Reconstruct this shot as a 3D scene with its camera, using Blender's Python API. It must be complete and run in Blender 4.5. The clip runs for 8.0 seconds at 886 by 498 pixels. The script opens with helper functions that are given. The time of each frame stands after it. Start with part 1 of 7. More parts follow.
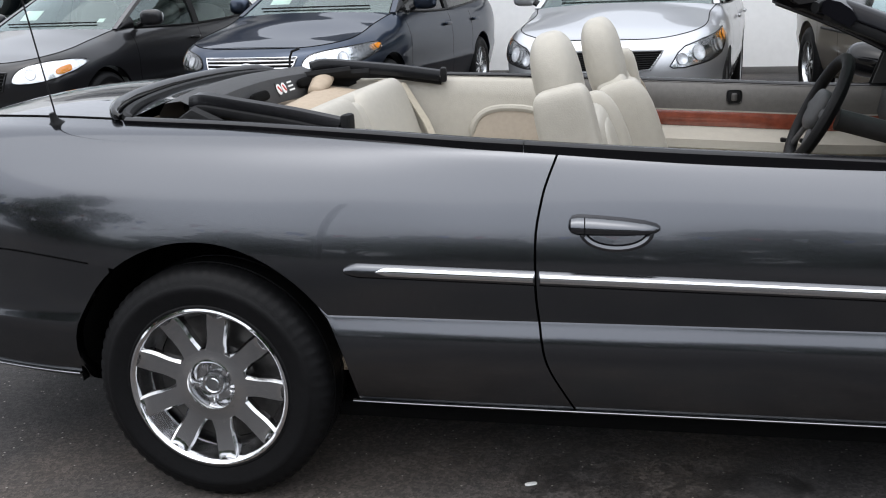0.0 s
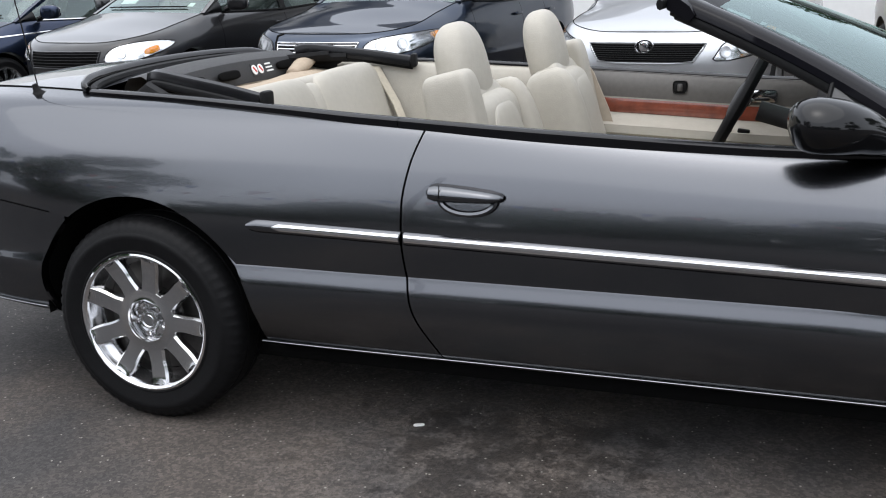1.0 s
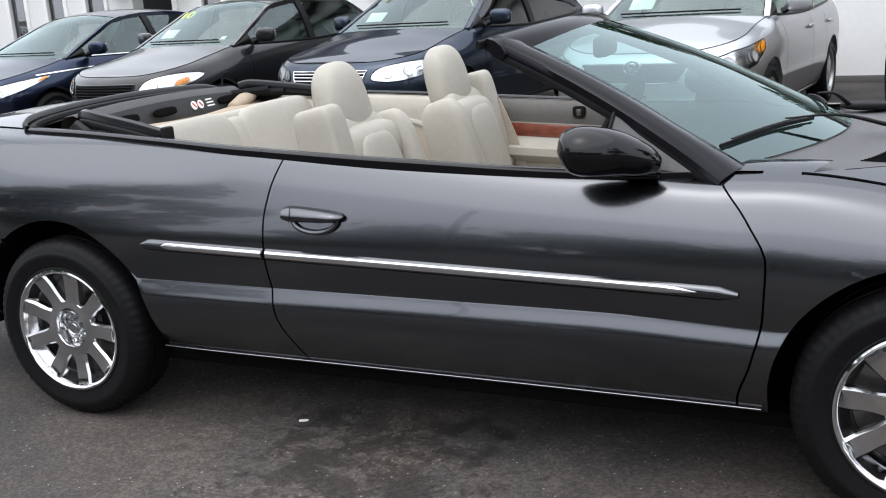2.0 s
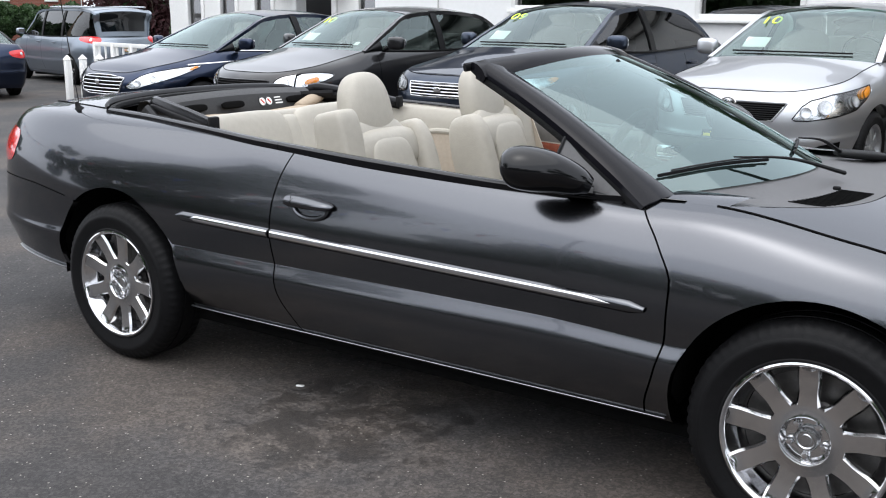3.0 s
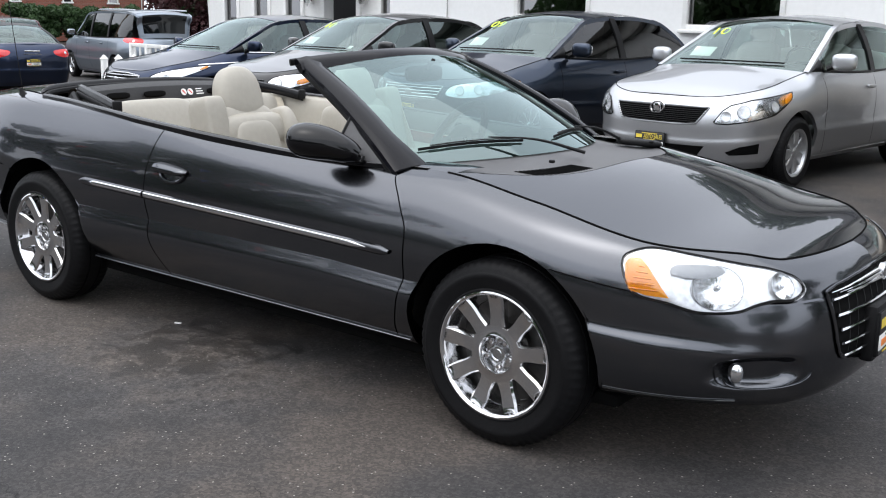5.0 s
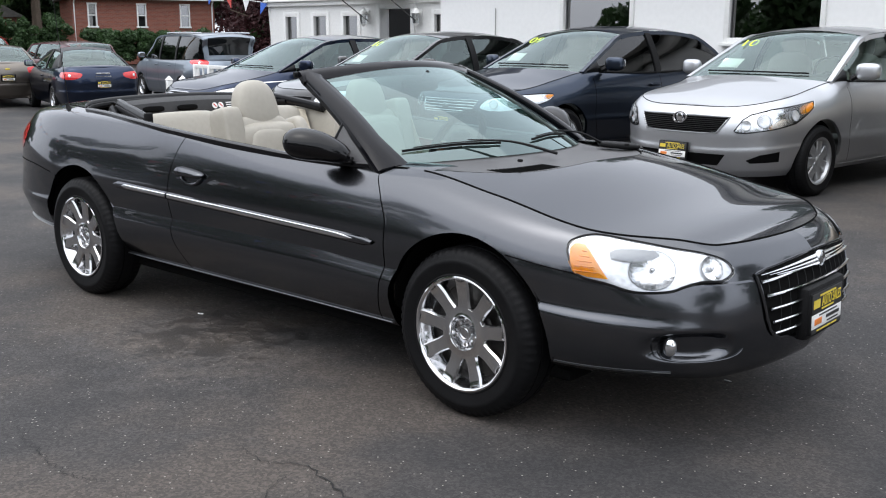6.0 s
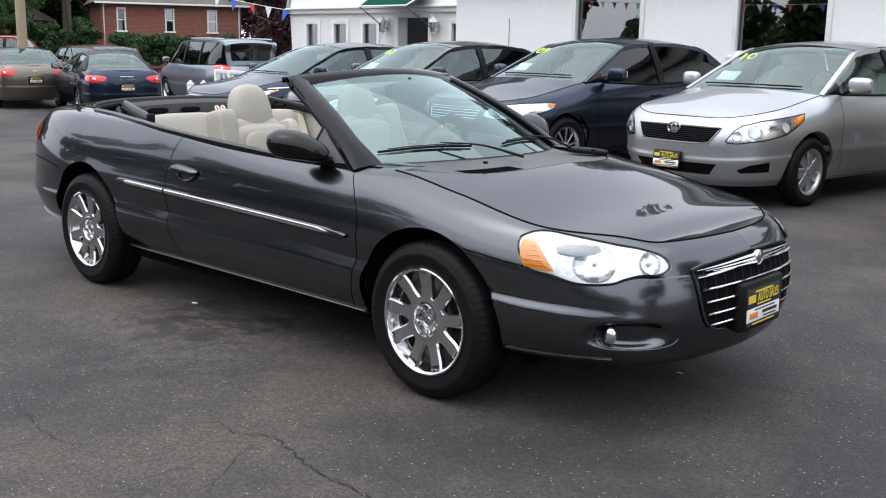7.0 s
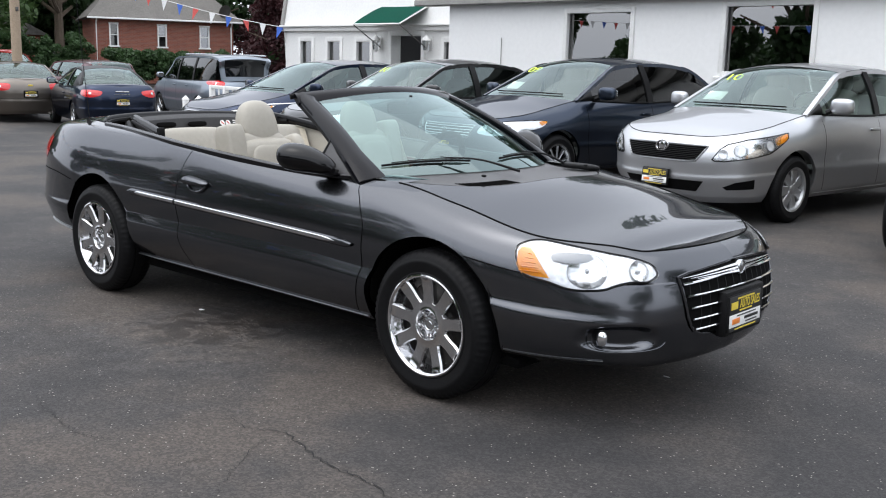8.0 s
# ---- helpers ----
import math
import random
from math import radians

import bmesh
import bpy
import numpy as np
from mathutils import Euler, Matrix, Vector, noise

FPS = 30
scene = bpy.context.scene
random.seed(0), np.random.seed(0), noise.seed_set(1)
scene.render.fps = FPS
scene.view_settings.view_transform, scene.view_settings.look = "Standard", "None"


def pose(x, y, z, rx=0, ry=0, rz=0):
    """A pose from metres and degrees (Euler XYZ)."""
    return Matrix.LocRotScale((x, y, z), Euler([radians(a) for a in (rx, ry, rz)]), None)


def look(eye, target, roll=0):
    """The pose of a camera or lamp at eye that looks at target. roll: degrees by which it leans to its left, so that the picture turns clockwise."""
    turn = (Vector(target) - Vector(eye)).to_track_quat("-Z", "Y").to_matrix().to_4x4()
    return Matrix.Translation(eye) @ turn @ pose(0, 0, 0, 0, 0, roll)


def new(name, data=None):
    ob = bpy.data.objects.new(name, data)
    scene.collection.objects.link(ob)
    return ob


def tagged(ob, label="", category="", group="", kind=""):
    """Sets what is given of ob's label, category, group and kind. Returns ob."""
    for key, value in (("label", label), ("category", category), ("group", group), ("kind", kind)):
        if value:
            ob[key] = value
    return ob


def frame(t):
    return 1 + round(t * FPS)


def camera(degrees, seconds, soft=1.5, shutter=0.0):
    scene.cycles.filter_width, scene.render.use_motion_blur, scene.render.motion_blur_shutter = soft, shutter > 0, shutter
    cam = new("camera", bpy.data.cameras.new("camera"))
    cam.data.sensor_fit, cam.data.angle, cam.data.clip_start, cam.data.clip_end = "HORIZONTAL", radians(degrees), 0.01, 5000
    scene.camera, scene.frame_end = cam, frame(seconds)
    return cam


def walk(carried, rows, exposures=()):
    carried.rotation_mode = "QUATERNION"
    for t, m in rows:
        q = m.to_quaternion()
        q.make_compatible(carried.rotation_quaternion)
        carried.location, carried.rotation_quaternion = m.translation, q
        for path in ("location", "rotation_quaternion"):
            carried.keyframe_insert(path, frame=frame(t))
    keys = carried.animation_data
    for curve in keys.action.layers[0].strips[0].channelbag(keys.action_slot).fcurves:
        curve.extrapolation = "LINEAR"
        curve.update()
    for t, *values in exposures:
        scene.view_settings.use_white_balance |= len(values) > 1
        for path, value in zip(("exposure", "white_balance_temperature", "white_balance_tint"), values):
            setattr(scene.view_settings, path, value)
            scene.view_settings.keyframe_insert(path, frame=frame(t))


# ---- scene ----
cam = camera(48.2, 8.0, soft=1.1)
PATH = [
    (0, (1.114, -3.041, 1.329), (0.703, -1.158, 0.793), -2.4),
    (0.5, (1.452, -3.062, 1.342), (0.956, -1.208, 0.779), -0.3),
    (1, (1.812, -3.201, 1.329), (1.163, -1.39, 0.78), -1.8),
    (1.5, (2.22, -3.229, 1.343), (1.471, -1.446, 0.831), -1.8),
    (2, (2.565, -3.275, 1.379), (1.757, -1.516, 0.874), -3.7),
    (2.2, (2.701, -3.349, 1.372), (1.847, -1.607, 0.887), -2.6),
    (3.3, (3.405, -3.315, 1.404), (2.272, -1.73, 0.95), -0.5),
    (3.5, (3.514, -3.331, 1.405), (2.366, -1.753, 0.963), -1.3),
    (4, (3.777, -3.418, 1.383), (2.649, -1.822, 0.958), -0.2),
    (4.5, (4.094, -3.436, 1.389), (2.968, -1.836, 0.972), -0.9),
    (4.7, (4.234, -3.426, 1.413), (3.103, -1.836, 0.974), 0.4),
    (5.8, (4.867, -3.494, 1.38), (3.591, -2.013, 0.957), 0.1),
    (6, (4.948, -3.513, 1.393), (3.659, -2.043, 0.972), 0.2),
    (6.5, (5.178, -3.51, 1.382), (3.905, -2.024, 0.969), 2.0),
    (7, (5.315, -3.581, 1.4), (3.988, -2.14, 0.995), 1.0),
    (7.5, (5.4, -3.744, 1.406), (4.082, -2.293, 1.007), 0.9),
    (8, (5.438, -3.789, 1.41), (4.123, -2.329, 1.039), 1.5),
]
walk(cam, [(t, look(e, g, r)) for t, e, g, r in PATH],
     [(0, .80), (.5, .80), (1.5, .95), (2.2, .93), (3.5, 1.0), (4, 1.0), (4.7, .93), (6, .80), (8, .80)])

# ---- world, sun, exposure ----
world = bpy.data.worlds.new("overcast_sky")
scene.world = world
world.use_nodes = True
wn, wl = world.node_tree.nodes, world.node_tree.links
wn.clear()
sky = wn.new("ShaderNodeTexSky")
sky.sky_type = 'NISHITA'
sky.sun_disc = False
sky.sun_elevation = radians(72)
sky.sun_rotation = radians(200)
sky.air_density = 1.0
sky.dust_density = 4.0
hs = wn.new("ShaderNodeHueSaturation")
hs.inputs["Saturation"].default_value = 0.22
bgn = wn.new("ShaderNodeBackground")
bgn.inputs["Strength"].default_value = 0.13
wo = wn.new("ShaderNodeOutputWorld")
wl.new(sky.outputs[0], hs.inputs["Color"])
cloud = wn.new("ShaderNodeMix")  # a thin even cloud cover over the clear sky
cloud.data_type = 'RGBA'
cloud.inputs[0].default_value = 0.55
cloud.inputs[7].default_value = (9.3, 9.9, 11.1, 1)
wl.new(hs.outputs[0], cloud.inputs[6])
wl.new(cloud.outputs[2], bgn.inputs["Color"])
wl.new(bgn.outputs[0], wo.inputs["Surface"])

sun = new("sun", bpy.data.lights.new("sun", 'SUN'))
sun.data.energy = 0.7
sun.data.angle = radians(100)
sun.data.color = (1.0, 0.98, 0.95)
sun.matrix_world = look((-2, -4, 20), (0, 0, 0))


# ---- materials ----
def socket(node, name, value):
    if name in node.inputs:
        node.inputs[name].default_value = value


def mat(name, color, rough=0.5, metal=0.0, coat=0.0, vary=0.12, scale=3.0, fine=60.0, bump=0.0, bump_scale=80.0, spec=0.5, per_piece=0.0, rvary=0.0):
    """A surface with broad and fine variation of its colour, and relief."""
    m = bpy.data.materials.new(name)
    m.use_nodes = True
    nt = m.node_tree
    b = nt.nodes["Principled BSDF"]
    socket(b, "Roughness", rough)
    socket(b, "Metallic", metal)
    socket(b, "Coat Weight", coat)
    socket(b, "Coat Roughness", 0.03)
    socket(b, "Specular IOR Level", spec)
    tc = nt.nodes.new("ShaderNodeTexCoord")
    n1 = nt.nodes.new("ShaderNodeTexNoise")
    n1.inputs["Scale"].default_value = scale
    n1.inputs["Detail"].default_value = 5
    n2 = nt.nodes.new("ShaderNodeTexNoise")
    n2.inputs["Scale"].default_value = fine
    n2.inputs["Detail"].default_value = 3
    for n in (n1, n2):
        nt.links.new(tc.outputs["Object"], n.inputs["Vector"])
    mx = nt.nodes.new("ShaderNodeMath")
    mx.operation = 'MULTIPLY_ADD'
    nt.links.new(n1.outputs[0], mx.inputs[0])
    mx.inputs[1].default_value = 0.6
    nt.links.new(n2.outputs[0], mx.inputs[2])
    mr = nt.nodes.new("ShaderNodeMapRange")
    mr.inputs["From Min"].default_value = 0.5
    mr.inputs["From Max"].default_value = 1.1
    mr.inputs["To Min"].default_value = 1 - vary
    mr.inputs["To Max"].default_value = 1 + vary
    nt.links.new(mx.outputs[0], mr.inputs["Value"])
    last = mr.outputs[0]
    if per_piece:
        oi = nt.nodes.new("ShaderNodeObjectInfo")
        pm = nt.nodes.new("ShaderNodeMapRange")
        pm.inputs["To Min"].default_value = 1 - per_piece
        pm.inputs["To Max"].default_value = 1 + per_piece
        nt.links.new(oi.outputs["Random"], pm.inputs["Value"])
        mm = nt.nodes.new("ShaderNodeMath")
        mm.operation = 'MULTIPLY'
        nt.links.new(last, mm.inputs[0])
        nt.links.new(pm.outputs[0], mm.inputs[1])
        last = mm.outputs[0]
    vm = nt.nodes.new("ShaderNodeVectorMath")
    vm.operation = 'SCALE'
    vm.inputs[0].default_value = color
    nt.links.new(last, vm.inputs["Scale"])
    nt.links.new(vm.outputs[0], b.inputs["Base Color"])
    if rvary:
        rr = nt.nodes.new("ShaderNodeMapRange")
        rr.inputs["From Min"].default_value = 0.3
        rr.inputs["From Max"].default_value = 0.7
        rr.inputs["To Min"].default_value = max(0.0, rough - rvary)
        rr.inputs["To Max"].default_value = min(1.0, rough + rvary)
        nt.links.new(n1.outputs[0], rr.inputs["Value"])
        nt.links.new(rr.outputs[0], b.inputs["Roughness"])
    if bump:
        bn = nt.nodes.new("ShaderNodeTexNoise")
        bn.inputs["Scale"].default_value = bump_scale
        bn.inputs["Detail"].default_value = 4
        nt.links.new(tc.outputs["Object"], bn.inputs["Vector"])
        bu = nt.nodes.new("ShaderNodeBump")
        bu.inputs["Strength"].default_value = bump
        bu.inputs["Distance"].default_value = 0.01
        nt.links.new(bn.outputs[0], bu.inputs["Height"])
        nt.links.new(bu.outputs[0], b.inputs["Normal"])
    return m


def glass(name, tint, gloss=0.02, ior=1.5, sheen=(1, 1, 1)):
    """Thin pane: what lies behind, tinted, with a mirror-like sheen."""
    m = bpy.data.materials.new(name)
    m.use_nodes = True
    nt = m.node_tree
    nt.nodes.clear()
    tr = nt.nodes.new("ShaderNodeBsdfTransparent")
    tr.inputs[0].default_value = (*tint, 1)
    gl = nt.nodes.new("ShaderNodeBsdfGlossy")
    gl.inputs["Roughness"].default_value = gloss
    gl.inputs["Color"].default_value = (*sheen, 1)
    fr = nt.nodes.new("ShaderNodeFresnel")
    fr.inputs["IOR"].default_value = ior
    mx = nt.nodes.new("ShaderNodeMixShader")
    out = nt.nodes.new("ShaderNodeOutputMaterial")
    nt.links.new(fr.outputs[0], mx.inputs[0])
    nt.links.new(tr.outputs[0], mx.inputs[1])
    nt.links.new(gl.outputs[0], mx.inputs[2])
    nt.links.new(mx.outputs[0], out.inputs[0])
    return m


def asphalt_material():
    m = bpy.data.materials.new("worn_asphalt")
    m.use_nodes = True
    nt = m.node_tree
    b = nt.nodes["Principled BSDF"]
    L = nt.links.new
    tc = nt.nodes.new("ShaderNodeTexCoord")
    vo = nt.nodes.new("ShaderNodeTexVoronoi")
    vo.inputs["Scale"].default_value = 110
    L(tc.outputs["Object"], vo.inputs["Vector"])
    speck = nt.nodes.new("ShaderNodeValToRGB")
    speck.color_ramp.elements[0].position = 0.0
    speck.color_ramp.elements[0].color = (1, 1, 1, 1)
    speck.color_ramp.elements[1].position = 0.75
    speck.color_ramp.elements[1].color = (0.50, 0.50, 0.51, 1)
    hsv = nt.nodes.new("ShaderNodeSeparateColor")
    L(vo.outputs["Color"], hsv.inputs[0])
    L(hsv.outputs[0], speck.inputs[0])
    # sparse pale chips of stone
    v2 = nt.nodes.new("ShaderNodeTexVoronoi")
    v2.inputs["Scale"].default_value = 62
    L(tc.outputs["Object"], v2.inputs["Vector"])
    s2 = nt.nodes.new("ShaderNodeSeparateColor")
    L(v2.outputs["Color"], s2.inputs[0])
    c1 = nt.nodes.new("ShaderNodeMath"); c1.operation = 'GREATER_THAN'; c1.inputs[1].default_value = 0.90
    L(s2.outputs[1], c1.inputs[0])
    c2 = nt.nodes.new("ShaderNodeMath"); c2.operation = 'LESS_THAN'; c2.inputs[1].default_value = 0.20
    L(v2.outputs["Distance"], c2.inputs[0])
    chips = nt.nodes.new("ShaderNodeMath"); chips.operation = 'MULTIPLY'
    L(c1.outputs[0], chips.inputs[0]); L(c2.outputs[0], chips.inputs[1])
    big = nt.nodes.new("ShaderNodeTexNoise")
    big.inputs["Scale"].default_value = 0.55
    big.inputs["Detail"].default_value = 8
    big.inputs["Roughness"].default_value = 0.62
    L(tc.outputs["Object"], big.inputs["Vector"])
    ramp = nt.nodes.new("ShaderNodeValToRGB")
    e = ramp.color_ramp.elements
    e[0].position, e[0].color = 0.42, (0.036, 0.0345, 0.035, 1)
    e[1].position, e[1].color = 0.60, (0.092, 0.077, 0.066, 1)
    mid = e.new(0.5); mid.color = (0.055, 0.0505, 0.0485, 1)
    L(big.outputs[0], ramp.inputs[0])
    mul = nt.nodes.new("ShaderNodeMix"); mul.data_type = 'RGBA'; mul.blend_type = 'MULTIPLY'
    mul.inputs[0].default_value = 1.0
    L(ramp.outputs[0], mul.inputs[6]); L(speck.outputs[0], mul.inputs[7])
    # dark oil stains with ragged rims
    st = nt.nodes.new("ShaderNodeTexNoise")
    st.inputs["Scale"].default_value = 6.5
    st.inputs["Detail"].default_value = 9
    st.inputs["Roughness"].default_value = 0.82
    L(tc.outputs["Object"], st.inputs["Vector"])
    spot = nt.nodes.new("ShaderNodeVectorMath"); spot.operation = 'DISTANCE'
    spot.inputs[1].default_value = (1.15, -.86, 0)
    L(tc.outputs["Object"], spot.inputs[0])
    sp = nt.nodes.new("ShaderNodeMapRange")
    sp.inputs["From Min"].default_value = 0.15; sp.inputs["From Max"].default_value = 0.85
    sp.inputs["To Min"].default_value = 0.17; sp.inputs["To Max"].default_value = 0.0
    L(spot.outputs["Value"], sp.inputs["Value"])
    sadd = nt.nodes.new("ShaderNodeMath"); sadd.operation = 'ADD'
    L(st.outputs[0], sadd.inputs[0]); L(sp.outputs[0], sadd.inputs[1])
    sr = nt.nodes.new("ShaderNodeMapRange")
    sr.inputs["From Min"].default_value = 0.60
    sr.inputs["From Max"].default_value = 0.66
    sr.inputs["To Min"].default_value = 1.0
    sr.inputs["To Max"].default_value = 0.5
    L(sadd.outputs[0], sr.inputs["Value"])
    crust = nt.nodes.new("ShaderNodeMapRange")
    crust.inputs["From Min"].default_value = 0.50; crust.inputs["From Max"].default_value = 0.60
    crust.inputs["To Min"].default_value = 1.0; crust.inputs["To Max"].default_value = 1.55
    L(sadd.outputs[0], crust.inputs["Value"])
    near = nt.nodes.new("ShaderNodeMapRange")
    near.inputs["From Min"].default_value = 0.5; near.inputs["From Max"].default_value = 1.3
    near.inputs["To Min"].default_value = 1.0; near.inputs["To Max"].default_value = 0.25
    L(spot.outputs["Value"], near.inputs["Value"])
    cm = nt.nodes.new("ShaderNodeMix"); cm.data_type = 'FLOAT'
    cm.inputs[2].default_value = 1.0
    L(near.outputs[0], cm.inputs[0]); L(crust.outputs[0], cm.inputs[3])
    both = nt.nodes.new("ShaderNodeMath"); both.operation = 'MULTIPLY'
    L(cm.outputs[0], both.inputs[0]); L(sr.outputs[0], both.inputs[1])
    dk = nt.nodes.new("ShaderNodeVectorMath"); dk.operation = 'SCALE'
    L(mul.outputs[2], dk.inputs[0]); L(both.outputs[0], dk.inputs["Scale"])
    mc = nt.nodes.new("ShaderNodeMix"); mc.data_type = 'RGBA'
    L(chips.outputs[0], mc.inputs[0]); L(dk.outputs[0], mc.inputs[6])
    mc.inputs[7].default_value = (0.27, 0.255, 0.225, 1)
    L(mc.outputs[2], b.inputs["Base Color"])
    b.inputs["Roughness"].default_value = 0.82
    rg = nt.nodes.new("ShaderNodeMapRange")
    rg.inputs["From Min"].default_value = 0.5; rg.inputs["From Max"].default_value = 1.0
    rg.inputs["To Min"].default_value = 0.55; rg.inputs["To Max"].default_value = 0.85
    L(sr.outputs[0], rg.inputs["Value"]); L(rg.outputs[0], b.inputs["Roughness"])
    fine = nt.nodes.new("ShaderNodeTexNoise")
    fine.inputs["Scale"].default_value = 160
    fine.inputs["Detail"].default_value = 4
    L(tc.outputs["Object"], fine.inputs["Vector"])
    bu = nt.nodes.new("ShaderNodeBump")
    bu.inputs["Strength"].default_value = 0.7
    bu.inputs["Distance"].default_value = 0.004
    L(fine.outputs[0], bu.inputs["Height"]); L(bu.outputs[0], b.inputs["Normal"])
    return m


def brick_material():
    m = bpy.data.materials.new("red_brick")
    m.use_nodes = True
    nt = m.node_tree
    b = nt.nodes["Principled BSDF"]
    tc = nt.nodes.new("ShaderNodeTexCoord")
    mp = nt.nodes.new("ShaderNodeMapping")
    mp.inputs["Rotation"].default_value = (radians(90), 0, 0)
    br = nt.nodes.new("ShaderNodeTexBrick")
    br.inputs["Color1"].default_value = (0.20, 0.052, 0.032, 1)
    br.inputs["Color2"].default_value = (0.27, 0.085, 0.052, 1)
    br.inputs["Mortar"].default_value = (0.22, 0.165, 0.135, 1)
    br.inputs["Scale"].default_value = 1.0
    br.inputs["Brick Width"].default_value = 0.21
    br.inputs["Row Height"].default_value = 0.075
    br.inputs["Mortar Size"].default_value = 0.008
    nt.links.new(tc.outputs["Object"], mp.inputs[0])
    nt.links.new(mp.outputs[0], br.inputs["Vector"])
    nt.links.new(br.outputs["Color"], b.inputs["Base Color"])
    b.inputs["Roughness"].default_value = 0.85
    bu = nt.nodes.new("ShaderNodeBump")
    bu.inputs["Strength"].default_value = 0.5
    bu.inputs["Distance"].default_value = 0.01
    nt.links.new(br.outputs["Fac"], bu.inputs["Height"])
    bu.invert = True
    nt.links.new(bu.outputs[0], b.inputs["Normal"])
    return m


def leaf_material(name, color):
    m = mat(name, color, rough=0.6, vary=0.35, scale=0.8, fine=9)
    nt = m.node_tree
    b = nt.nodes["Principled BSDF"]
    tl = nt.nodes.new("ShaderNodeBsdfTranslucent")
    tl.inputs[0].default_value = (*[c * 1.3 for c in color], 1)
    mx = nt.nodes.new("ShaderNodeMixShader")
    mx.inputs[0].default_value = 0.3
    out = nt.nodes["Material Output"]
    nt.links.new(b.outputs[0], mx.inputs[1])
    nt.links.new(tl.outputs[0], mx.inputs[2])
    nt.links.new(mx.outputs[0], out.inputs[0])
    return m


def paint(name, color, metal=0.55, rough=0.36):
    m = mat(name, color, rough=rough, metal=metal, coat=0.8, vary=0.05, scale=1.2, fine=900)
    b = m.node_tree.nodes["Principled BSDF"]
    socket(b, "Specular Tint", (0.45, 0.45, 0.46, 1))
    socket(b, "Coat IOR", 1.42)
    socket(b, "Coat Roughness", 0.02)
    return m


ASPHALT = asphalt_material()
CRACK = mat("crack_filled_with_dirt", (0.012, 0.012, 0.012), 0.9)
GRAPHITE = paint("graphite_metallic_paint", (0.104, 0.1085, 0.118), 1.0, 0.205)
SILVER = paint("silver_metallic_paint", (0.57, 0.58, 0.595), 0.85, 0.34)
BLUE = paint("slate_blue_metallic_paint", (0.034, 0.046, 0.070), 0.95, 0.30)
BLACKPAINT = paint("black_paint", (0.008, 0.008, 0.009), 0.0, 0.3)
NAVY = paint("navy_metallic_paint", (0.020, 0.030, 0.060), 0.95, 0.30)
TAN = paint("tan_metallic_paint", (0.40, 0.355, 0.29), 0.85, 0.34)
BROWN = paint("taupe_metallic_paint", (0.165, 0.145, 0.125), 0.85, 0.34)
BLUEGREY = paint("blue_grey_metallic_paint", (0.27, 0.31, 0.36), 0.85, 0.34)
RED = paint("red_paint", (0.42, 0.03, 0.025), 0.1, 0.35)
MAROON = paint("maroon_paint", (0.09, 0.02, 0.025), 0.2, 0.35)
GLOSSBLACK = mat("gloss_black_paint", (0.004, 0.004, 0.0045), 0.10, vary=0.05, spec=0.35)
PILLARPAINT = mat("dark_pillar_paint", (0.006, 0.006, 0.008), 0.12, vary=0.05, spec=0.16)
BELTBLACK = mat("gloss_black_belt_trim", (0.004, 0.004, 0.005), 0.24, vary=0.05, spec=0.3)
TRIMBLACK = mat("satin_black_trim", (0.005, 0.005, 0.0055), 0.38, bump=0.03, bump_scale=300, spec=0.2)
RUBBER = mat("tyre_rubber", (0.0055, 0.0055, 0.006), 0.55, vary=0.25, scale=6, bump=0.08, bump_scale=120, spec=0.16)
PLASTIC = mat("black_grained_plastic", (0.007, 0.007, 0.0075), 0.55, spec=0.16, bump=0.25, bump_scale=400)
DARK = mat("matt_black_hollow", (0.005, 0.005, 0.005), 0.9, spec=0.05)
CHROME = mat("chrome", (0.78, 0.78, 0.79), 0.07, metal=1.0, vary=0.03)
ALLOY = mat("brushed_alloy", (0.52, 0.53, 0.54), 0.24, metal=1.0, vary=0.08, scale=15, rvary=0.05)
CHROMED = mat("polished_wheel_chrome", (0.66, 0.66, 0.67), 0.13, metal=1.0, vary=0.06, scale=12, rvary=0.05)
HUBCAP = mat("silver_hubcap", (0.46, 0.47, 0.48), 0.32, metal=0.8)
SPOKECHROME = mat("satin_wheel_chrome", (0.62, 0.62, 0.625), 0.12, metal=1.0, vary=0.05, scale=10, rvary=0.04)
# body-coloured sill flange made paler: the sky's glint put into its colour
SILLGLINT = mat("painted_sill_glint", (0.30, 0.305, 0.31), 0.28, metal=1.0, vary=0.15, scale=6)
STEEL = mat("dull_steel", (0.14, 0.135, 0.13), 0.45, metal=0.8, vary=0.2, scale=8)
LEATHER = mat("cream_leather", (0.385, 0.36, 0.308), 0.46, vary=0.05, scale=3, fine=40, bump=0.14, bump_scale=240)
LEATHER_D = mat("beige_door_fabric", (0.42, 0.36, 0.29), 0.75, vary=0.07, bump=0.2, bump_scale=500)
CARPET = mat("beige_liner_cloth", (0.36, 0.29, 0.215), 0.9, vary=0.1, bump=0.2, bump_scale=300)
GREYDOOR = mat("grey_soft_door_panel", (0.115, 0.108, 0.10), 0.55, bump=0.1, bump_scale=300)
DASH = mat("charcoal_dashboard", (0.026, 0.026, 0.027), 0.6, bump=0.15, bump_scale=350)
WOOD = mat("reddish_wood_veneer", (0.20, 0.05, 0.028), 0.2, coat=1.0, vary=0.3, scale=5, fine=40)
SEATDARK = mat("grey_seat_cloth", (0.10, 0.10, 0.105), 0.85, bump=0.1)
SEATLIGHT = mat("light_grey_seat_cloth", (0.40, 0.385, 0.37), 0.85, bump=0.1)
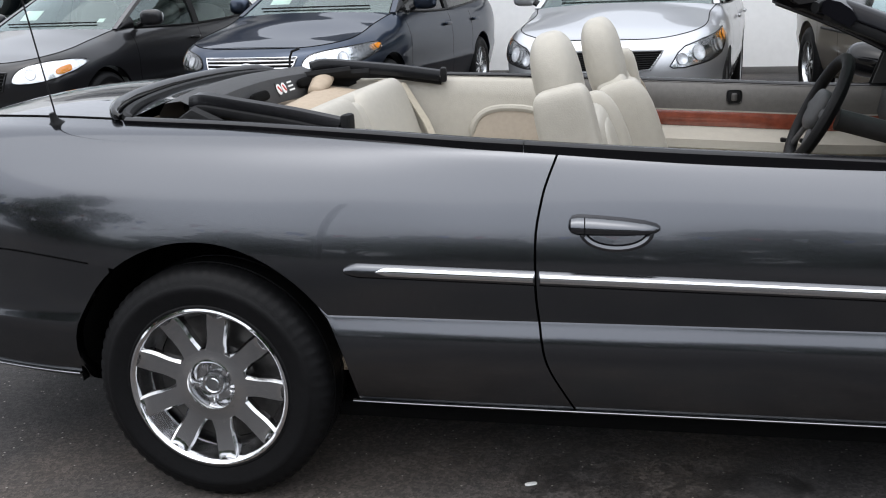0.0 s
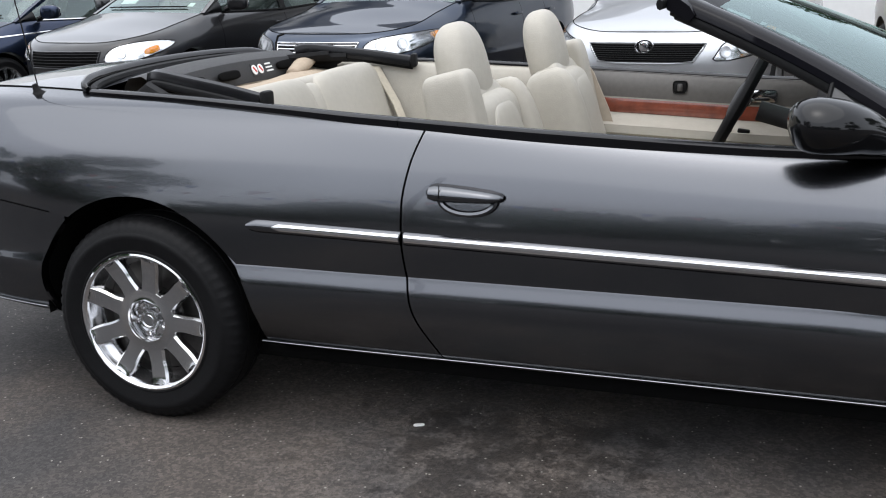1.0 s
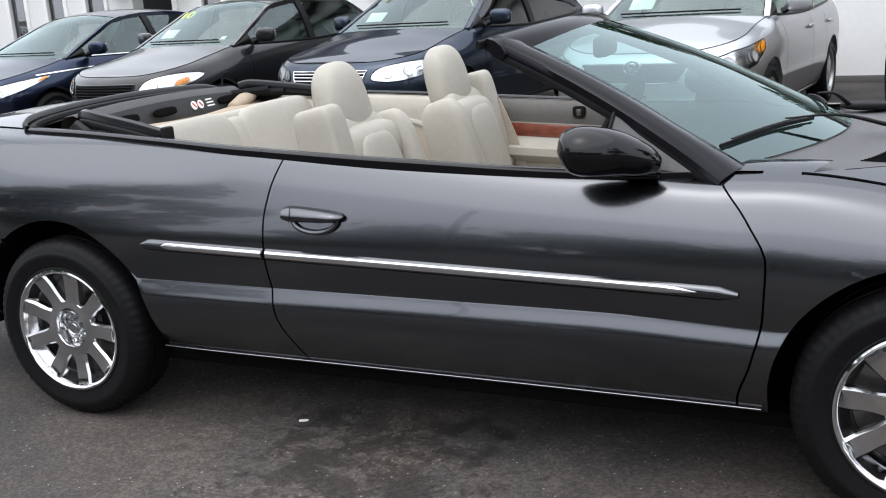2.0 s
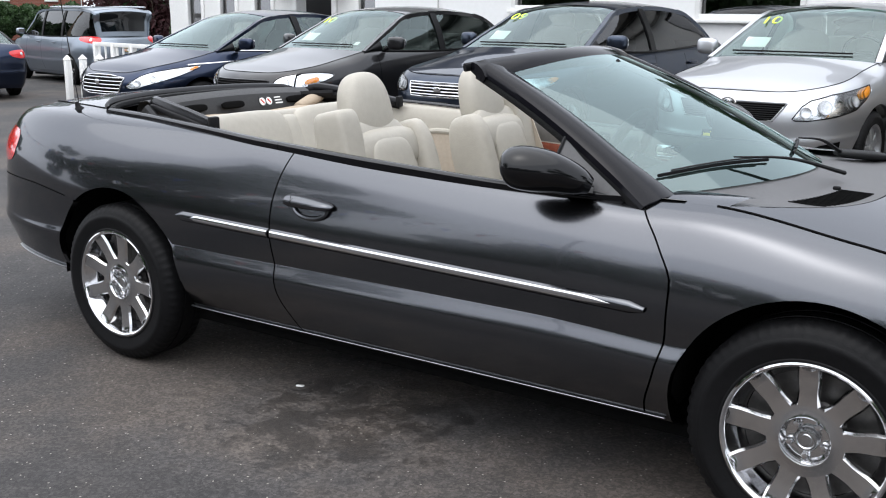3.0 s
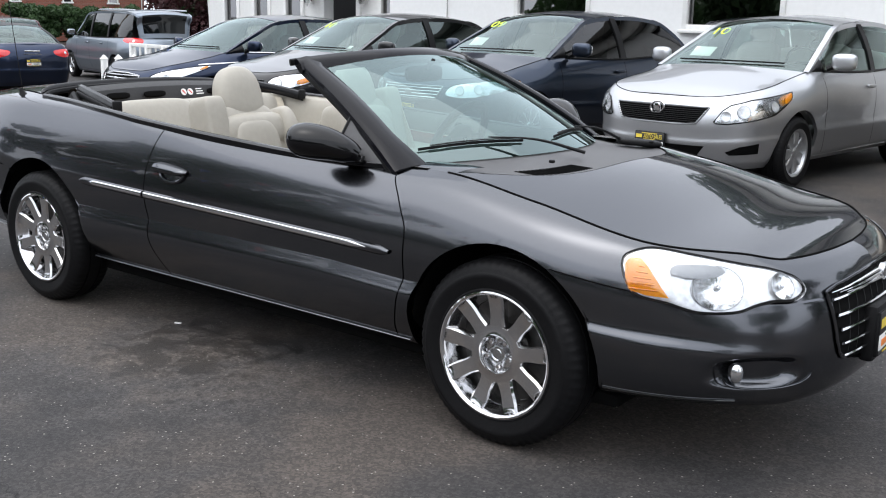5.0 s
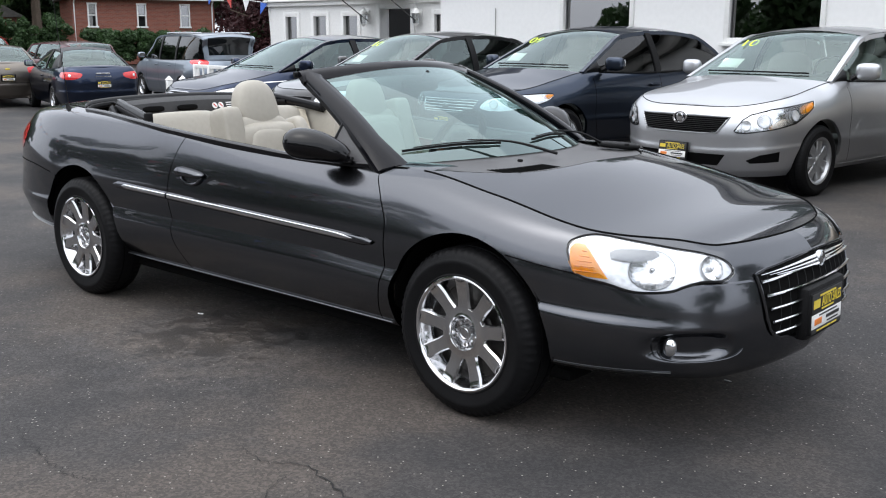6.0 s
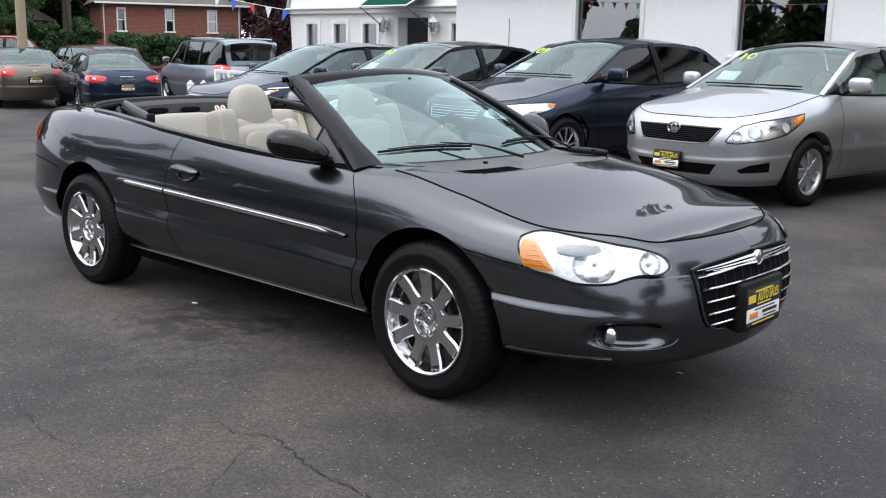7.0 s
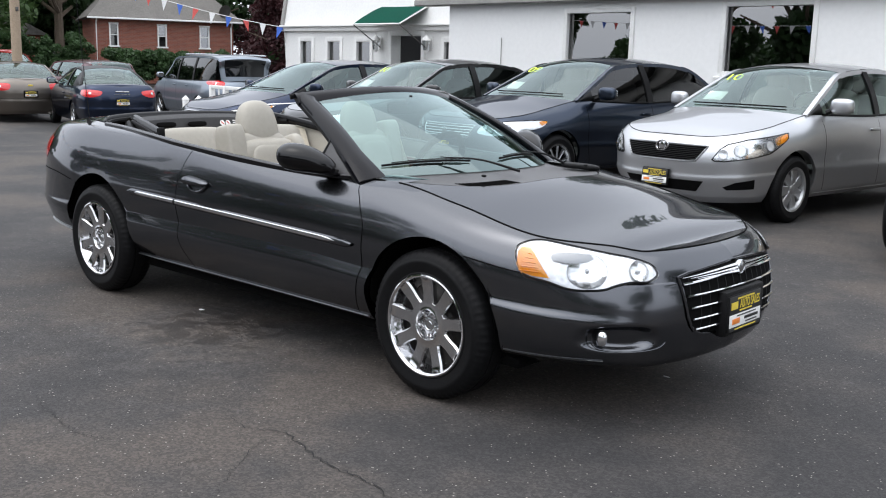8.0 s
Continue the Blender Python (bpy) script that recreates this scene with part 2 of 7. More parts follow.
COWLGREY = mat("dark_grey_cowl_plastic", (0.075, 0.074, 0.076), 0.5, bump=0.1, bump_scale=300)
WINDSHIELD = glass("greenish_windshield", (0.30, 0.46, 0.44), 0.005, 2.35, (0.78, 0.95, 0.94))
CARGLASS = glass("car_window", (0.72, 0.87, 0.81), 0.005, 1.9, (0.86, 1, 0.98))
DARKGLASS = glass("dark_tinted_window", (0.10, 0.11, 0.115), 0.01, 1.55)
PANE = glass("window_pane", (0.25, 0.27, 0.28), 0.01, 2.9)
LENS = glass("clear_lamp_lens", (0.95, 0.96, 0.97), 0.02, 1.55)
REFLECT = mat("lamp_reflector", (0.80, 0.81, 0.82), 0.20, metal=0.65, vary=0.25, scale=16, fine=55)
LAMPCHROME = mat("lamp_chrome", (0.86, 0.87, 0.88), 0.16, metal=1.0, vary=0.10, scale=25, bump=0.10, bump_scale=25)
AMBER = mat("amber_lamp_lens", (0.90, 0.34, 0.01), 0.18, coat=1.0, vary=0.15, scale=30, fine=120)
REDLENS = mat("red_lamp_lens", (0.66, 0.022, 0.025), 0.15, coat=1.0, vary=0.15, scale=25, fine=120)
WHITE = mat("white_paint", (0.78, 0.78, 0.76), 0.55, vary=0.05, scale=1.2, fine=20, bump=0.05)
STUCCO = mat("white_stucco", (0.84, 0.84, 0.83), 0.85, vary=0.03, scale=0.5, fine=14, bump=0.015, bump_scale=60)
WHITECARD = mat("white_card", (0.80, 0.80, 0.78), 0.6, vary=0.02)
PLATEYELLOW = mat("yellow_print", (0.72, 0.55, 0.06), 0.5, vary=0.05)
INK = mat("black_print", (0.02, 0.02, 0.02), 0.5)
CHALK = mat("yellow_green_window_marker", (0.62, 0.80, 0.06), 0.6, vary=0.12, scale=20)
ORANGE = mat("orange_print", (0.75, 0.22, 0.04), 0.5)
FASCIAGREY = mat("weathered_grey_board", (0.30, 0.295, 0.28), 0.8, vary=0.2, scale=4, fine=40, bump=0.15, bump_scale=60)
REDINK = mat("red_print", (0.6, 0.05, 0.04), 0.5)
AWNING = mat("green_awning_cloth", (0.002, 0.055, 0.036), 0.9, vary=0.12, scale=2, bump=0.1, spec=0.1)
BRICK = brick_material()
FROSTED = glass("frosted_lantern_glass", (0.7, 0.72, 0.72), 0.1, 2.4)
BOWLGREY = mat("grey_lamp_housing", (0.27, 0.28, 0.29), 0.3, metal=0.8, vary=0.2, scale=20)
SHINGLE = mat("grey_roof_shingle", (0.125, 0.118, 0.108), 0.9, vary=0.25, scale=1.5, fine=12, bump=0.4, bump_scale=15)
SIDING = mat("cream_siding", (0.55, 0.48, 0.36), 0.7)
BARK = mat("bark", (0.13, 0.10, 0.075), 0.9, vary=0.3, scale=3, fine=25, bump=0.6, bump_scale=20)
POLEWOOD = mat("weathered_pole_wood", (0.36, 0.28, 0.20), 0.85, vary=0.2, scale=2, fine=30, bump=0.3, bump_scale=30)
LEAF = leaf_material("green_leaves", (0.055, 0.105, 0.028))
LEAFDARK = leaf_material("dark_green_leaves", (0.032, 0.066, 0.022))
LEAFRED = leaf_material("dark_red_leaves", (0.055, 0.018, 0.02))
HEDGELEAF = leaf_material("hedge_leaves", (0.032, 0.070, 0.02))
FLAGRED = mat("red_pennant", (0.62, 0.09, 0.08), 0.6)
FLAGWHITE = mat("white_pennant", (0.8, 0.8, 0.8), 0.6)
FLAGBLUE = mat("blue_pennant", (0.05, 0.14, 0.55), 0.6)
WEBBING = mat("beige_belt_webbing", (0.50, 0.45, 0.36), 0.8, bump=0.2, bump_scale=500)


# ---- mesh helpers ----
def part(name, bm, material, parent=None, label="", sharp=38, smooth=True):
    """Links a bmesh as one mesh object, under parent if there is one."""
    me = bpy.data.meshes.new(name)
    bmesh.ops.recalc_face_normals(bm, faces=bm.faces)
    bm.to_mesh(me)
    bm.free()
    for m in (material if isinstance(material, (list, tuple)) else [material]):
        me.materials.append(m)
    if smooth:
        me.polygons.foreach_set("use_smooth", [True] * len(me.polygons))
        me.set_sharp_from_angle(angle=radians(sharp))
    ob = new(name, me)
    if parent is not None:
        ob.parent = parent
    if label:
        ob["label"] = label
    return ob


def thing(name, label, category, m=None, group="", kind=""):
    ob = new(name)
    ob.empty_display_size = 0.1
    if m is not None:
        ob.matrix_world = m
    return tagged(ob, label, category, group, kind)


def grid(P, wrap=False, bm=None, mirror=False, closed_rows=False):
    """Faces over a table of points P[i][j]."""
    bm = bm or bmesh.new()
    for sgn in ((1, -1) if mirror else (1,)):
        V = [[bm.verts.new((p[0], p[1] * sgn, p[2])) for p in row] for row in P]
        n, k = len(V), len(V[0])
        for i in range(n if closed_rows else n - 1):
            for j in range(k if wrap else k - 1):
                q = [V[i][j], V[(i + 1) % n][j], V[(i + 1) % n][(j + 1) % k], V[i][(j + 1) % k]]
                try:
                    bm.faces.new(q)
                except ValueError:
                    pass
    return bm


def clean(bm, d=2e-5):
    bmesh.ops.remove_doubles(bm, verts=bm.verts, dist=d)
    bmesh.ops.dissolve_degenerate(bm, edges=bm.edges, dist=d)
    return bm


def box(sx, sy, sz, at=(0, 0, 0), bevel=0.0, seg=2, rot=None, bm=None):
    b2 = bmesh.new()
    bmesh.ops.create_cube(b2, size=1.0)
    bmesh.ops.scale(b2, vec=(sx, sy, sz), verts=b2.verts)
    if bevel:
        bmesh.ops.bevel(b2, geom=b2.edges[:], offset=bevel, segments=seg, affect='EDGES', profile=0.5)
    m = Matrix.Translation(at)
    if rot:
        m = m @ Euler([radians(a) for a in rot]).to_matrix().to_4x4()
    b2.transform(m)
    return merge(bm, b2)


def merge(bm, b2):
    if bm is None:
        return b2
    tmp = bpy.data.meshes.new("tmp")
    b2.to_mesh(tmp)
    b2.free()
    bm.from_mesh(tmp)
    bpy.data.meshes.remove(tmp)
    return bm


def spow(v, e):
    return math.copysign(abs(v) ** e, v)


def blob(size, at=(0, 0, 0), e1=0.6, e2=0.6, nu=20, nv=14, rot=None, bm=None, taper=0.0, bend=0.0):
    """A cushion-like rounded block: a superellipsoid of that full size. taper narrows it in y towards the top."""
    a, b, c = (s / 2 for s in size)
    P = []
    for j in range(nv + 1):
        v = -math.pi / 2 + math.pi * j / nv
        row = []
        for i in range(nu):
            u = 2 * math.pi * i / nu
            x = a * spow(math.cos(v), e1) * spow(math.cos(u), e2)
            y = b * spow(math.cos(v), e1) * spow(math.sin(u), e2)
            z = c * spow(math.sin(v), e1)
            y *= 1 - taper * (z / c)
            x += bend * (1 - (y / b) ** 2)
            row.append((x, y, z))
        P.append(row)
    b2 = clean(grid(P, wrap=True), 1e-5)
    m = Matrix.Translation(at)
    if rot:
        m = m @ Euler([radians(k) for k in rot]).to_matrix().to_4x4()
    b2.transform(m)
    return merge(bm, b2)


def catmull(pts, n):
    """n points along a smooth curve through pts."""
    p = [Vector(q) for q in pts]
    p = [p[0] * 2 - p[1]] + p + [p[-1] * 2 - p[-2]]
    out = []
    for k in range(n):
        f = k / (n - 1) * (len(p) - 3)
        i = min(int(f), len(p) - 4)
        t = f - i
        a, b, c, d = p[i:i + 4]
        out.append(0.5 * ((2 * b) + (c - a) * t + (2 * a - 5 * b + 4 * c - d) * t * t + (3 * b - a - 3 * c + d) * t ** 3))
    return out


def sweep(path, profile, up=(0, 0, 1), caps=True, bm=None, scales=None):
    """A closed profile (side, up) carried along a path."""
    path = [Vector(p) for p in path]
    rows = []
    for i, p in enumerate(path):
        d = (path[min(i + 1, len(path) - 1)] - path[max(i - 1, 0)]).normalized()
        s = d.cross(Vector(up)).normalized()
        w = s.cross(d).normalized()
        k = scales[i] if scales else 1.0
        rows.append([p + s * (a * k) + w * (b * k) for a, b in profile])
    b2 = grid(rows, wrap=True)
    if caps:
        b2.verts.ensure_lookup_table()
        n = len(profile)
        b2.faces.new([b2.verts[i] for i in range(n)])
        b2.faces.new([b2.verts[len(rows) * n - n + i] for i in range(n)])
    return merge(bm, b2)


def oval(a, b, n=10, e=1.0):
    return [(a * spow(math.cos(2 * math.pi * k / n), e), b * spow(math.sin(2 * math.pi * k / n), e)) for k in range(n)]


def lathe(profile, n=48, axis='y', bm=None):
    """profile of (radius, along) turned about the axis."""
    P = []
    for r, h in profile:
        row = []
        for k in range(n):
            a = 2 * math.pi * k / n
            row.append((r * math.cos(a), h, r * math.sin(a)) if axis == 'y' else (r * math.cos(a), r * math.sin(a), h))
        P.append(row)
    return merge(bm, grid(P, wrap=True))


def hermite(xs, ys):
    """A smooth function through (xs, ys) that does not overshoot."""
    n = len(xs)
    d = [(ys[i + 1] - ys[i]) / (xs[i + 1] - xs[i]) for i in range(n - 1)]
    m = [d[0]] + [0 if d[i - 1] * d[i] <= 0 else 2 * d[i - 1] * d[i] / (d[i - 1] + d[i]) for i in range(1, n - 1)] + [d[-1]]

    def f(x):
        x = min(max(x, xs[0]), xs[-1])
        i = 0
        while i < n - 2 and x > xs[i + 1]:
            i += 1
        h = xs[i + 1] - xs[i]
        t = (x - xs[i]) / h
        return ((2 * t ** 3 - 3 * t * t + 1) * ys[i] + (t ** 3 - 2 * t * t + t) * h * m[i]
                + (-2 * t ** 3 + 3 * t * t) * ys[i + 1] + (t ** 3 - t * t) * h * m[i + 1])
    return f


def smooth01(a, b, x):
    t = min(max((x - a) / (b - a), 0), 1)
    return t * t * (3 - 2 * t)


def text_mesh(word, size, depth=0.002):
    cu = bpy.data.curves.new("lettering", 'FONT')
    cu.body, cu.size, cu.extrude = word, size, depth
    cu.align_x, cu.align_y = 'CENTER', 'CENTER'
    tmp = new("lettering", cu)
    bpy.context.view_layer.update()
    me = bpy.data.meshes.new_from_object(tmp.evaluated_get(bpy.context.evaluated_depsgraph_get()))
    bpy.data.objects.remove(tmp)
    bm = bmesh.new()
    bm.from_mesh(me)
    bpy.data.meshes.remove(me)
    return bm


# ---- car bodies ----
class Shell:
    """The outer skin of a car: a plan outline (right half, nose to tail) and upright profiles of (height, inset) along it."""

    def __init__(self, outline, keys, arches, bends=()):
        self.pts = catmull([(x, y, 0) for x, y in outline], 500)
        self.len = [0.0]
        for a, b in zip(self.pts, self.pts[1:]):
            self.len.append(self.len[-1] + (b - a).length)
        self.total = self.len[-1]
        self.arches, self.bends = arches, bends
        ss = [self.total * k[0] if k[2] == 'f' else (0.0 if k[2] == 'n' else self.total if k[2] == 't' else self.s_at(k[0])) for k in keys]
        rows = len(keys[0][1])
        self.zf = [hermite(ss, [k[1][r][0] for k in keys]) for r in range(rows)]
        self.nf = [hermite(ss, [k[1][r][1] for k in keys]) for r in range(rows)]
        self.rows = rows
        self.cache = {}

    def s_at(self, x):
        lo, hi = 0, len(self.pts) - 1
        while hi - lo > 1:
            m = (lo + hi) // 2
            if self.pts[m].x > x:
                lo = m
            else:
                hi = m
        a, b = self.pts[lo], self.pts[hi]
        t = (a.x - x) / (a.x - b.x)
        return self.len[lo] + t * (self.len[hi] - self.len[lo])

    def plan(self, s):
        s = min(max(s, 0), self.total)
        f = s / self.total * (len(self.pts) - 1)
        lo = min(int(f), len(self.pts) - 2)
        while lo > 0 and self.len[lo] > s:
            lo -= 1
        while lo < len(self.pts) - 2 and self.len[lo + 1] < s:
            lo += 1
        t = (s - self.len[lo]) / max(self.len[lo + 1] - self.len[lo], 1e-9)
        p = self.pts[lo].lerp(self.pts[lo + 1], t)
        a, b = self.pts[max(lo - 2, 0)], self.pts[min(lo + 3, len(self.pts) - 1)]
        d = (b - a).normalized()
        if s < 1e-6 or s > self.total - 1e-6:
            d = Vector((0, -1 if s < 1 else 1, 0))
        return p, Vector((d.y, -d.x, 0))  # inward

    def profile(self, s):
        key = round(s, 5)
        if key not in self.cache:
            pr = [(z(s), n(s)) for z, n in zip(self.zf, self.nf)]
            self.cache[key] = [(q.x, q.y) for q in catmull([(a, b, 0) for a, b in pr], (self.rows - 1) * 4 + 1)]
        return self.cache[key]

    def bend(self, s, z):
        if not self.bends:
            return s
        x, w = self.plan(s)[0].x, 1.0
        for c, _, r in self.arches:
            w *= min(1.0, max(0.0, (abs(x - c) - r) / 0.028))
        return s + w * sum(f(z) * math.exp(-((s - c) / 0.22) ** 2) for c, f in self.bends)

    def at(self, s, z, off=0.0):
        """The point of the skin at s and height z, moved outwards by off."""
        pr = self.profile(s)
        n = pr[0][1] if z <= pr[0][0] else pr[-1][1]
        for (z0, n0), (z1, n1) in zip(pr, pr[1:]):
            if z0 <= z <= z1:
                n = n0 + (n1 - n0) * (z - z0) / max(z1 - z0, 1e-6)
                break
        p, inn = self.plan(s)
        q = p + inn * (n - off)
        return Vector((q.x, q.y, z))

    def top(self, s):
        z, n = self.profile(s)[-1]
        p, inn = self.plan(s)
        q = p + inn * n
        return Vector((q.x, q.y, z))

    def column(self, s, extra=0.0, arch_extra=0.0, fold=0.03):
        x = self.plan(s)[0].x
        zmin = 0
        for c, zc, r in self.arches:
            rr = r + arch_extra
            if abs(x - c) < rr:
                zmin = zc + math.sqrt(rr * rr - (x - c) ** 2)
        out, pr = [], self.profile(s)
        for i, (z, n) in enumerate(pr):
            if z < zmin:
                z, n = zmin, None
            sb = self.bend(s, z)
            if n is None or sb != s:
                q = self.at(sb, z, -extra)
                if n is not None:
                    p, inn = self.plan(sb)
                    q = p + inn * (n + extra)
                    q.z = z
            else:
                p, inn = self.plan(s)
                q = p + inn * (n + extra)
                q.z = z
            out.append(q)
        if fold:
            inn = self.plan(s)[1]
            out.insert(0, out[0] + inn * fold)
        return out

    def stations(self, s0, s1, step=0.05):
        ss = {round(s0 + (s1 - s0) * k / max(2, int((s1 - s0) / step)), 5) for k in range(max(2, int((s1 - s0) / step)) + 1)}
        for c, zc, r in self.arches:
            a, b = self.s_at(c + r), self.s_at(c - r)
            if b < s0 or a > s1:
                continue
            ss = {s for s in ss if not (a - 0.01 < s < b + 0.01)} | {s0, s1}
            extra = [a - 0.0015, b + 0.0015] + [self.s_at(c + r * math.cos(math.pi * k / 30)) for k in range(31)]
            ss |= {round(s, 5) for s in extra if s0 <= s <= s1}
        return sorted(ss)

    def panel(self, s0, s1, step=0.05, gap=0.003, both=False, extra=0.0, arch_extra=0.0, fold=0.03, low=None, high=None):
        """low, high: the lowest and highest row kept at s."""
        ss = self.stations(s0 + (gap if s0 > 0 else 0), s1 - (gap if s1 < self.total - 1e-6 else 0), step)
        cols = []
        for s in ss:
            col = self.column(s, extra, arch_extra, 0)
            a, b = low(s) if low else 0, high(s) if high else len(col) - 1
            inn = self.plan(s)[1]
            rim = [col[b] + inn * fold] if fold and high else []
            col = [col[min(max(i, a), b)] for i in range(len(col))]
            cols.append(([col[0] + inn * fold] if fold else []) + col + rim)
        if fold:
            if s0 > 1e-6:
                inn = self.plan(ss[0])[1]
                cols.insert(0, [p + inn * fold for p in cols[0]])
            if s1 < self.total - 1e-6:
                inn = self.plan(ss[-1])[1]
                cols.append([p + inn * fold for p in cols[-1]])
        return clean(grid(cols, mirror=both))

    def patch(self, ring, off=0.004, dome=0.0, rings=5, side=-1, power=2.0, skirt=0.0, bm=None):
        """A star-shaped piece of the skin inside a closed ring of (s, z), raised by off and domed."""
        cs, cz = sum(p[0] for p in ring) / len(ring), sum(p[1] for p in ring) / len(ring)
        rows = []
        if skirt:
            rows.append([self.at(s, z, off - skirt) for s, z in ring])
        for k in range(rings + 1):
            f = 1 - k / rings * 0.985
            rows.append([self.at(cs + (s - cs) * f, cz + (z - cz) * f, off + dome * (1 - f ** power)) for s, z in ring])
        if side > 0:
            rows = [[Vector((p.x, -p.y, p.z)) for p in r] for r in rows]
        b2 = grid(rows, wrap=True)
        b2.verts.ensure_lookup_table()
        n = len(ring)
        b2.faces.new([b2.verts[len(rows) * n - n + i] for i in range(n)])
        return merge(bm, b2)

    def ribbon(self, line, half, off=0.002, bulge=0.0, side=-1, bm=None, nv=6, along_s=False):
        """A strip along a line of (s, z): half its width at each point; upright lines widen along s."""
        rows = []
        for i, (s, z) in enumerate(line):
            h = half[i] if isinstance(half, (list, tuple)) else half
            row = []
            for k in range(nv + 1):
                v = -1 + 2 * k / nv
                o = off + bulge * math.sqrt(max(0, 1 - v * v)) * min(1, h / 0.004)
                q = self.at(s + v * h, z, o) if along_s else self.at(s, z + v * h, o)
                row.append(q if side < 0 else Vector((q.x, -q.y, q.z)))
            rows.append(row)
        return merge(bm, grid(rows))

    def cap(self, sa, sb, crown, n=28, across=20, rear_bow=0.0, bm=None, lift=0.0, flat=2):
        """The surface between the two upper edges from sa to sb (hood or deck), arched by crown(x)."""
        tops = [self.top(sa + (sb - sa) * i / n) for i in range(n + 1)]
        tops.sort(key=lambda p: p.x)
        ye = lambda x: _lin(x, [p.x for p in tops], [-p.y for p in tops])
        ze = lambda x: _lin(x, [p.x for p in tops], [p.z for p in tops])
        rows = []
        for i, p in enumerate(tops):
            u = i / n
            row = []
            for j in range(across + 1):
                t = -1 + 2 * j / across
                bow = rear_bow * (1 - abs(t) ** flat) * ((1 - u) ** 2 if rear_bow > 0 else u ** 2)
                x = p.x + bow
                y = t * -p.y
                w = max(ye(x), 1e-4)
                k = min(abs(y) / w, 1.0)
                row.append(Vector((x, y, ze(x) + crown(x) * (1 - k * k) + lift)))
            rows.append(row)
        return merge(bm, clean(grid(rows)))


def _lin(x, xs, ys):
    if x <= xs[0]:
        return ys[0]
    for i in range(len(xs) - 1):
        if x <= xs[i + 1]:
            t = (x - xs[i]) / max(xs[i + 1] - xs[i], 1e-9)
            return ys[i] + t * (ys[i + 1] - ys[i])
    return ys[-1]


def ring_of(points, n=40):
    """A closed smooth ring through a few (s, z) corners."""
    p = list(points)
    p = p[-1:] + p + p[:2]
    out = []
    m = len(points)
    for k in range(n):
        f = k / n * m
        i = int(f)
        t = f - i
        a, b, c, d = (Vector((*q, 0)) for q in p[i:i + 4])
        v = 0.5 * ((2 * b) + (c - a) * t + (2 * a - 5 * b + 4 * c - d) * t * t + (3 * b - a - 3 * c + d) * t ** 3)
        out.append((v.x, v.y))
    return out


def poly_ring(points, n=48):
    """A closed ring with straight sides between the corners."""
    per = [math.dist(points[i], points[(i + 1) % len(points)]) for i in range(len(points))]
    out = []
    for i, p in enumerate(points):
        q = points[(i + 1) % len(points)]
        k = max(2, round(n * per[i] / sum(per)))
        out += [(p[0] + (q[0] - p[0]) * j / k, p[1] + (q[1] - p[1]) * j / k) for j in range(k)]
    return out


# ---- wheels ----
def tyre_mesh(R, r, w):
    """Outer face towards -y."""
    h = w / 2
    prof = [(r, h * 0.8), (r + 0.012, h * 0.95), ((R + r) / 2, h * 1.04), (R - 0.03, h * 0.98), (R - 0.012, h * 0.86), (R, h * 0.66),
            (R, h * 0.34), (R - 0.008, h * 0.33), (R - 0.008, h * 0.27), (R, h * 0.26), (R, -h * 0.26), (R - 0.008, -h * 0.27), (R - 0.008, -h * 0.33), (R, -h * 0.34),
            (R, -h * 0.66), (R - 0.012, -h * 0.86), (R - 0.03, -h * 0.98), (R - 0.038, -h * 1.0), (R - 0.040, -h * 1.015), ((R + r) / 2 + 0.01, -h * 1.04),
            ((R + r) / 2 + 0.004, -h * 1.055), ((R + r) / 2 - 0.004, -h * 1.04), (r + 0.03, -h * 1.0), (r + 0.016, -h * 0.97), (r + 0.012, -h * 0.99), (r + 0.004, -h * 0.95), (r - 0.004, -h * 0.86)]
    n = 192
    P = []
    for i, (q, y) in enumerate(prof):
        row = []
        for k in range(n):
            a = 2 * math.pi * k / n
            rr = q - (0.0045 if i in (4, 5, 14, 15) and k % 3 == 0 else 0.002 if i == 16 and k % 3 == 0 else 0)
            row.append((rr * math.cos(a), y, rr * math.sin(a)))
        P.append(row)
    return grid(P, wrap=True)


def spoke_mesh(n, r0, r1, w0, w1, y0, y1, depth, turn=0.0, notch=0.0, groove=0.0, waist=1.0):
    bm = bmesh.new()
    for k in range(n):
        a = 2 * math.pi * k / n + turn
        ca, sa = math.cos(a), math.sin(a)
        rows = []
        for i in range(9):
            t = i / 8
            r = r0 + (r1 - r0) * t
            w = (w0 + (w1 - w0) * t ** 1.3) / 2 * (1 - (1 - waist) * .32 * math.sin(math.pi * min(1, t * 1.25 + .08)) ** 2)
            y = y0 + (y1 - y0) * t ** 2
            sec = [(-w, y + depth), (-w * 1.08, y + 0.008), (-w * 0.86, y), (-w * 0.3, y + groove), (w * 0.3, y + groove), (w * 0.86, y), (w * 1.08, y + 0.008), (w, y + depth)]
            row = []
            for b, yy in sec:
                rr = r - (notch * (1 - abs(b) / w) if i == 8 else 0) + (0.0)
                row.append((rr * ca - b * sa, yy, rr * sa + b * ca))
            rows.append(row)
        b2 = grid(rows, wrap=True)
        b2.verts.ensure_lookup_table()
        b2.faces.new([b2.verts[8 * 8 + i] for i in range(8)])
        bm = merge(bm, b2)
    return bm


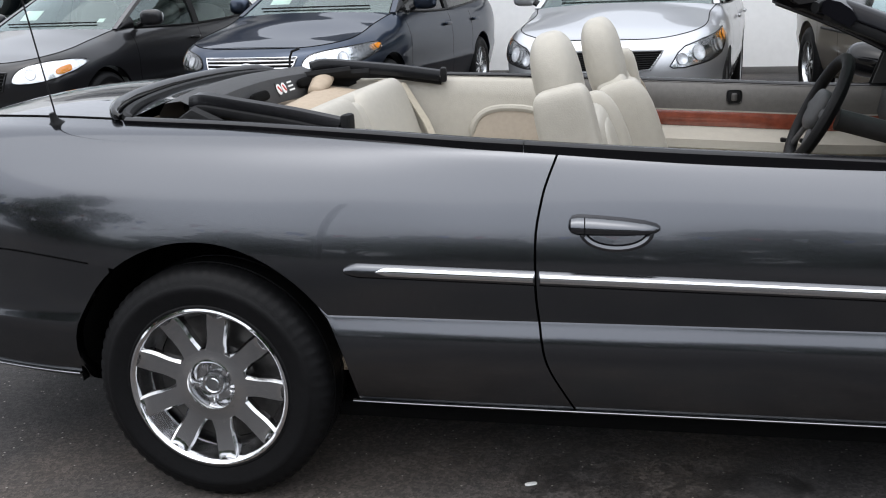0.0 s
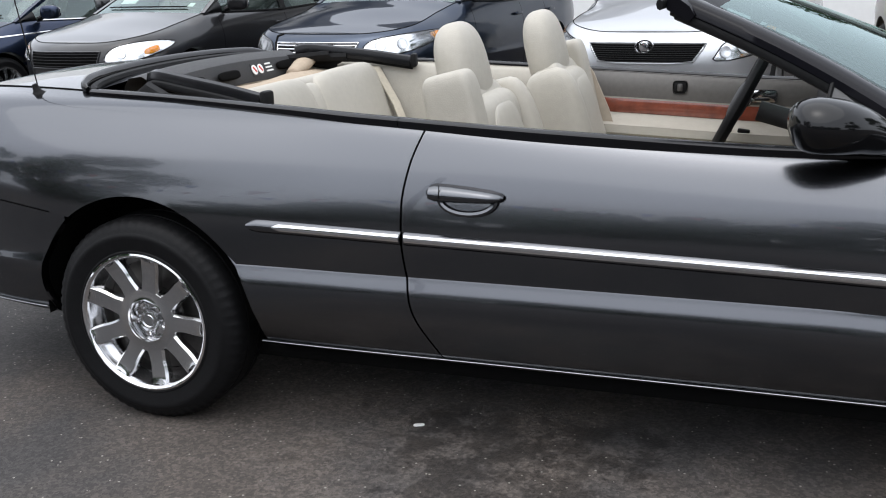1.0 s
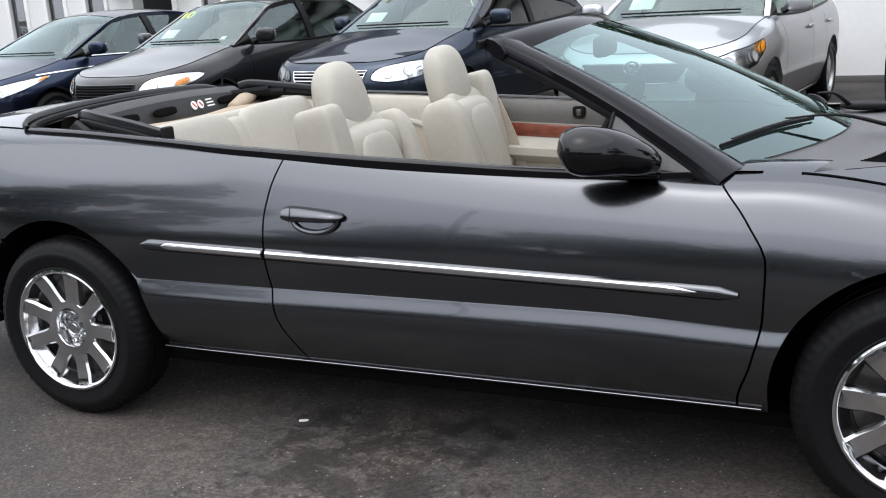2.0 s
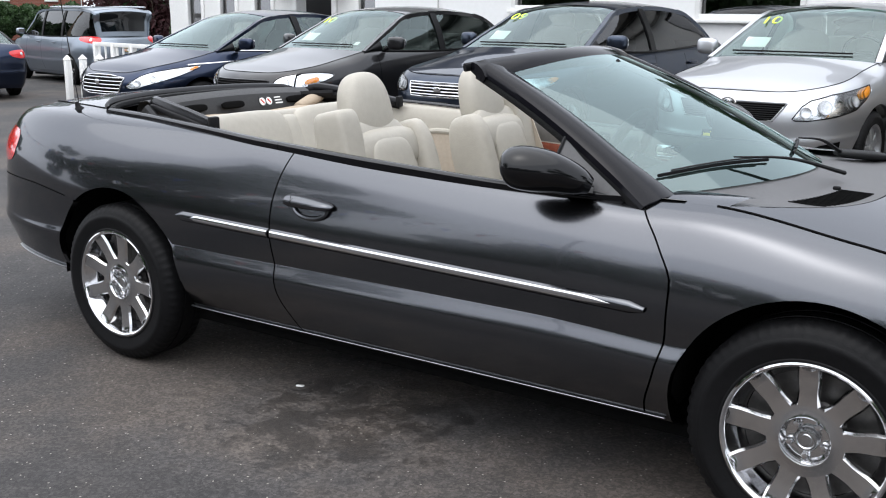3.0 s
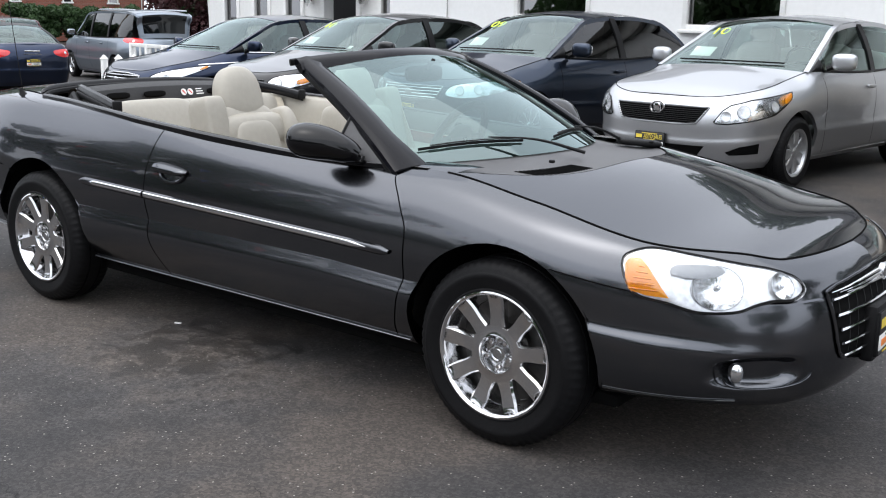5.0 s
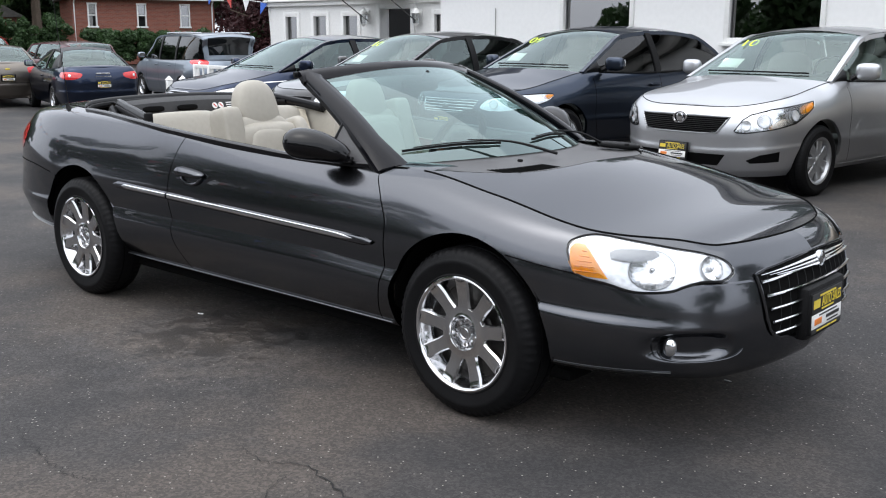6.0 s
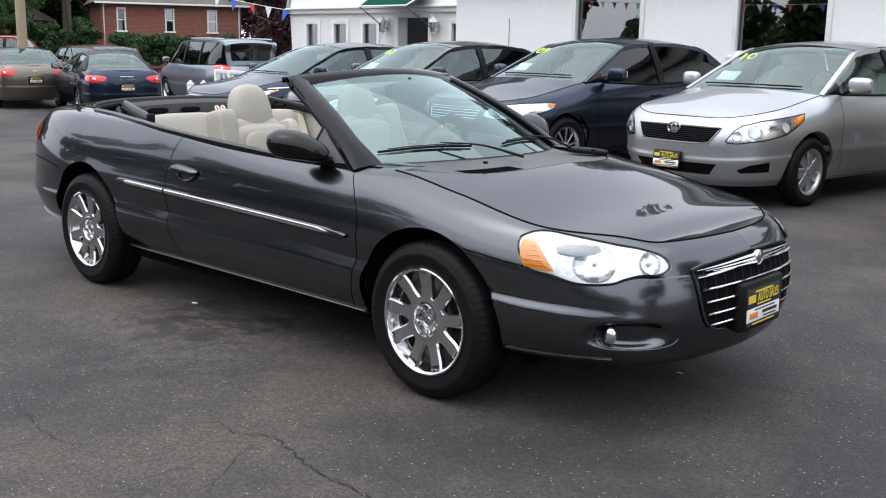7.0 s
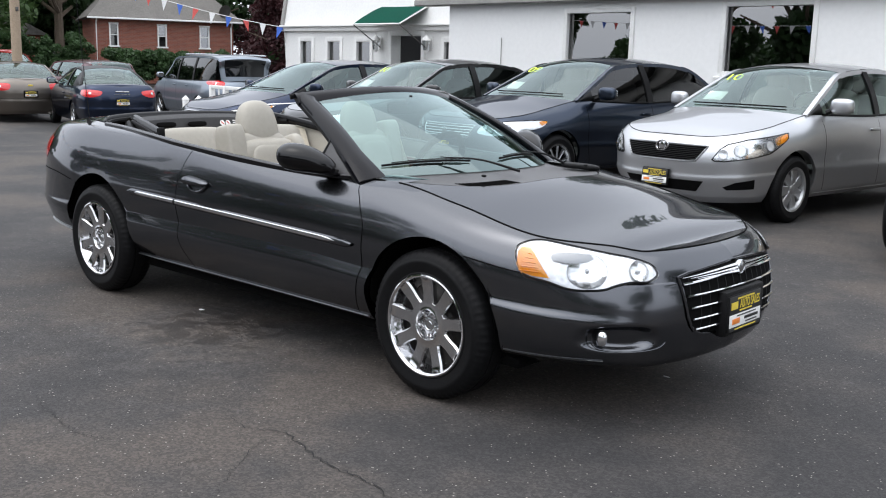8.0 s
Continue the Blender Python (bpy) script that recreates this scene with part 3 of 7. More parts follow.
def wheel_meshes(kind, R, r, w):
    """Meshes of a wheel, outer face towards -y, shared by all wheels of a kind."""
    h = w / 2
    out = {}
    disc = lathe([(0.0001, 0.03), (r * 0.72, 0.03), (r * 0.72, 0.05), (0.0001, 0.05)], 40)
    out["brake"] = (disc, STEEL, "")
    out["tyre"] = (tyre_mesh(R, r, w), RUBBER, "black rubber tyre with a grooved tread")
    if kind == "chrome":
        rim = lathe([(r - 0.012, h * 0.8), (r * 0.86, h * 0.5), (r * 0.84, -h * 0.35), (r * 0.88, -h * 0.55), (r * 0.925, -h * 0.66), (r * 0.955, -h * 0.84), (r * 0.985, -h * 0.985), (r + 0.006, -h * 1.0), (r + 0.007, -h * 0.95), (r - 0.002, -h * 0.86)], 72)
        hub = lathe([(0.0001, -h * 0.50), (0.03, -h * 0.50), (0.034, -h * 0.46), (0.056, -h * 0.46), (0.061, -h * 0.74), (0.066, -h * 0.83), (0.070, -h * 0.815), (0.090, -h * 0.80), (0.099, -h * 0.795), (0.103, -h * 0.74), (0.103, -h * 0.3)], 60)
        out["rim"] = (rim, CHROMED, "polished chrome rim")
        out["hub"] = (hub, SPOKECHROME, "chrome hub ring round the lug nuts")
        out["spoke"] = ([spoke_mesh(1, 0.088, r * 0.985, 0.060, 0.054, -h * 0.795, -h * 0.955, 0.032, math.pi / 2 + 2 * math.pi * k / 9, 0.016, 0.0, .58) for k in range(9)], SPOKECHROME, "")
        out["lip"] = (lathe([(r * 0.968, -h * 0.93), (r * 0.982, -h * 0.99), (r + 0.002, -h * 1.02), (r + 0.007, -h * 1.0), (r + 0.006, -h * 0.92)], 96), CHROME, "bright polished rim lip")
        out["cap"] = (lathe([(0.0001, -h * 0.70), (0.014, -h * 0.70), (0.016, -h * 0.68), (0.021, -h * 0.68), (0.024, -h * 0.71), (0.028, -h * 0.70), (0.032, -h * 0.64), (0.032, -h * 0.3)], 32), ALLOY, "round silver centre cap")
        nuts = []
        for k in range(5):
            a = 2 * math.pi * k / 5 - math.pi / 2
            nut = lathe([(0.0001, -0.020), (0.007, -0.019), (0.0105, -0.013), (0.0110, 0.02)], 10)
            nut.transform(Matrix.Translation((0.046 * math.cos(a), -h * 0.50, 0.046 * math.sin(a))))
            nuts.append(nut)
        out["nuts"] = (nuts, CHROME, "")
        well = lathe([(r * 0.84, -h * 0.1), (0.05, -h * 0.02)], 40)
        out["backing"] = (well, STEEL, "")
        out["recess"] = (lathe([(0.032, -h * 0.475), (0.057, -h * 0.475)], 32), SPOKECHROME, "")
    else:
        n, wid, m = {"hubcap": (7, 0.105, HUBCAP), "alloy": (5, 0.07, ALLOY), "thin": (10, 0.034, ALLOY)}[kind]
        rim = lathe([(r - 0.012, h * 0.8), (r * 0.86, h * 0.5), (r * 0.84, -h * 0.35), (r * 0.92, -h * 0.66), (r * 0.96, -h * 0.9), (r + 0.006, -h * 0.97), (r - 0.002, -h * 0.86)], 48)
        rim = merge(rim, lathe([(0.0001, -h * 0.84), (0.03, -h * 0.83), (0.045, -h * 0.74), (0.06, -h * 0.5)], 32))
        out["rim"] = (rim, m, "")
        out["spoke"] = ([spoke_mesh(1, 0.035, r * 0.94, wid * 0.7, wid, -h * 0.78, -h * 0.68, 0.03, 0.3 + 2 * math.pi * k / n, 0.0, 0.004) for k in range(n)], m, "")
        out["backing"] = (lathe([(r * 0.84, -h * 0.1), (0.05, -h * 0.02)], 32), DARK, "")
    return out


WHEELS = {}


def add_wheels(root, kind, R, r, w, centres):
    key = (kind, R, r, w)
    if key not in WHEELS:
        data = {}
        for k, (b, m, lab) in wheel_meshes(*key).items():
            for i, bb in enumerate(b if isinstance(b, list) else [b]):
                o = part("tmp", bb, m)
                data[k if not i else k + str(i)] = (o.data, lab)
                bpy.data.objects.remove(o)
        WHEELS[key] = data
    data = WHEELS[key]
    names = {"brake": "wheel", "tyre": "tyre", "rim": "rim", "spoke": "spoke", "lip": "rim_lip", "hub": "hub_ring", "recess": "hub_recess", "cap": "centre_cap", "backing": "rim_well"}
    for x, y, z, spin in centres:
        left = y > 0
        hub = new("wheel", data["brake"][0])
        hub.parent = root
        hub.matrix_basis = pose(x, y, z, 0, spin, 180 if left else 0)
        for k, (me, lab) in data.items():
            if k == "brake":
                continue
            o = new(names.get(k.rstrip("0123456789"), "lug_nut"), me)
            o.parent = hub
            if lab:
                o["label"] = lab


# ---- the grey convertible ----
OUTLINE = [(3.69, 0), (3.676, -.19), (3.642, -.37), (3.575, -.53), (3.45, -.665), (3.26, -.775), (3.02, -.838), (2.69, -.862), (2.2, -.856), (1.7, -.853), (1.2, -.853), (.7, -.855),
           (.3, -.858), (0, -.858), (-.33, -.848), (-.6, -.808), (-.85, -.738), (-1.01, -.662), (-1.11, -.555), (-1.165, -.40), (-1.195, -.2), (-1.2, 0)]
NOSE = [(.185, .30), (.225, .16), (.262, .055), (.33, .018), (.42, 0), (.47, .0), (.52, .006), (.575, .018), (.62, .036), (.658, .058), (.688, .088), (.704, .125)]
LAMP = [(.20, .26), (.245, .13), (.284, .042), (.35, .012), (.452, 0), (.488, .015), (.53, .017), (.585, .020), (.635, .030), (.685, .05), (.722, .08), (.744, .115)]
LAMPFRONT = [(.19, .28), (.235, .145), (.272, .048), (.34, .014), (.43, 0), (.478, .006), (.525, .012), (.58, .028), (.628, .054), (.672, .076), (.706, .098), (.728, .122)]
FWHEEL = [(.19, .11), (.245, .085), (.278, .07), (.35, .04), (.47, .004), (.512, .012), (.55, .010), (.62, .005), (.70, .020), (.762, .052), (.803, .098), (.827, .153)]
PILLAR = [(.185, .22), (.24, .14), (.272, .075), (.378, .018), (.454, .0015), (.506, .0175), (.523, .017), (.61, .004), (.72, .0185), (.80, .051), (.855, .095), (.882, .17)]
DOOR = [(.185, .22), (.24, .14), (.272, .075), (.378, .018), (.463, .001), (.520, .0175), (.537, .017), (.64, .003), (.742, .0195), (.825, .047), (.880, .079), (.906, .104)]
QUARTER = [(.185, .22), (.245, .14), (.278, .075), (.378, .013), (.465, .0015), (.522, .017), (.539, .0165), (.65, .004), (.76, .026), (.858, .064), (.927, .116), (.955, .166)]
RWHEEL = [(.275, .12), (.30, .08), (.325, .06), (.385, .014), (.464, .004), (.522, .014), (.538, .013), (.66, .004), (.78, .029), (.874, .073), (.947, .139), (.973, .236)]
RDECK = [(.275, .12), (.30, .075), (.325, .055), (.39, .028), (.47, .0), (.51, .006), (.59, .011), (.70, .014), (.79, .030), (.88, .075), (.955, .145), (.984, .27)]
TAIL = [(.285, .12), (.31, .07), (.335, .05), (.40, .02), (.47, 0), (.51, .008), (.57, .022), (.66, .04), (.75, .055), (.85, .075), (.915, .12), (.945, .24)]
doorline_r = hermite([.2, .32, .45, .62, .72, .82, .92], [-.115, -.06, -.008, .010, .010, -.004, -.038])
doorline_f = hermite([.2, .3, .42, .55, .68, .78, .88], [.05, .045, .008, -.02, -.025, 0.025, .11])
sh0 = Shell(OUTLINE, [(0, NOSE, 'n'), (0, TAIL, 't')], [])
S_DR, S_DF = sh0.s_at(.862), sh0.s_at(2.285)
ARCHES = [(2.692, .322, .376), (0, .324, .387)]
body = Shell(OUTLINE, [(0, NOSE, 'n'), (sh0.s_at(3.60) / sh0.total, NOSE, 'f'), (3.47, LAMPFRONT, 'x'), (3.22, LAMP, 'x'), (2.75, FWHEEL, 'x'), (2.33, PILLAR, 'x'), (1.86, DOOR[:-3] + [(.808, .045), (.860, .080), (.883, .112)], 'x'), (1.3, DOOR, 'x'), (.75, DOOR[:-3] + [(.842, .055), (.908, .088), (.936, .120)], 'x'), (.4, QUARTER, 'x'),
                       (-.05, RWHEEL, 'x'), (-.6, RDECK, 'x'), (0, TAIL, 't')], ARCHES, [(S_DR, doorline_r), (S_DF, doorline_f)])
car = thing("convertible_car", "dark graphite convertible, top folded down, cream leather seats, chrome wheels", "car")
S_AF, S_AR = body.s_at(2.882), body.s_at(-.238)
sx = body.s_at

SEAM_F, SEAM_R = 30, 27
fb = body.panel(0, S_AF, .012, both=True, high=lambda s: SEAM_F)
fog_ring = ring_of([(sx(x), z) for x, z in [(3.415, .385), (3.43, .42), (3.50, .437), (3.58, .425), (3.612, .385), (3.60, .345), (3.53, .332), (3.44, .345)]], 48)


FOG_Y, FOG_Z = body.at(sx(3.515), .385).y, .385
FOG_HALF = (body.at(sx(3.415), .385).y - body.at(sx(3.612), .385).y) / -2


def dent(bm, depth, grow=1.0):
    """Presses the fog lamp scoops into a skin."""
    inn = body.plan(sx(3.515))[1]
    for v in bm.verts:
        if v.co.x < 3.3:
            continue
        f = (abs((abs(v.co.y) + FOG_Y) / FOG_HALF / grow) ** 2.6 + abs((v.co.z - FOG_Z) / .054 / grow) ** 2.6) ** (1 / 2.6)
        k = depth * (1 - smooth01(.50, 1.08, f))
        v.co += Vector((inn.x * k, inn.y * k * (1 if v.co.y < 0 else -1), 0))
    return bm


scoop_faces = [f for f in fb.faces if f.calc_center_median().x > 3.34 and abs(f.calc_center_median().z - FOG_Z) < .09 and abs(abs(f.calc_center_median().y) + FOG_Y) < FOG_HALF + .04]
bmesh.ops.subdivide_edges(fb, edges=list({e for f in scoop_faces for e in f.edges}), cuts=2, use_grid_fill=True)
dent(fb, .034)
part("front_bumper", fb, GRAPHITE, car, sharp=70)
for side in (-1, 1):
    for nm, a, b, lo in (("front_fender", 0, S_DF, lambda s: SEAM_F if s < S_AF else 0), ("door", S_DF, S_DR, None), ("rear_quarter", S_DR, body.total, lambda s: SEAM_R if s > S_AR else 0)):
        bm = body.panel(a, b, .03 if a == 0 else .04, low=lo)
        if side > 0:
            bmesh.ops.scale(bm, vec=(1, -1, 1), verts=bm.verts)
        part(nm, bm, GRAPHITE, car)
part("rear_bumper", body.panel(S_AR, body.total, .04, both=True, high=lambda s: SEAM_R), GRAPHITE, car)
for side in (-1, 1):
    for nm, a, b, r in (("bumper_seam", sx(3.17), S_AF, SEAM_F), ("bumper_seam", S_AR, body.total - .05, SEAM_R)):
        line = [(a + (b - a) * k / 24, body.profile(a + (b - a) * k / 24)[r][0]) for k in range(25)]
        line = line[1:] if r == SEAM_R else line[:-1]
        part(nm, body.ribbon(line, .0022, .0015, 0, side), DARK, car)
part("chassis", dent(body.panel(0, body.total, .03, gap=0, both=True, extra=.032, arch_extra=.02, fold=0), .10, 1.9), DARK, car)
bm = box(3.4, 1.38, .05, (1.38, 0, .205), .02)
part("underbody", bm, DARK, car)
# unseen slab added to keep light off the asphalt below the bumper
part("nose_light_block", box(.40, .92, .03, (3.20, 0, .238), .012), DARK, car)
for c, zc, r in ARCHES:
    for side in (-1, 1):
        rows = [[(c + (r + .006) * math.cos(a), side * (y - .03 * max(0, abs(math.cos(a)) - .9) * 10 * (y > .6)), zc + (r + .006) * math.sin(a)) for a in [math.pi * (1.04 * k / 24 - .02) for k in range(25)]] for y in (.826, .5)]
        rows.append([(c, side * .5, zc)] * 25)
        part("wheel_liner", clean(grid(rows)), DARK, car)

# hood, cowl and boot lid
S_HOOD = sx(2.372)
HOOD_BOW = .36
hood_crown = lambda x: .052 * smooth01(3.57, 2.6, x) + .012 * smooth01(3.56, 3.3, x)
bm = body.cap(0.004, S_HOOD, hood_crown, n=52, across=32, rear_bow=HOOD_BOW, flat=4)
part("hood", bm, GRAPHITE, car, sharp=60)
edge = [body.top(S_HOOD + (0.004 - S_HOOD) * k / 60) for k in range(61)]
for side in (-1, 1):
    part("hood_gap", sweep([Vector((p.x, p.y * -side, p.z + .001)) for p in edge], oval(.0032, .003, 6)), DARK, car)
bm = body.cap(sx(-.30), body.total - .004, lambda x: .03 * smooth01(-1.16, -.6, x), n=26, across=24, rear_bow=0)
part("boot_lid", bm, GRAPHITE, car, sharp=60)
for side in (-1, 1):
    line = [body.top(sx(-.33) + (body.total - .05 - sx(-.33)) * k / 40) for k in range(41)]
    part("boot_gap", sweep([Vector((p.x, p.y * -side * .985, p.z + .002)) for p in line], oval(.003, .003, 6)), DARK, car)


def cowl_edge(t):
    """The rear edge of the hood, t across from -1 to 1."""
    x = edge[0].x + HOOD_BOW * (1 - t ** 4)
    y = -edge[0].y * t
    ye, ze = (_lin(x, [p.x for p in edge], [v(p) for p in edge]) for v in (lambda p: -p.y, lambda p: p.z))
    return Vector((x, y, ze + hood_crown(x) * (1 - (y / ye) ** 2)))


def screen_base(t):
    return Vector((2.165 + .30 * (1 - t * t), .665 * t, .882 + .026 * (1 - t * t)))


def screen_top(t):
    return Vector((1.515 + .13 * (1 - t * t), .525 * t, 1.222 + .040 * (1 - t * t)))


rows = []
for k in range(41):
    t = -1 + k / 20
    a, b = cowl_edge(t), screen_base(t * .985)
    rows.append([a + Vector((.012, 0, -.03)), a + Vector((-.004, 0, -.005)), a.lerp(b, .25) + Vector((0, 0, -.012)), a.lerp(b, .6) + Vector((0, 0, -.014)), a.lerp(b, .85) + Vector((0, 0, -.010)), b + Vector((-.01, 0, -.004))])
part("cowl", grid(rows), COWLGREY, car, "dark grey windscreen cowl with an air grille")
for k in range(17):
    t = -.33 - .022 * k
    a, b = cowl_edge(t), screen_base(t)
    part("vent_slot", sweep([a.lerp(b, .14) + Vector((0, 0, -.008)), a.lerp(b, .46) + Vector((0, 0, -.012))], oval(.002, .002, 6)), DARK, car)
part("hood_rear_gap", sweep([cowl_edge(-.92 + .92 * k / 30) + Vector((-.003, 0, -.004)) for k in range(61)], oval(.004, .005, 6)), DARK, car)

# the fender's shoulder between the hood's corner and the pillar foot
for side in (-1, 1):
    rows = []
    for k in range(13):
        p = body.top(S_HOOD - .02 + (sx(2.19) - S_HOOD + .02) * k / 12)
        rows.append([Vector((p.x + .05 * q, (p.y + .125 * q) * -side, p.z - .003 + .016 * math.sin(math.pi * .6 * q))) for q in (0, .12, .3, .5, .75, 1)])
    part("fender_shoulder", grid(rows), GRAPHITE, car)

# windscreen: glass, pillars and header
arch_up = lambda v: Vector((0, 0, .024 * math.sin(math.pi * v)))
rows = [[screen_base(t).lerp(screen_top(t), v) + arch_up(v) for t in [-1 + k / 12 for k in range(25)]] for v in [i / 10 for i in range(11)]]
wg = part("windscreen", grid(rows), WINDSHIELD, car, "greenish windscreen glass")
wg.visible_shadow = False
for side in (-1, 1):
    pts = [Vector((2.178, .757 * side, .874)).lerp(Vector((1.512, .566 * side, 1.222)), v) + arch_up(v) for v in [-.01 + 1.02 * i / 16 for i in range(17)]]
    rows = []
    for i, p in enumerate(pts):
        d = (pts[min(i + 1, 16)] - pts[max(i - 1, 0)]).normalized()
        w = Vector((.47, -.88 * side, .06))
        w = (w - d * w.dot(d)).normalized()
        n = w.cross(d) * side
        n = n if n.z > 0 else -n
        k = 1.16 - .30 * i / 16 + .34 * max(0, 1 - i / 4) ** 1.3
        low = min(1, .7 + .1 * i)
        sink = Vector((0, 0, -.004 * max(0, 1 - i / 2)))
        rows.append([p + sink + w * (u * k) + n * (h * low) for u, h in ((0, -.012), (.004, .004), (.016, .013), (.05, .016), (.088, .010), (.096, .002), (.09, -.012), (.05, -.04), (.02, -.04))])
    bm = grid(rows, wrap=True)
    bm.verts.ensure_lookup_table()
    bm.faces.new([bm.verts[i] for i in range(9)])
    bm.faces.new([bm.verts[16 * 9 + i] for i in range(9)])
    part("windscreen_pillar", bm, PILLARPAINT, car, "black windscreen pillar")
    part("pillar_seal", sweep([p + Vector((.012, -side * .012, -.030)) for p in pts], oval(.013, .016, 8)), PLASTIC, car)
path = [Vector((1.515 + .13 * (1 - t * t), .570 * t, 1.222 + .040 * (1 - t * t))) for t in [-1.0 + 2.0 * k / 24 for k in range(25)]]
part("windscreen_header", sweep(path, [(-.020, -.024), (.050, -.036), (.060, -.012), (.040, .004), (.012, .012), (-.016, .010), (-.026, 0)], up=(.35, 0, 1)), PILLARPAINT, car, "black windscreen header")
part("header_seal", sweep([p + Vector((-.040, 0, -.004)) for p in path], oval(.010, .014, 8)), PLASTIC, car, "black header weatherstrip")
m_ = screen_top(0).lerp(screen_base(0), .13)
part("inner_mirror", blob((.035, .25, .07), m_ + Vector((-.06, .03, -.05)), .5, .6), PLASTIC, car)
part("mirror_stalk", sweep([m_ + Vector((-.05, .03, -.03)), m_ + Vector((0, .02, .01))], oval(.01, .01, 8)), PLASTIC, car)

# belt trim along the doors and the rear opening
for side in (-1, 1):
    for a, b in ((S_DF + .125, S_DR + .042 - .001), (S_DR + .042 + .001, sx(-.29))):
        pts = []
        for k in range(31):
            p = body.top(a + (b - a) * k / 30)
            pts.append(Vector((p.x, p.y * -side, p.z)))
        part("belt_trim", sweep(pts, [(-.020, -.02), (.020, -.02), (.022, .002), (.012, .010), (-.012, .011), (-.022, .004)]), BELTBLACK, car)

# side mouldings with a chrome insert
mz = lambda x: .649 + (x - .394) * (.603 - .649) / (2.25 - .394)
for side in (-1, 1):
    for x0, x1, e0, e1 in ((.392, .852, .075, .0), (.862, 2.248, .0, .10)):
        n = 30
        line = [(sx(x0 + (x1 - x0) * k / n), mz(x0 + (x1 - x0) * k / n)) for k in range(n + 1)]
        half = [.0185 * min(1, .40 + math.sqrt((x1 - x0) * k / n / e0) if e0 else 1, .40 + math.sqrt((x1 - x0) * (1 - k / n) / e1) if e1 else 1) for k in range(n + 1)]
        mo = part("side_moulding", body.ribbon(line, half, .001, .013, side, nv=8), GRAPHITE, car, "body-coloured side moulding")
        c0, c1 = x0 + (.08 if e0 else .003), x1 - (.10 if e1 else .003)
        line = [(sx(c0 + (c1 - c0) * k / n), mz(c0 + (c1 - c0) * k / n) + .002) for k in range(n + 1)]
        half = [.0105 * min(1, (.25 + k / 2 if e0 else 1), (.25 + (n - k) / 2 if e1 else 1)) for k in range(n + 1)]
        part("chrome_insert", body.ribbon(line, half, .0115, .004, side, nv=6), CHROME, mo, "bright chrome insert")
    # glint along the lower edge of the sill, painted in as paler metal
    for x0, x1 in ((.37, 2.30), (3.08, 3.46), (-.98, -.41)):
        line = [(sx(x0 + (x1 - x0) * k / 24), .277 + (.012 if x0 > 3 else .040 if x0 < 0 else 0)) for k in range(25)]
        part("sill_edge", body.ribbon(line, .0042 if x0 < 3 else .003, .001, .010 if x0 < 3 else .006, side), SILLGLINT, car)
    # door handle
    y = -side
    hz = .766
    rows = []
    hs = [(.930, .010), (.936, .018), (.950, .022), (.99, .0215), (1.05, .019), (1.10, .015), (1.125, .010), (1.134, .004)]
    for x, h in hs:
        zc = hz - (x - .93) * .035
        rows.append([body.at(sx(x), zc + h * math.sin(a), .006 + .032 * min(1, h / .014) * max(0, math.cos(a)) ** .7) for a in [-math.pi / 2 + math.pi * k / 10 for k in range(11)]])
    if side > 0:
        rows = [[Vector((p.x, -p.y, p.z)) for p in r] for r in rows]
    hd = part("door_handle", grid(rows), GRAPHITE, car)
    arc = [body.at(sx(1.037 + .075 * math.cos(a)), hz - .018 + .036 * math.sin(a), .005) for a in [math.pi + math.pi * k / 16 for k in range(17)]]
    part("handle_cup_rim", sweep([Vector((p.x, p.y * -side, p.z)) for p in arc], oval(.009, .009, 8), up=(0, 1, 0)), GRAPHITE, hd)
    ring = [(sx(1.037 + .068 * math.cos(a)), hz - .014 + .032 * math.sin(a)) for a in [2 * math.pi * k / 24 for k in range(24)]]
    part("handle_cup", body.patch(ring, .003, -.0, 3, side), GRAPHITE, hd)
    line = [(sx(.967), hz - .021 + .042 * k / 6) for k in range(7)]
    part("handle_seam", body.ribbon(line, .0012, .039, 0, side, along_s=True), DARK, hd)

# door mirrors and their sails
for side in (-1, 1):
    mp = catmull([(1.809, .905 * side, .966), (1.834, .895 * side, .968), (1.884, .868 * side, .963), (1.942, .825 * side, .950), (2.0, .785 * side, .926), (2.025, .768 * side, .912)], 17)
    sc_ = [.08, .46, .68, .82, .92, .98, 1, 1, .98, .94, .88, .81, .73, .65, .57, .5, .44]
    mi = part("door_mirror", sweep(mp, oval(.082, .064, 24), scales=sc_), GLOSSBLACK, car, "gloss black door mirror")
    part("mirror_foot", sweep([(1.92, .808 * side, .920), (1.968, .776 * side, .904), (2.03, .748 * side, .894)], oval(.035, .022, 12), scales=[.7, 1, .8]), GLOSSBLACK, mi)
    part("mirror_glass", blob((.008, .11, .085), (1.855, .868 * side, .960), .6, .8, rot=(0, 0, 30 * side)), CHROME, mi)
    tri = bmesh.new()
    q = [(1.90, .664 * side, 1.045), (2.115, .735 * side, .888), (1.87, .745 * side, .888)]
    vs = [tri.verts.new((x, y + d * side, z)) for d in (0, -.014) for x, y, z in q]
    tri.faces.new(vs[:3]); tri.faces.new(vs[3:][::-1])
    for i in range(3):
        tri.faces.new((vs[i], vs[(i + 1) % 3], vs[3 + (i + 1) % 3], vs[3 + i]))
    part("mirror_sail", tri, COWLGREY, car, "dark grey mirror sail")
    part("sail_post", sweep([(1.90, .664 * side, 1.045), (1.868, .745 * side, .893)], oval(.006, .006, 6)), TRIMBLACK, car)

# wheels
add_wheels(car, "chrome", .321, .211, .205, [(2.692, -.745, .320, -1), (0, -.75, .320, 11), (2.692, .745, .320, 40), (0, .75, .320, 15)])

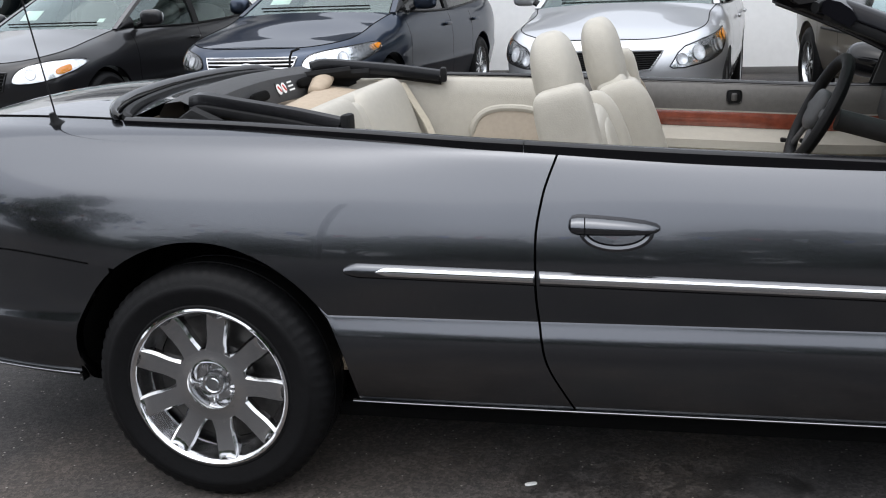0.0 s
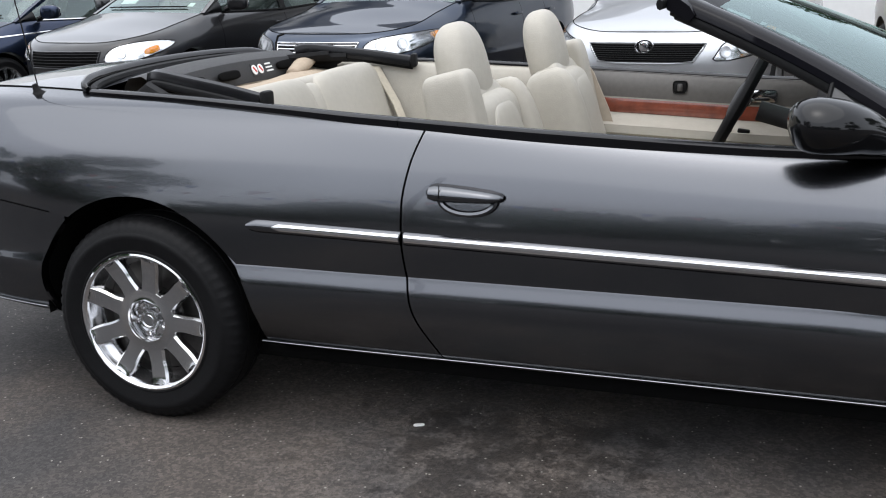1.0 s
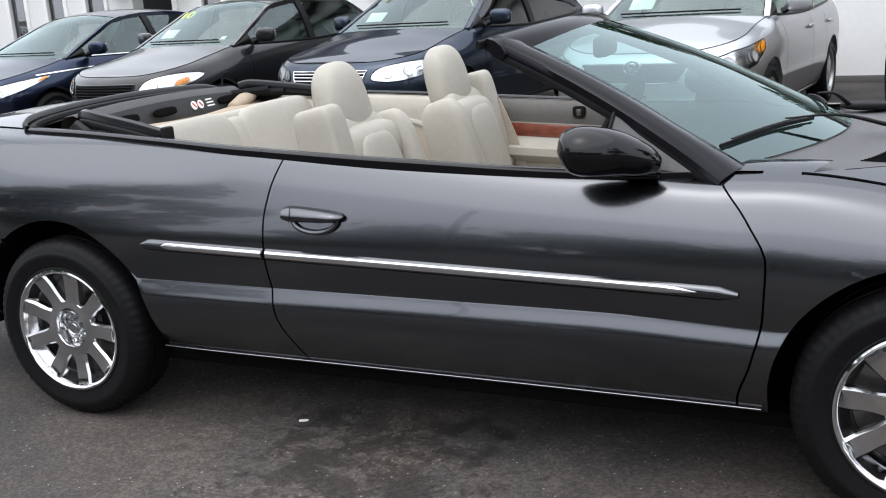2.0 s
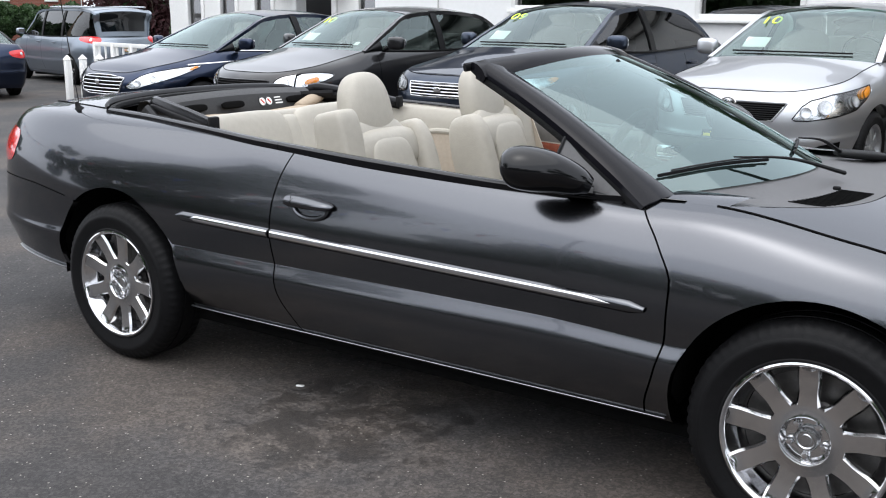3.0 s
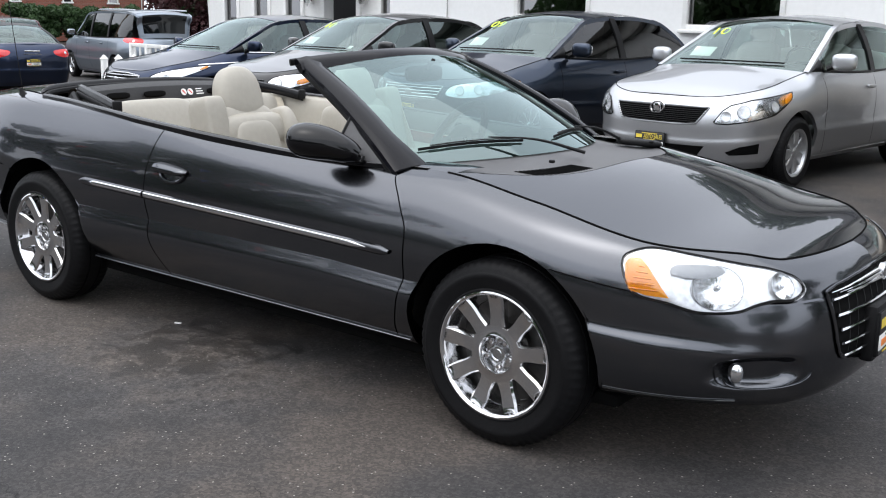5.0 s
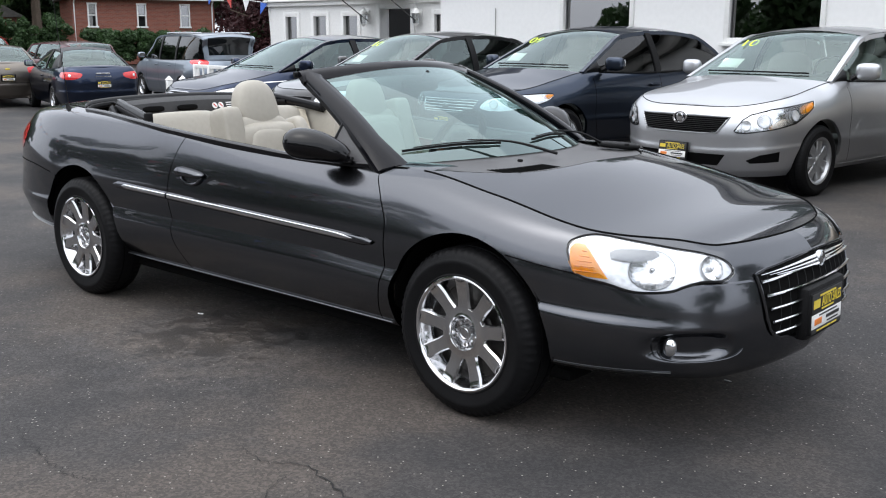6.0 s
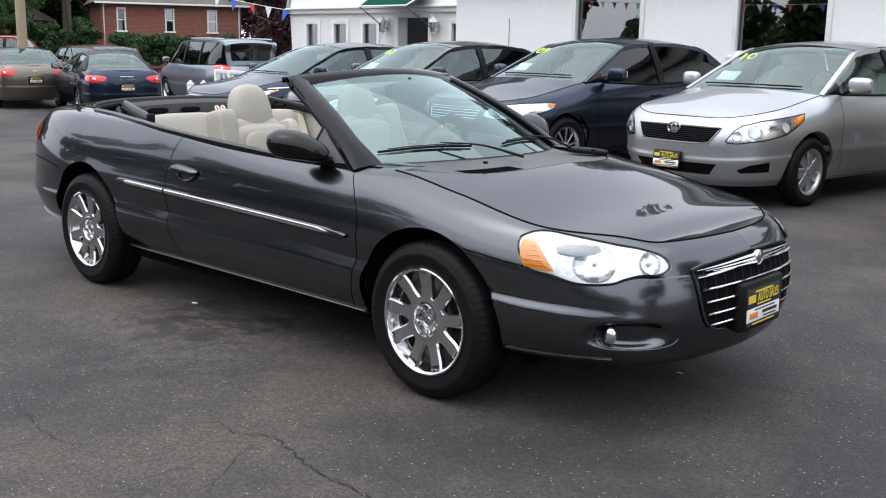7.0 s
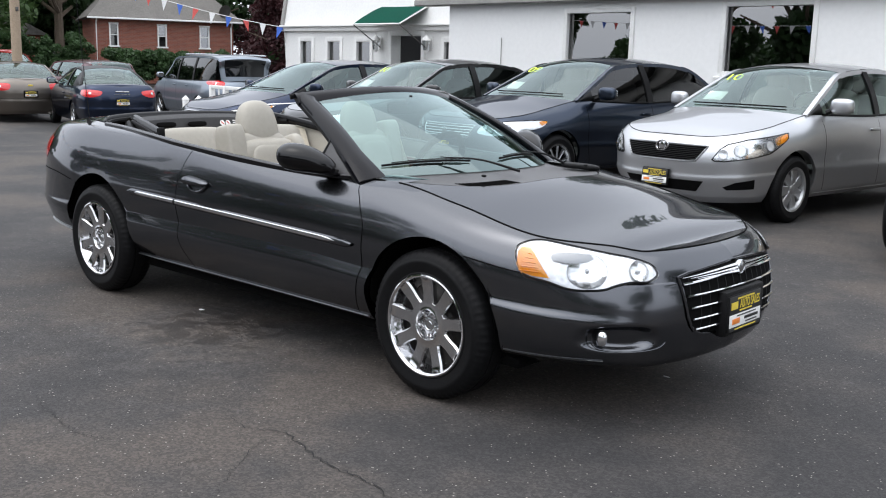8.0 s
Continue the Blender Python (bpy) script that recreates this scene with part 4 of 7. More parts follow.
# headlamps
for side in (-1, 1):
    pts = [(3.118, .695), (3.133, .722), (3.205, .738), (3.34, .724), (3.46, .704), (3.542, .688), (3.588, .664), (3.596, .630), (3.572, .605), (3.528, .602), (3.488, .590), (3.44, .572), (3.345, .568), (3.26, .590), (3.175, .607), (3.136, .65)]
    ring = ring_of([(sx(x), z) for x, z in pts], 96)
    hl = part("headlamp", body.patch(ring, .003, -.001, 8, side), REFLECT, car, "clear headlamp with an amber corner")
    rimpts = [body.at(s, z, .004) for s, z in ring]
    rimpts = [Vector((p.x, p.y * -side, p.z)) for p in rimpts]
    part("lamp_gasket", sweep(rimpts + rimpts[:2], oval(.004, .005, 6), caps=False), TRIMBLACK, hl)
    ring2 = poly_ring([(sx(x), z) for x, z in [(3.128, .695), (3.14, .712), (3.175, .712), (3.20, .690), (3.265, .606), (3.20, .609), (3.155, .620), (3.135, .655)]], 40)
    amb = part("turn_signal", body.patch(ring2, .009, .004, 4, side), AMBER, hl, "amber turn signal")
    for k in range(5):
        z0 = .628 + .016 * k
        bar = [body.at(sx(3.148 + .006 * k + (.085 - .017 * k) * j / 6), z0 - .002 * j / 6, .0135) for j in range(7)]
        part("lens_rib", sweep([Vector((p.x, p.y * -side, p.z)) for p in bar], oval(.0022, .0022, 6)), AMBER, amb)
    ring4 = poly_ring([(sx(x), z) for x, z in [(3.262, .694), (3.285, .704), (3.36, .704), (3.405, .698), (3.415, .684), (3.395, .672), (3.35, .666), (3.31, .668), (3.268, .676)]], 36)
    part("lamp_hood", body.patch(ring4, .0185, .002, 3, side), BOWLGREY, hl, "grey lamp shield")
    for (x, z, rx, rz) in ((3.395, .640, .080, .060), (3.552, .646, .038, .036)):
        c = sx(x)
        bowl = []
        for k in range(10):
            f = 1 - k / 9 * .98
            bowl.append([body.at(c + rx * f * math.cos(a), z + rz * f * math.sin(a), .0165 - .0145 * (1 - f * f) + .0004 * math.cos(a * 14) * f) for a in [2 * math.pi * j / 56 for j in range(56)]])
        bowl = [[Vector((p.x, p.y * -side, p.z)) for p in r] for r in bowl]
        part("lamp_bowl", grid(bowl, wrap=True), LAMPCHROME, hl, "fluted chrome reflector bowl")
        p = body.at(c, z, .010)
        part("bulb", blob((.018, .018, .018), (p.x, p.y * -side, p.z), .9, .9, nu=12, nv=8), LAMPCHROME, hl)
        rr = [body.at(c + rx * math.cos(a), z + rz * math.sin(a), .0165) for a in [2 * math.pi * j / 36 for j in range(38)]]
        part("bowl_ring", sweep([Vector((p.x, p.y * -side, p.z)) for p in rr], oval(.0011, .0011, 6), caps=False), BOWLGREY, hl)
    le = part("lens", body.patch(ring, .016, .016, 8, side, power=3, skirt=.013), LENS, hl, "clear domed lens")
    le.visible_shadow = False
    # fog lamp in its scoop
    low = sorted([(s, z) for s, z in fog_ring if z < .374])
    low = [body.at(s, z, .001) for s, z in low]
    part("scoop_lip", sweep([Vector((p.x, p.y * -side, p.z)) for p in low], oval(.004, .003, 8), up=(0, 0, 1)), GRAPHITE, car)
    p = body.at(sx(3.452), .385, -.012)
    part("fog_lamp", blob((.045, .045, .066), (p.x, p.y * -side, p.z), .9, .9, rot=(0, 0, -35 * -side)), LAMPCHROME, car, "small round fog lamp")

# grille
gs = lambda y: [s for s in [k * .004 for k in range(160)] if -body.plan(s)[0].y <= y][-1]
half_top, half_low = gs(.405), gs(.335)
ringg = poly_ring([(-half_top, .614), (-half_top * .85, .626), (-half_top * .5, .637), (-half_top * .2, .643), (0, .645), (half_top * .2, .643), (half_top * .5, .637), (half_top * .85, .626), (half_top, .614), (half_top * .985, .59), (half_low * 1.10, .46), (half_low * 1.04, .42), (half_low * .96, .395), (half_low * .84, .38), (half_low * .6, .372), (-half_low * .6, .372), (-half_low * .84, .38), (-half_low * .96, .395), (-half_low * 1.04, .42), (-half_low * 1.10, .46), (-half_top * .985, .59)], 240)


def nose(s, z, off):
    p = body.at(abs(s), z, off)
    return Vector((p.x, p.y if s >= 0 else -p.y, p.z))


def nose_patch(ring, off, dome=0.0, rings=6):
    cs, cz = 0.0, sum(p[1] for p in ring) / len(ring)
    rows = [[nose(cs + (s - cs) * f, cz + (z - cz) * f, off + dome * (1 - f * f)) for s, z in ring] for f in [1 - k / rings * .99 for k in range(rings + 1)]]
    return grid(rows, wrap=True)


gr = part("grille", nose_patch(ringg, .004, 0, 18), DARK, car, "black grille with chrome bars")
rp = [nose(s, z, .006) for s, z in ringg]
part("grille_surround", sweep(rp + rp[:2], oval(.004, .006, 8), caps=False), GRAPHITE, gr)
for i, z in enumerate((.590, .543, .496, .450, .407)):
    w = (half_top * .97 + (half_low * .97 - half_top * .97) * (.62 - z) / .22) * 1.015
    for sg in (-1, 1):
        pts = [nose(sg * w * (k / 20 + .002), z + .020 * (1 - (k / 20)) * (1 if i < 1 else .35), .012) for k in range(21)]
        part("grille_bar", sweep(pts, oval(.008, .006, 8)), CHROME, gr)
for k in range(-6, 7):
    s = k * half_top / 6.9
    zt = .634 - .020 * abs(k) / 6
    zb_ = max(.388, .62 - .22 * (half_top * .95 - abs(s)) / (half_top * .95 - half_low * .95) + .012)
    part("grille_rib", sweep([nose(s, zb_ + (zt - zb_) * j / 8, -.0025) for j in range(9)], oval(.005, .010, 6), up=(1, 0, 0)), PLASTIC, gr)
for sg in (-1, 1):
    for row in range(3):
        pts = []
        for k in range(17):
            t = k / 16
            pts.append(nose(sg * (.03 + (half_top * (.96 - .1 * row) - .03) * t), .628 - .012 * row + (.612 - .628 + .008 * row) * t ** 1.4, .016))
        part("grille_wing", sweep(pts, oval(.009, .0055, 8), scales=[1.15 - .95 * k / 16 for k in range(17)]), CHROME, gr, "chrome winged trim")
bp = nose(0, .616, .020)
bg_ = part("badge", lathe([(.0001, -.006), (.018, -.0055), (.0225, -.003), (.027, -.006), (.030, 0), (.028, .012)], 36), ALLOY, gr, "round bright badge")
bg_.matrix_basis = Matrix.Translation(bp) @ pose(0, 0, 0, 0, -18, 90)


def dealer_plate(root, m, scale=1.0):
    """A dealer's plate on its black bracket; the writing stands as bars."""
    pl = part("plate_bracket", box(.03, .315, .165, bevel=.008), PLASTIC, root)
    pl.matrix_basis = m @ Matrix.Scale(scale, 4)
    for nm, mt, sy, sz, y, z in (("plate_upper", INK, .30, .080, 0, .037), ("plate_white", WHITECARD, .295, .056, 0, -.031), ("plate_lower", INK, .30, .016, 0, -.069)):
        part(nm, box(.003, sy, sz, (.0165, y, z), .001), mt, pl)
    tx = part("plate_words", text_mesh("AUTO SALES", .036, .0015), PLATEYELLOW, pl, "yellow printed words")
    tx.matrix_basis = Matrix.Translation((.0185, .038, .036)) @ pose(0, 0, 0, 90, 0, 90) @ Matrix.Diagonal((.94, 1.55, 1, 1))
    for w, h, y, z in ((.062, .032, -.108, .036), (.16, .007, 0, .064), (.12, .006, 0, .010), (.20, .005, 0, -.069)):
        part("print_bar", box(.002, w, h, (.0188, y, z)), PLATEYELLOW, pl)
    part("print_bar", box(.002, .18, .005, (.019, .01, -.012)), INK, pl)
    part("print_bar", box(.002, .13, .012, (.019, .055, -.030)), INK, pl)
    part("print_bar", box(.002, .11, .005, (.019, .055, -.048)), INK, pl)
    part("print_shape", box(.002, .07, .024, (.019, -.09, -.034), .0008), ORANGE, pl)
    return pl


dealer_plate(car, Matrix.Translation(nose(.03, .445, .020)) @ pose(0, 0, 0, 0, -2, 0), .93)
part("plate_mount", box(.05, .34, .19, (nose(0, .445, .0).x, -.015, .445), .015), PLASTIC, car)

# tail lamps, aerial, washer jets, wipers
for side in (-1, 1):
    sa, sb = sx(-.80), sx(-1.01)
    ring = ring_of([(sa, .80), (sa + .03, .865), (sb, .875), (sb + .25, .86), (sb + .30, .80), (sb + .2, .735), (sb, .725), (sa + .05, .74)], 40)
    part("tail_lamp", body.patch(ring, .002, .008, 5, side), REDLENS, car, "red tail lamp")
ab = Vector((-.490, -.600, .972))
an = part("aerial_base", lathe([(.0001, .035), (.008, .034), (.013, .012), (.024, 0), (.022, -.012)], 16, axis='z'), PLASTIC, car)
an.matrix_basis = Matrix.Translation(ab) @ pose(0, 0, 0, 14, -8, 0)
part("aerial_mast", sweep([ab + Vector((0, 0, .03)), ab + Vector((-.06, .0, .40)), ab + Vector((-.11, 0, .78))], oval(.0022, .0022, 6)), PLASTIC, car)
for x, y in ((2.62, -.40), (2.62, .40)):
    part("washer_jet", blob((.022, .016, .012), (x, y, .915)), PLASTIC, car)
for ya, yb in ((-.08, -.66), (.50, -.02)):
    ta, tb = ya / .70, yb / .70
    pa = cowl_edge(ta) .lerp(screen_base(ta), .6) + Vector((0, 0, .012))
    pm = screen_base((ta + tb) / 2).lerp(screen_top((ta + tb) / 2), .10) + Vector((0, 0, .035))
    ar = part("wiper_arm", sweep(catmull([pa, pa.lerp(pm, .5) + Vector((0, 0, .02)), pm], 12), oval(.008, .005, 8), scales=[1.4 - .9 * k / 11 for k in range(12)]), PLASTIC, car)
    t0, t1 = tb, tb + .62
    bl = [screen_base(t * .96).lerp(screen_top(t * .96), .085 + .02 * math.sin(math.pi * k / 10)) + Vector((0, 0, .016)) for k, t in [(k, t0 + (t1 - t0) * k / 10) for k in range(11)]]
    part("wiper_blade", sweep(bl, oval(.0035, .006, 6)), RUBBER, ar)
    part("wiper_bridge", sweep([p + Vector((0, 0, .009)) for p in bl[1:-1]], oval(.005, .0025, 6)), PLASTIC, ar)
# vents of the raised cowl corner on the far side
part("cowl_corner", blob((.20, .10, .03), (2.50, .53, .893), .6, .7, rot=(0, 4, 35)), PLASTIC, car)


# ---- the parked cars ----
def profile_rows(bot, belt, top_in, wide=0.0):
    """Twelve rows of (height, inset) from the sill to the shoulder."""
    h = belt - bot
    f = (0, .075, .12, .24, .36, .43, .50, .62, .76, .87, .95, 1.0)
    n = (.11, .07, .055, .028, .006, .008, .006, .002, .012, .035, .065, .1)
    return [(bot + h * a, b + wide if k < 8 else b + wide + (top_in - .1) * ((k - 7) / 4) ** 2) for k, (a, b) in enumerate(zip(f, n))]


def sedan(name, label, m, P, category="car", group=""):
    """A closed car, nose towards +x, rear axle at x = 0."""
    root = thing(name, label, category, m, group)
    wb, fo, ro, hw = P["wheelbase"], P["front"], P["rear"], P["half"]
    xn, xt = wb + fo, -ro
    out = [(xn, 0), (xn - .012, -.25 * hw), (xn - .06, -.5 * hw), (xn - .16, -.72 * hw), (xn - .32, -.88 * hw), (xn - .58, -.965 * hw), (wb, -hw), (wb * .7, -hw), (wb * .3, -hw),
           (0, -hw), (-.35, -.985 * hw), (xt + .38, -.93 * hw), (xt + .17, -.84 * hw), (xt + .06, -.62 * hw), (xt + .015, -.33 * hw), (xt, 0)]
    zb, zn, zl, zc, zm, zr, zd, zt = P.get("sill", .21), P["nose"], P["lamp"], P["cowl"], P["belt"], P["belt_rear"], P["deck"], P["tail"]
    R = P.get("tyre", .317)
    arches = [(wb, R, R + .055), (0, R, R + .055)]
    xc, xd = P["cowl_x"], P["deck_x"]
    sh = Shell(out, [(0, profile_rows(zb - .01, zn, .12), 'n'), (.06, profile_rows(zb - .01, zn, .12), 'f'), (xn - .35, profile_rows(zb, zl, .11), 'x'), (wb - .05, profile_rows(zb, (zl + zc) / 2 + .02, .17), 'x'), (xc - .05, profile_rows(zb, zc, .13), 'x'),
                     (wb * .45, profile_rows(zb, zm, .075), 'x'), (0, profile_rows(zb, zr, .10), 'x'), (xt + .35, profile_rows(zb, zd, .14), 'x'), (0, profile_rows(zb + .02, zt, .16), 't')], arches)
    ss = sh.s_at
    bodym = P["paint"]
    part("body", sh.panel(0, sh.total, .06, gap=0, both=True), bodym, root)
    part("underbody", box(xn - xt - 1.1, hw * 1.6, .06, ((xn + xt) / 2, 0, zb + .03), .02), DARK, root)
    for c, zc2, r in arches:
        for sd in (-1, 1):
            rows = [[(c + (r + .01) * math.cos(a), sd * y, zc2 - .02 + (r + .01) * math.sin(a)) for a in [math.pi * k / 18 for k in range(19)]] for y in (hw - .09, hw - .36)]
            rows.append([(c, sd * (hw - .36), zc2)] * 19)
            part("wheel_liner", clean(grid(rows)), DARK, root)
    s_c = ss(xc)
    part("hood", sh.cap(.004, s_c, lambda x: P.get("hood_crown", .06) * smooth01(xn, xc + .2, x), n=30, across=20, rear_bow=.16), bodym, root, sharp=60)
    edge = [sh.top(s_c + (.004 - s_c) * k / 40) for k in range(41)]
    for sd in (-1, 1):
        part("hood_gap", sweep([Vector((p.x, -sd * p.y, p.z + .001)) for p in edge], oval(.004, .003, 6)), DARK, root)
    s_d = ss(xd)
    if xd - xt > .3:
        part("boot_lid", sh.cap(s_d, sh.total - .004, lambda x: .03 * smooth01(xt, xt + .3, x), n=16, across=16), bodym, root, sharp=60)
    # greenhouse
    zroof, yr = P["roof"], P["roof_half"]
    a, b = sh.top(s_c), sh.top(s_d)
    rail_pts = [(a.x, a.y, a.z), (a.x + (P["roof_x0"] - a.x) * .55, a.y + (-yr - a.y) * .6, a.z + (zroof - .05 - a.z) * .60), (P["roof_x0"], -yr, zroof - .045), ((P["roof_x0"] + P["roof_x1"]) / 2, -yr * 1.0, zroof),
                (P["roof_x1"], -yr * .98, zroof - .05), (b.x + (P["roof_x1"] - b.x) * .42, b.y + (-yr * .98 - b.y) * .5, b.z + (zroof - .05 - b.z) * .55), (b.x, b.y, b.z)]
    N = 61
    rail = catmull(rail_pts, N)
    i0, i1 = round((N - 1) * 2 / 6), round((N - 1) * 4 / 6)
    bow = P.get("bow", .15)

    def across(i, t):
        p = rail[i]
        u0 = max(0, 1 - i / i0)
        u1 = max(0, (i - i1) / (N - 1 - i1))
        return Vector((p.x + bow * u0 * (1 - t * t) + (.05 * min(1, i / i0)) * (1 - t * t) * (u0 > 0 or i < i0 + 4) - .10 * u1 * (1 - t * t), p.y * -t, p.z + (.055 * min(1, min(i, N - 1 - i) / 14)) * (1 - t * t)))
    ts = [-1 + k / 8 for k in range(17)]
    gl = P.get("glass", CARGLASS)
    wsg = part("windscreen", grid([[across(i, t * .955) for t in ts] for i in range(0, i0 + 1)]), CARGLASS, root, "clear windscreen")
    wsg.visible_shadow = False
    part("roof", grid([[across(i, t) + Vector((0, 0, .004)) for t in ts] for i in range(i0, i1 + 1)]), bodym, root)
    if "third" in P:
        part("hatch", grid([[across(i, t) for t in ts] for i in range(i1, N)]), bodym, root)
        bk = part("rear_window", grid([[across(i, t * .84) + Vector((-.012, 0, .004)) for t in ts] for i in range(i1 + 3, N - 3)]), gl, root)
    else:
        bk = part("rear_window", grid([[across(i, t * .95) for t in ts] for i in range(i1, N)]), gl, root)
    bk.visible_shadow = False
    for sd in (-1, 1):
        for rng in (range(0, i0 + 2), range(i1 - 1, N)):
            part("roof_pillar", sweep([Vector((rail[i].x, rail[i].y * -sd, rail[i].z)) for i in rng], [(-.028, -.02), (.028, -.028), (.024, .010), (-.024, .010)]), bodym, root)
        part("roof_rail", sweep([Vector((rail[i].x, rail[i].y * -sd, rail[i].z - .012)) for i in range(i0 - 1, i1 + 2)], [(-.03, -.03), (.03, -.03), (.028, .012), (-.028, .012)]), bodym, root)
        # side glass, split at the middle pillar
        xs = [rail[i].x for i in range(N)]

        def side_pt(x, v):
            j = max(k for k in range(N) if xs[k] >= x - 1e-6)
            j2 = min(j + 1, N - 1)
            t = 0 if j == j2 else (xs[j] - x) / max(xs[j] - xs[j2], 1e-6)
            top = rail[j].lerp(rail[j2], t)
            bot = sh.top(ss(x))
            p = top.lerp(bot, v) + Vector((0, -.025 * math.sin(math.pi * v), 0))
            return Vector((p.x, p.y * -sd, p.z))
        xb, xe = P["pillar_x"], P.get("glass_end", b.x + .25)
        for x0, x1 in ((a.x - .28, xb + .045), (xb - .045, xe)) + ((tuple(P["third"]),) if "third" in P else ()):
            rows = [[side_pt(x0 + (x1 - x0) * k / 14, v / 5) for v in range(6)] for k in range(15)]
            g = part("side_window", grid(rows), gl, root)
            g.visible_shadow = False
            part("window_seal", sweep([r[-1] + Vector((0, sd * .006, .004)) for r in rows], oval(.008, .012, 6)), CHROME if P.get("chrome") else TRIMBLACK, root)
        for x, w in ((xb, .05),) + ((((P["third"][0] + xe) / 2, .05),) if "third" in P else ()):
            part("door_pillar", sweep([side_pt(x, v / 5) + Vector((0, sd * .004, 0)) for v in range(6)], [(-w, -.012), (w, -.012), (w, .012), (-w, .012)], up=(0, sd, 0)), P.get("pillar", TRIMBLACK), root)
        rows = [[side_pt(xe + .0 - (xe - xd) * k / 6 * .98, v / 5) for v in range(6)] for k in range(7)]
        if "third" not in P:
            part("quarter_panel", grid(rows), bodym, root)
        rows = [[side_pt(a.x - .28 * k / 6, v / 5) for v in range(6)] for k in range(7)]
        part("mirror_sail", grid(rows), TRIMBLACK, root)
        # mirrors, handles, door gaps, sill line
        mx, mz = a.x - .33, zc + .09
        mo = part("door_mirror", blob((.12, .22, .15), (mx, sd * (hw + .06), mz), .6, .7, rot=(0, 0, 12 * sd)), P.get("mirror", bodym), root)
        part("mirror_foot", sweep([(mx, sd * (hw + .01), mz - .02), (mx + .03, sd * (hw - .08), mz - .07)], oval(.04, .03, 8)), TRIMBLACK, mo)
        part("mirror_glass", blob((.008, .17, .10), (mx - .06, sd * (hw + .06), mz), .4, .5, rot=(0, 0, 12 * sd)), CHROME, mo)
        for x in (wb - R - .16, xb, .38 if xb > .6 else xb - 1.0):
            line = [(ss(x - .10 * smooth01(.55, .25, z)), z) for z in [zb + .07 + (zm - zb - .10) * k / 14 for k in range(15)]]
            part("door_gap", sh.ribbon(line, .0035, .0015, 0, sd, along_s=True), DARK, root)
        for x in (xb + .14, xb - .80):
            p = sh.at(ss(x), zm - .13, .022)
            part("door_handle", blob((.19, .03, .035), (p.x, p.y * -sd, p.z), .6, .6), P.get("handle", bodym), root)
        line = [(ss(wb - R - .1 - (wb - 2 * R - .2) * k / 20), zb + .035) for k in range(21)]
        part("sill_edge", sh.ribbon(line, .008, .001, .008, sd), P.get("trim", bodym), root)
        if P.get("moulding"):
            line = [(ss(wb - R - .18 - (wb - 2 * R - .36) * k / 20), zm - .36) for k in range(21)]
            part("side_moulding", sh.ribbon(line, .014, .001, .01, sd), P["moulding"], root)
        if P.get("crease"):
            line = [(ss(xn - .75 - (xn - .75 - wb * .2) * k / 24), zl + .01 + (zm - zl - .07) * (k / 24) ** .8) for k in range(25)]
            part("chrome_line", sh.ribbon(line, .008, .002, .006, sd), CHROME, root)
    # cabin
    part("cabin_floor", box(wb * .8, hw * 1.6, .05, (wb * .45, 0, .35), .01), SEATDARK, root)
    seatm = P.get("seats", SEATDARK)
    zs = P["belt"]
    for y in (-.37, .37):
        st = part("front_seat", blob((.17, .48, .72), (P["seat_x"] - .25, y, zs - .10), .45, .55, rot=(0, -14, 0)), seatm, root)
        part("headrest", blob((.10, .26, .19), (P["seat_x"] - .36, y, zs + .32), .55, .6, rot=(0, -10, 0)), seatm, st)
        part("cushion", blob((.52, .5, .2), (P["seat_x"] + .02, y, zs - .42), .5, .5), seatm, st)
    part("rear_seat", blob((.2, 1.25, .62), (P["seat_x"] - 1.12, 0, zs - .12), .35, .3, rot=(0, -16, 0)), seatm, root)
    part("dashboard", blob((.5, 1.36, .3), (xc - .42, 0, zc - .10), .5, .35), DASH, root)
    wheel = lathe([(.185 + .014 * math.cos(k * math.pi / 4), .014 * math.sin(k * math.pi / 4)) for k in range(9)], 28)
    sw = part("steering_wheel", wheel, DASH, root)
    sw.matrix_basis = Matrix.Translation((xc - .78, .37, zc + .03)) @ pose(0, 0, 0, 0, 0, 90) @ pose(0, 0, 0, 24, 0, 0)
    part("wheel_hub", blob((.04, .2, .1), (xc - .76, .37, zc + .02), .7, .7), DASH, root)
    # wipers
    for t0, t1 in ((-.75, .0), (.0, .72)):
        bl = [across(2, t0 + (t1 - t0) * k / 8) + Vector((0, 0, .018)) for k in range(9)]
        part("wiper", sweep(bl, oval(.007, .008, 6)), PLASTIC, root)
    add_wheels(root, P.get("wheel", "alloy"), R, P.get("rim", .205), .20, [(wb, -hw + .12, R, 10), (0, -hw + .12, R, 25), (wb, hw - .12, R, 40), (0, hw - .12, R, 0)])
    return root, sh, across, i0


def s_of_y(sh, y):
    s = 0.0
    while -sh.plan(s)[0].y < y and s < sh.total / 3:
        s += .004
    return s


def tail_s(sh, y):
    s = sh.total
    while -sh.plan(s)[0].y < y and s > sh.total * .6:
        s -= .004
    return s


def nose_pt(sh, s, z, off):
    p = sh.at(abs(s), z, off)
    return Vector((p.x, p.y if s >= 0 else -p.y, p.z))


def centre_patch(sh, ring, off, dome=0.0, rings=5, tail=False):
    cz = sum(p[1] for p in ring) / len(ring)

    def q(s, z, o):
        p = sh.at(sh.total - abs(s) if tail else abs(s), z, o)
        return Vector((p.x, p.y if s >= 0 else -p.y, p.z))
    return grid([[q(s * f, cz + (z - cz) * f, off + dome * (1 - f * f)) for s, z in ring] for f in [1 - k / rings * .99 for k in range(rings + 1)]], wrap=True)


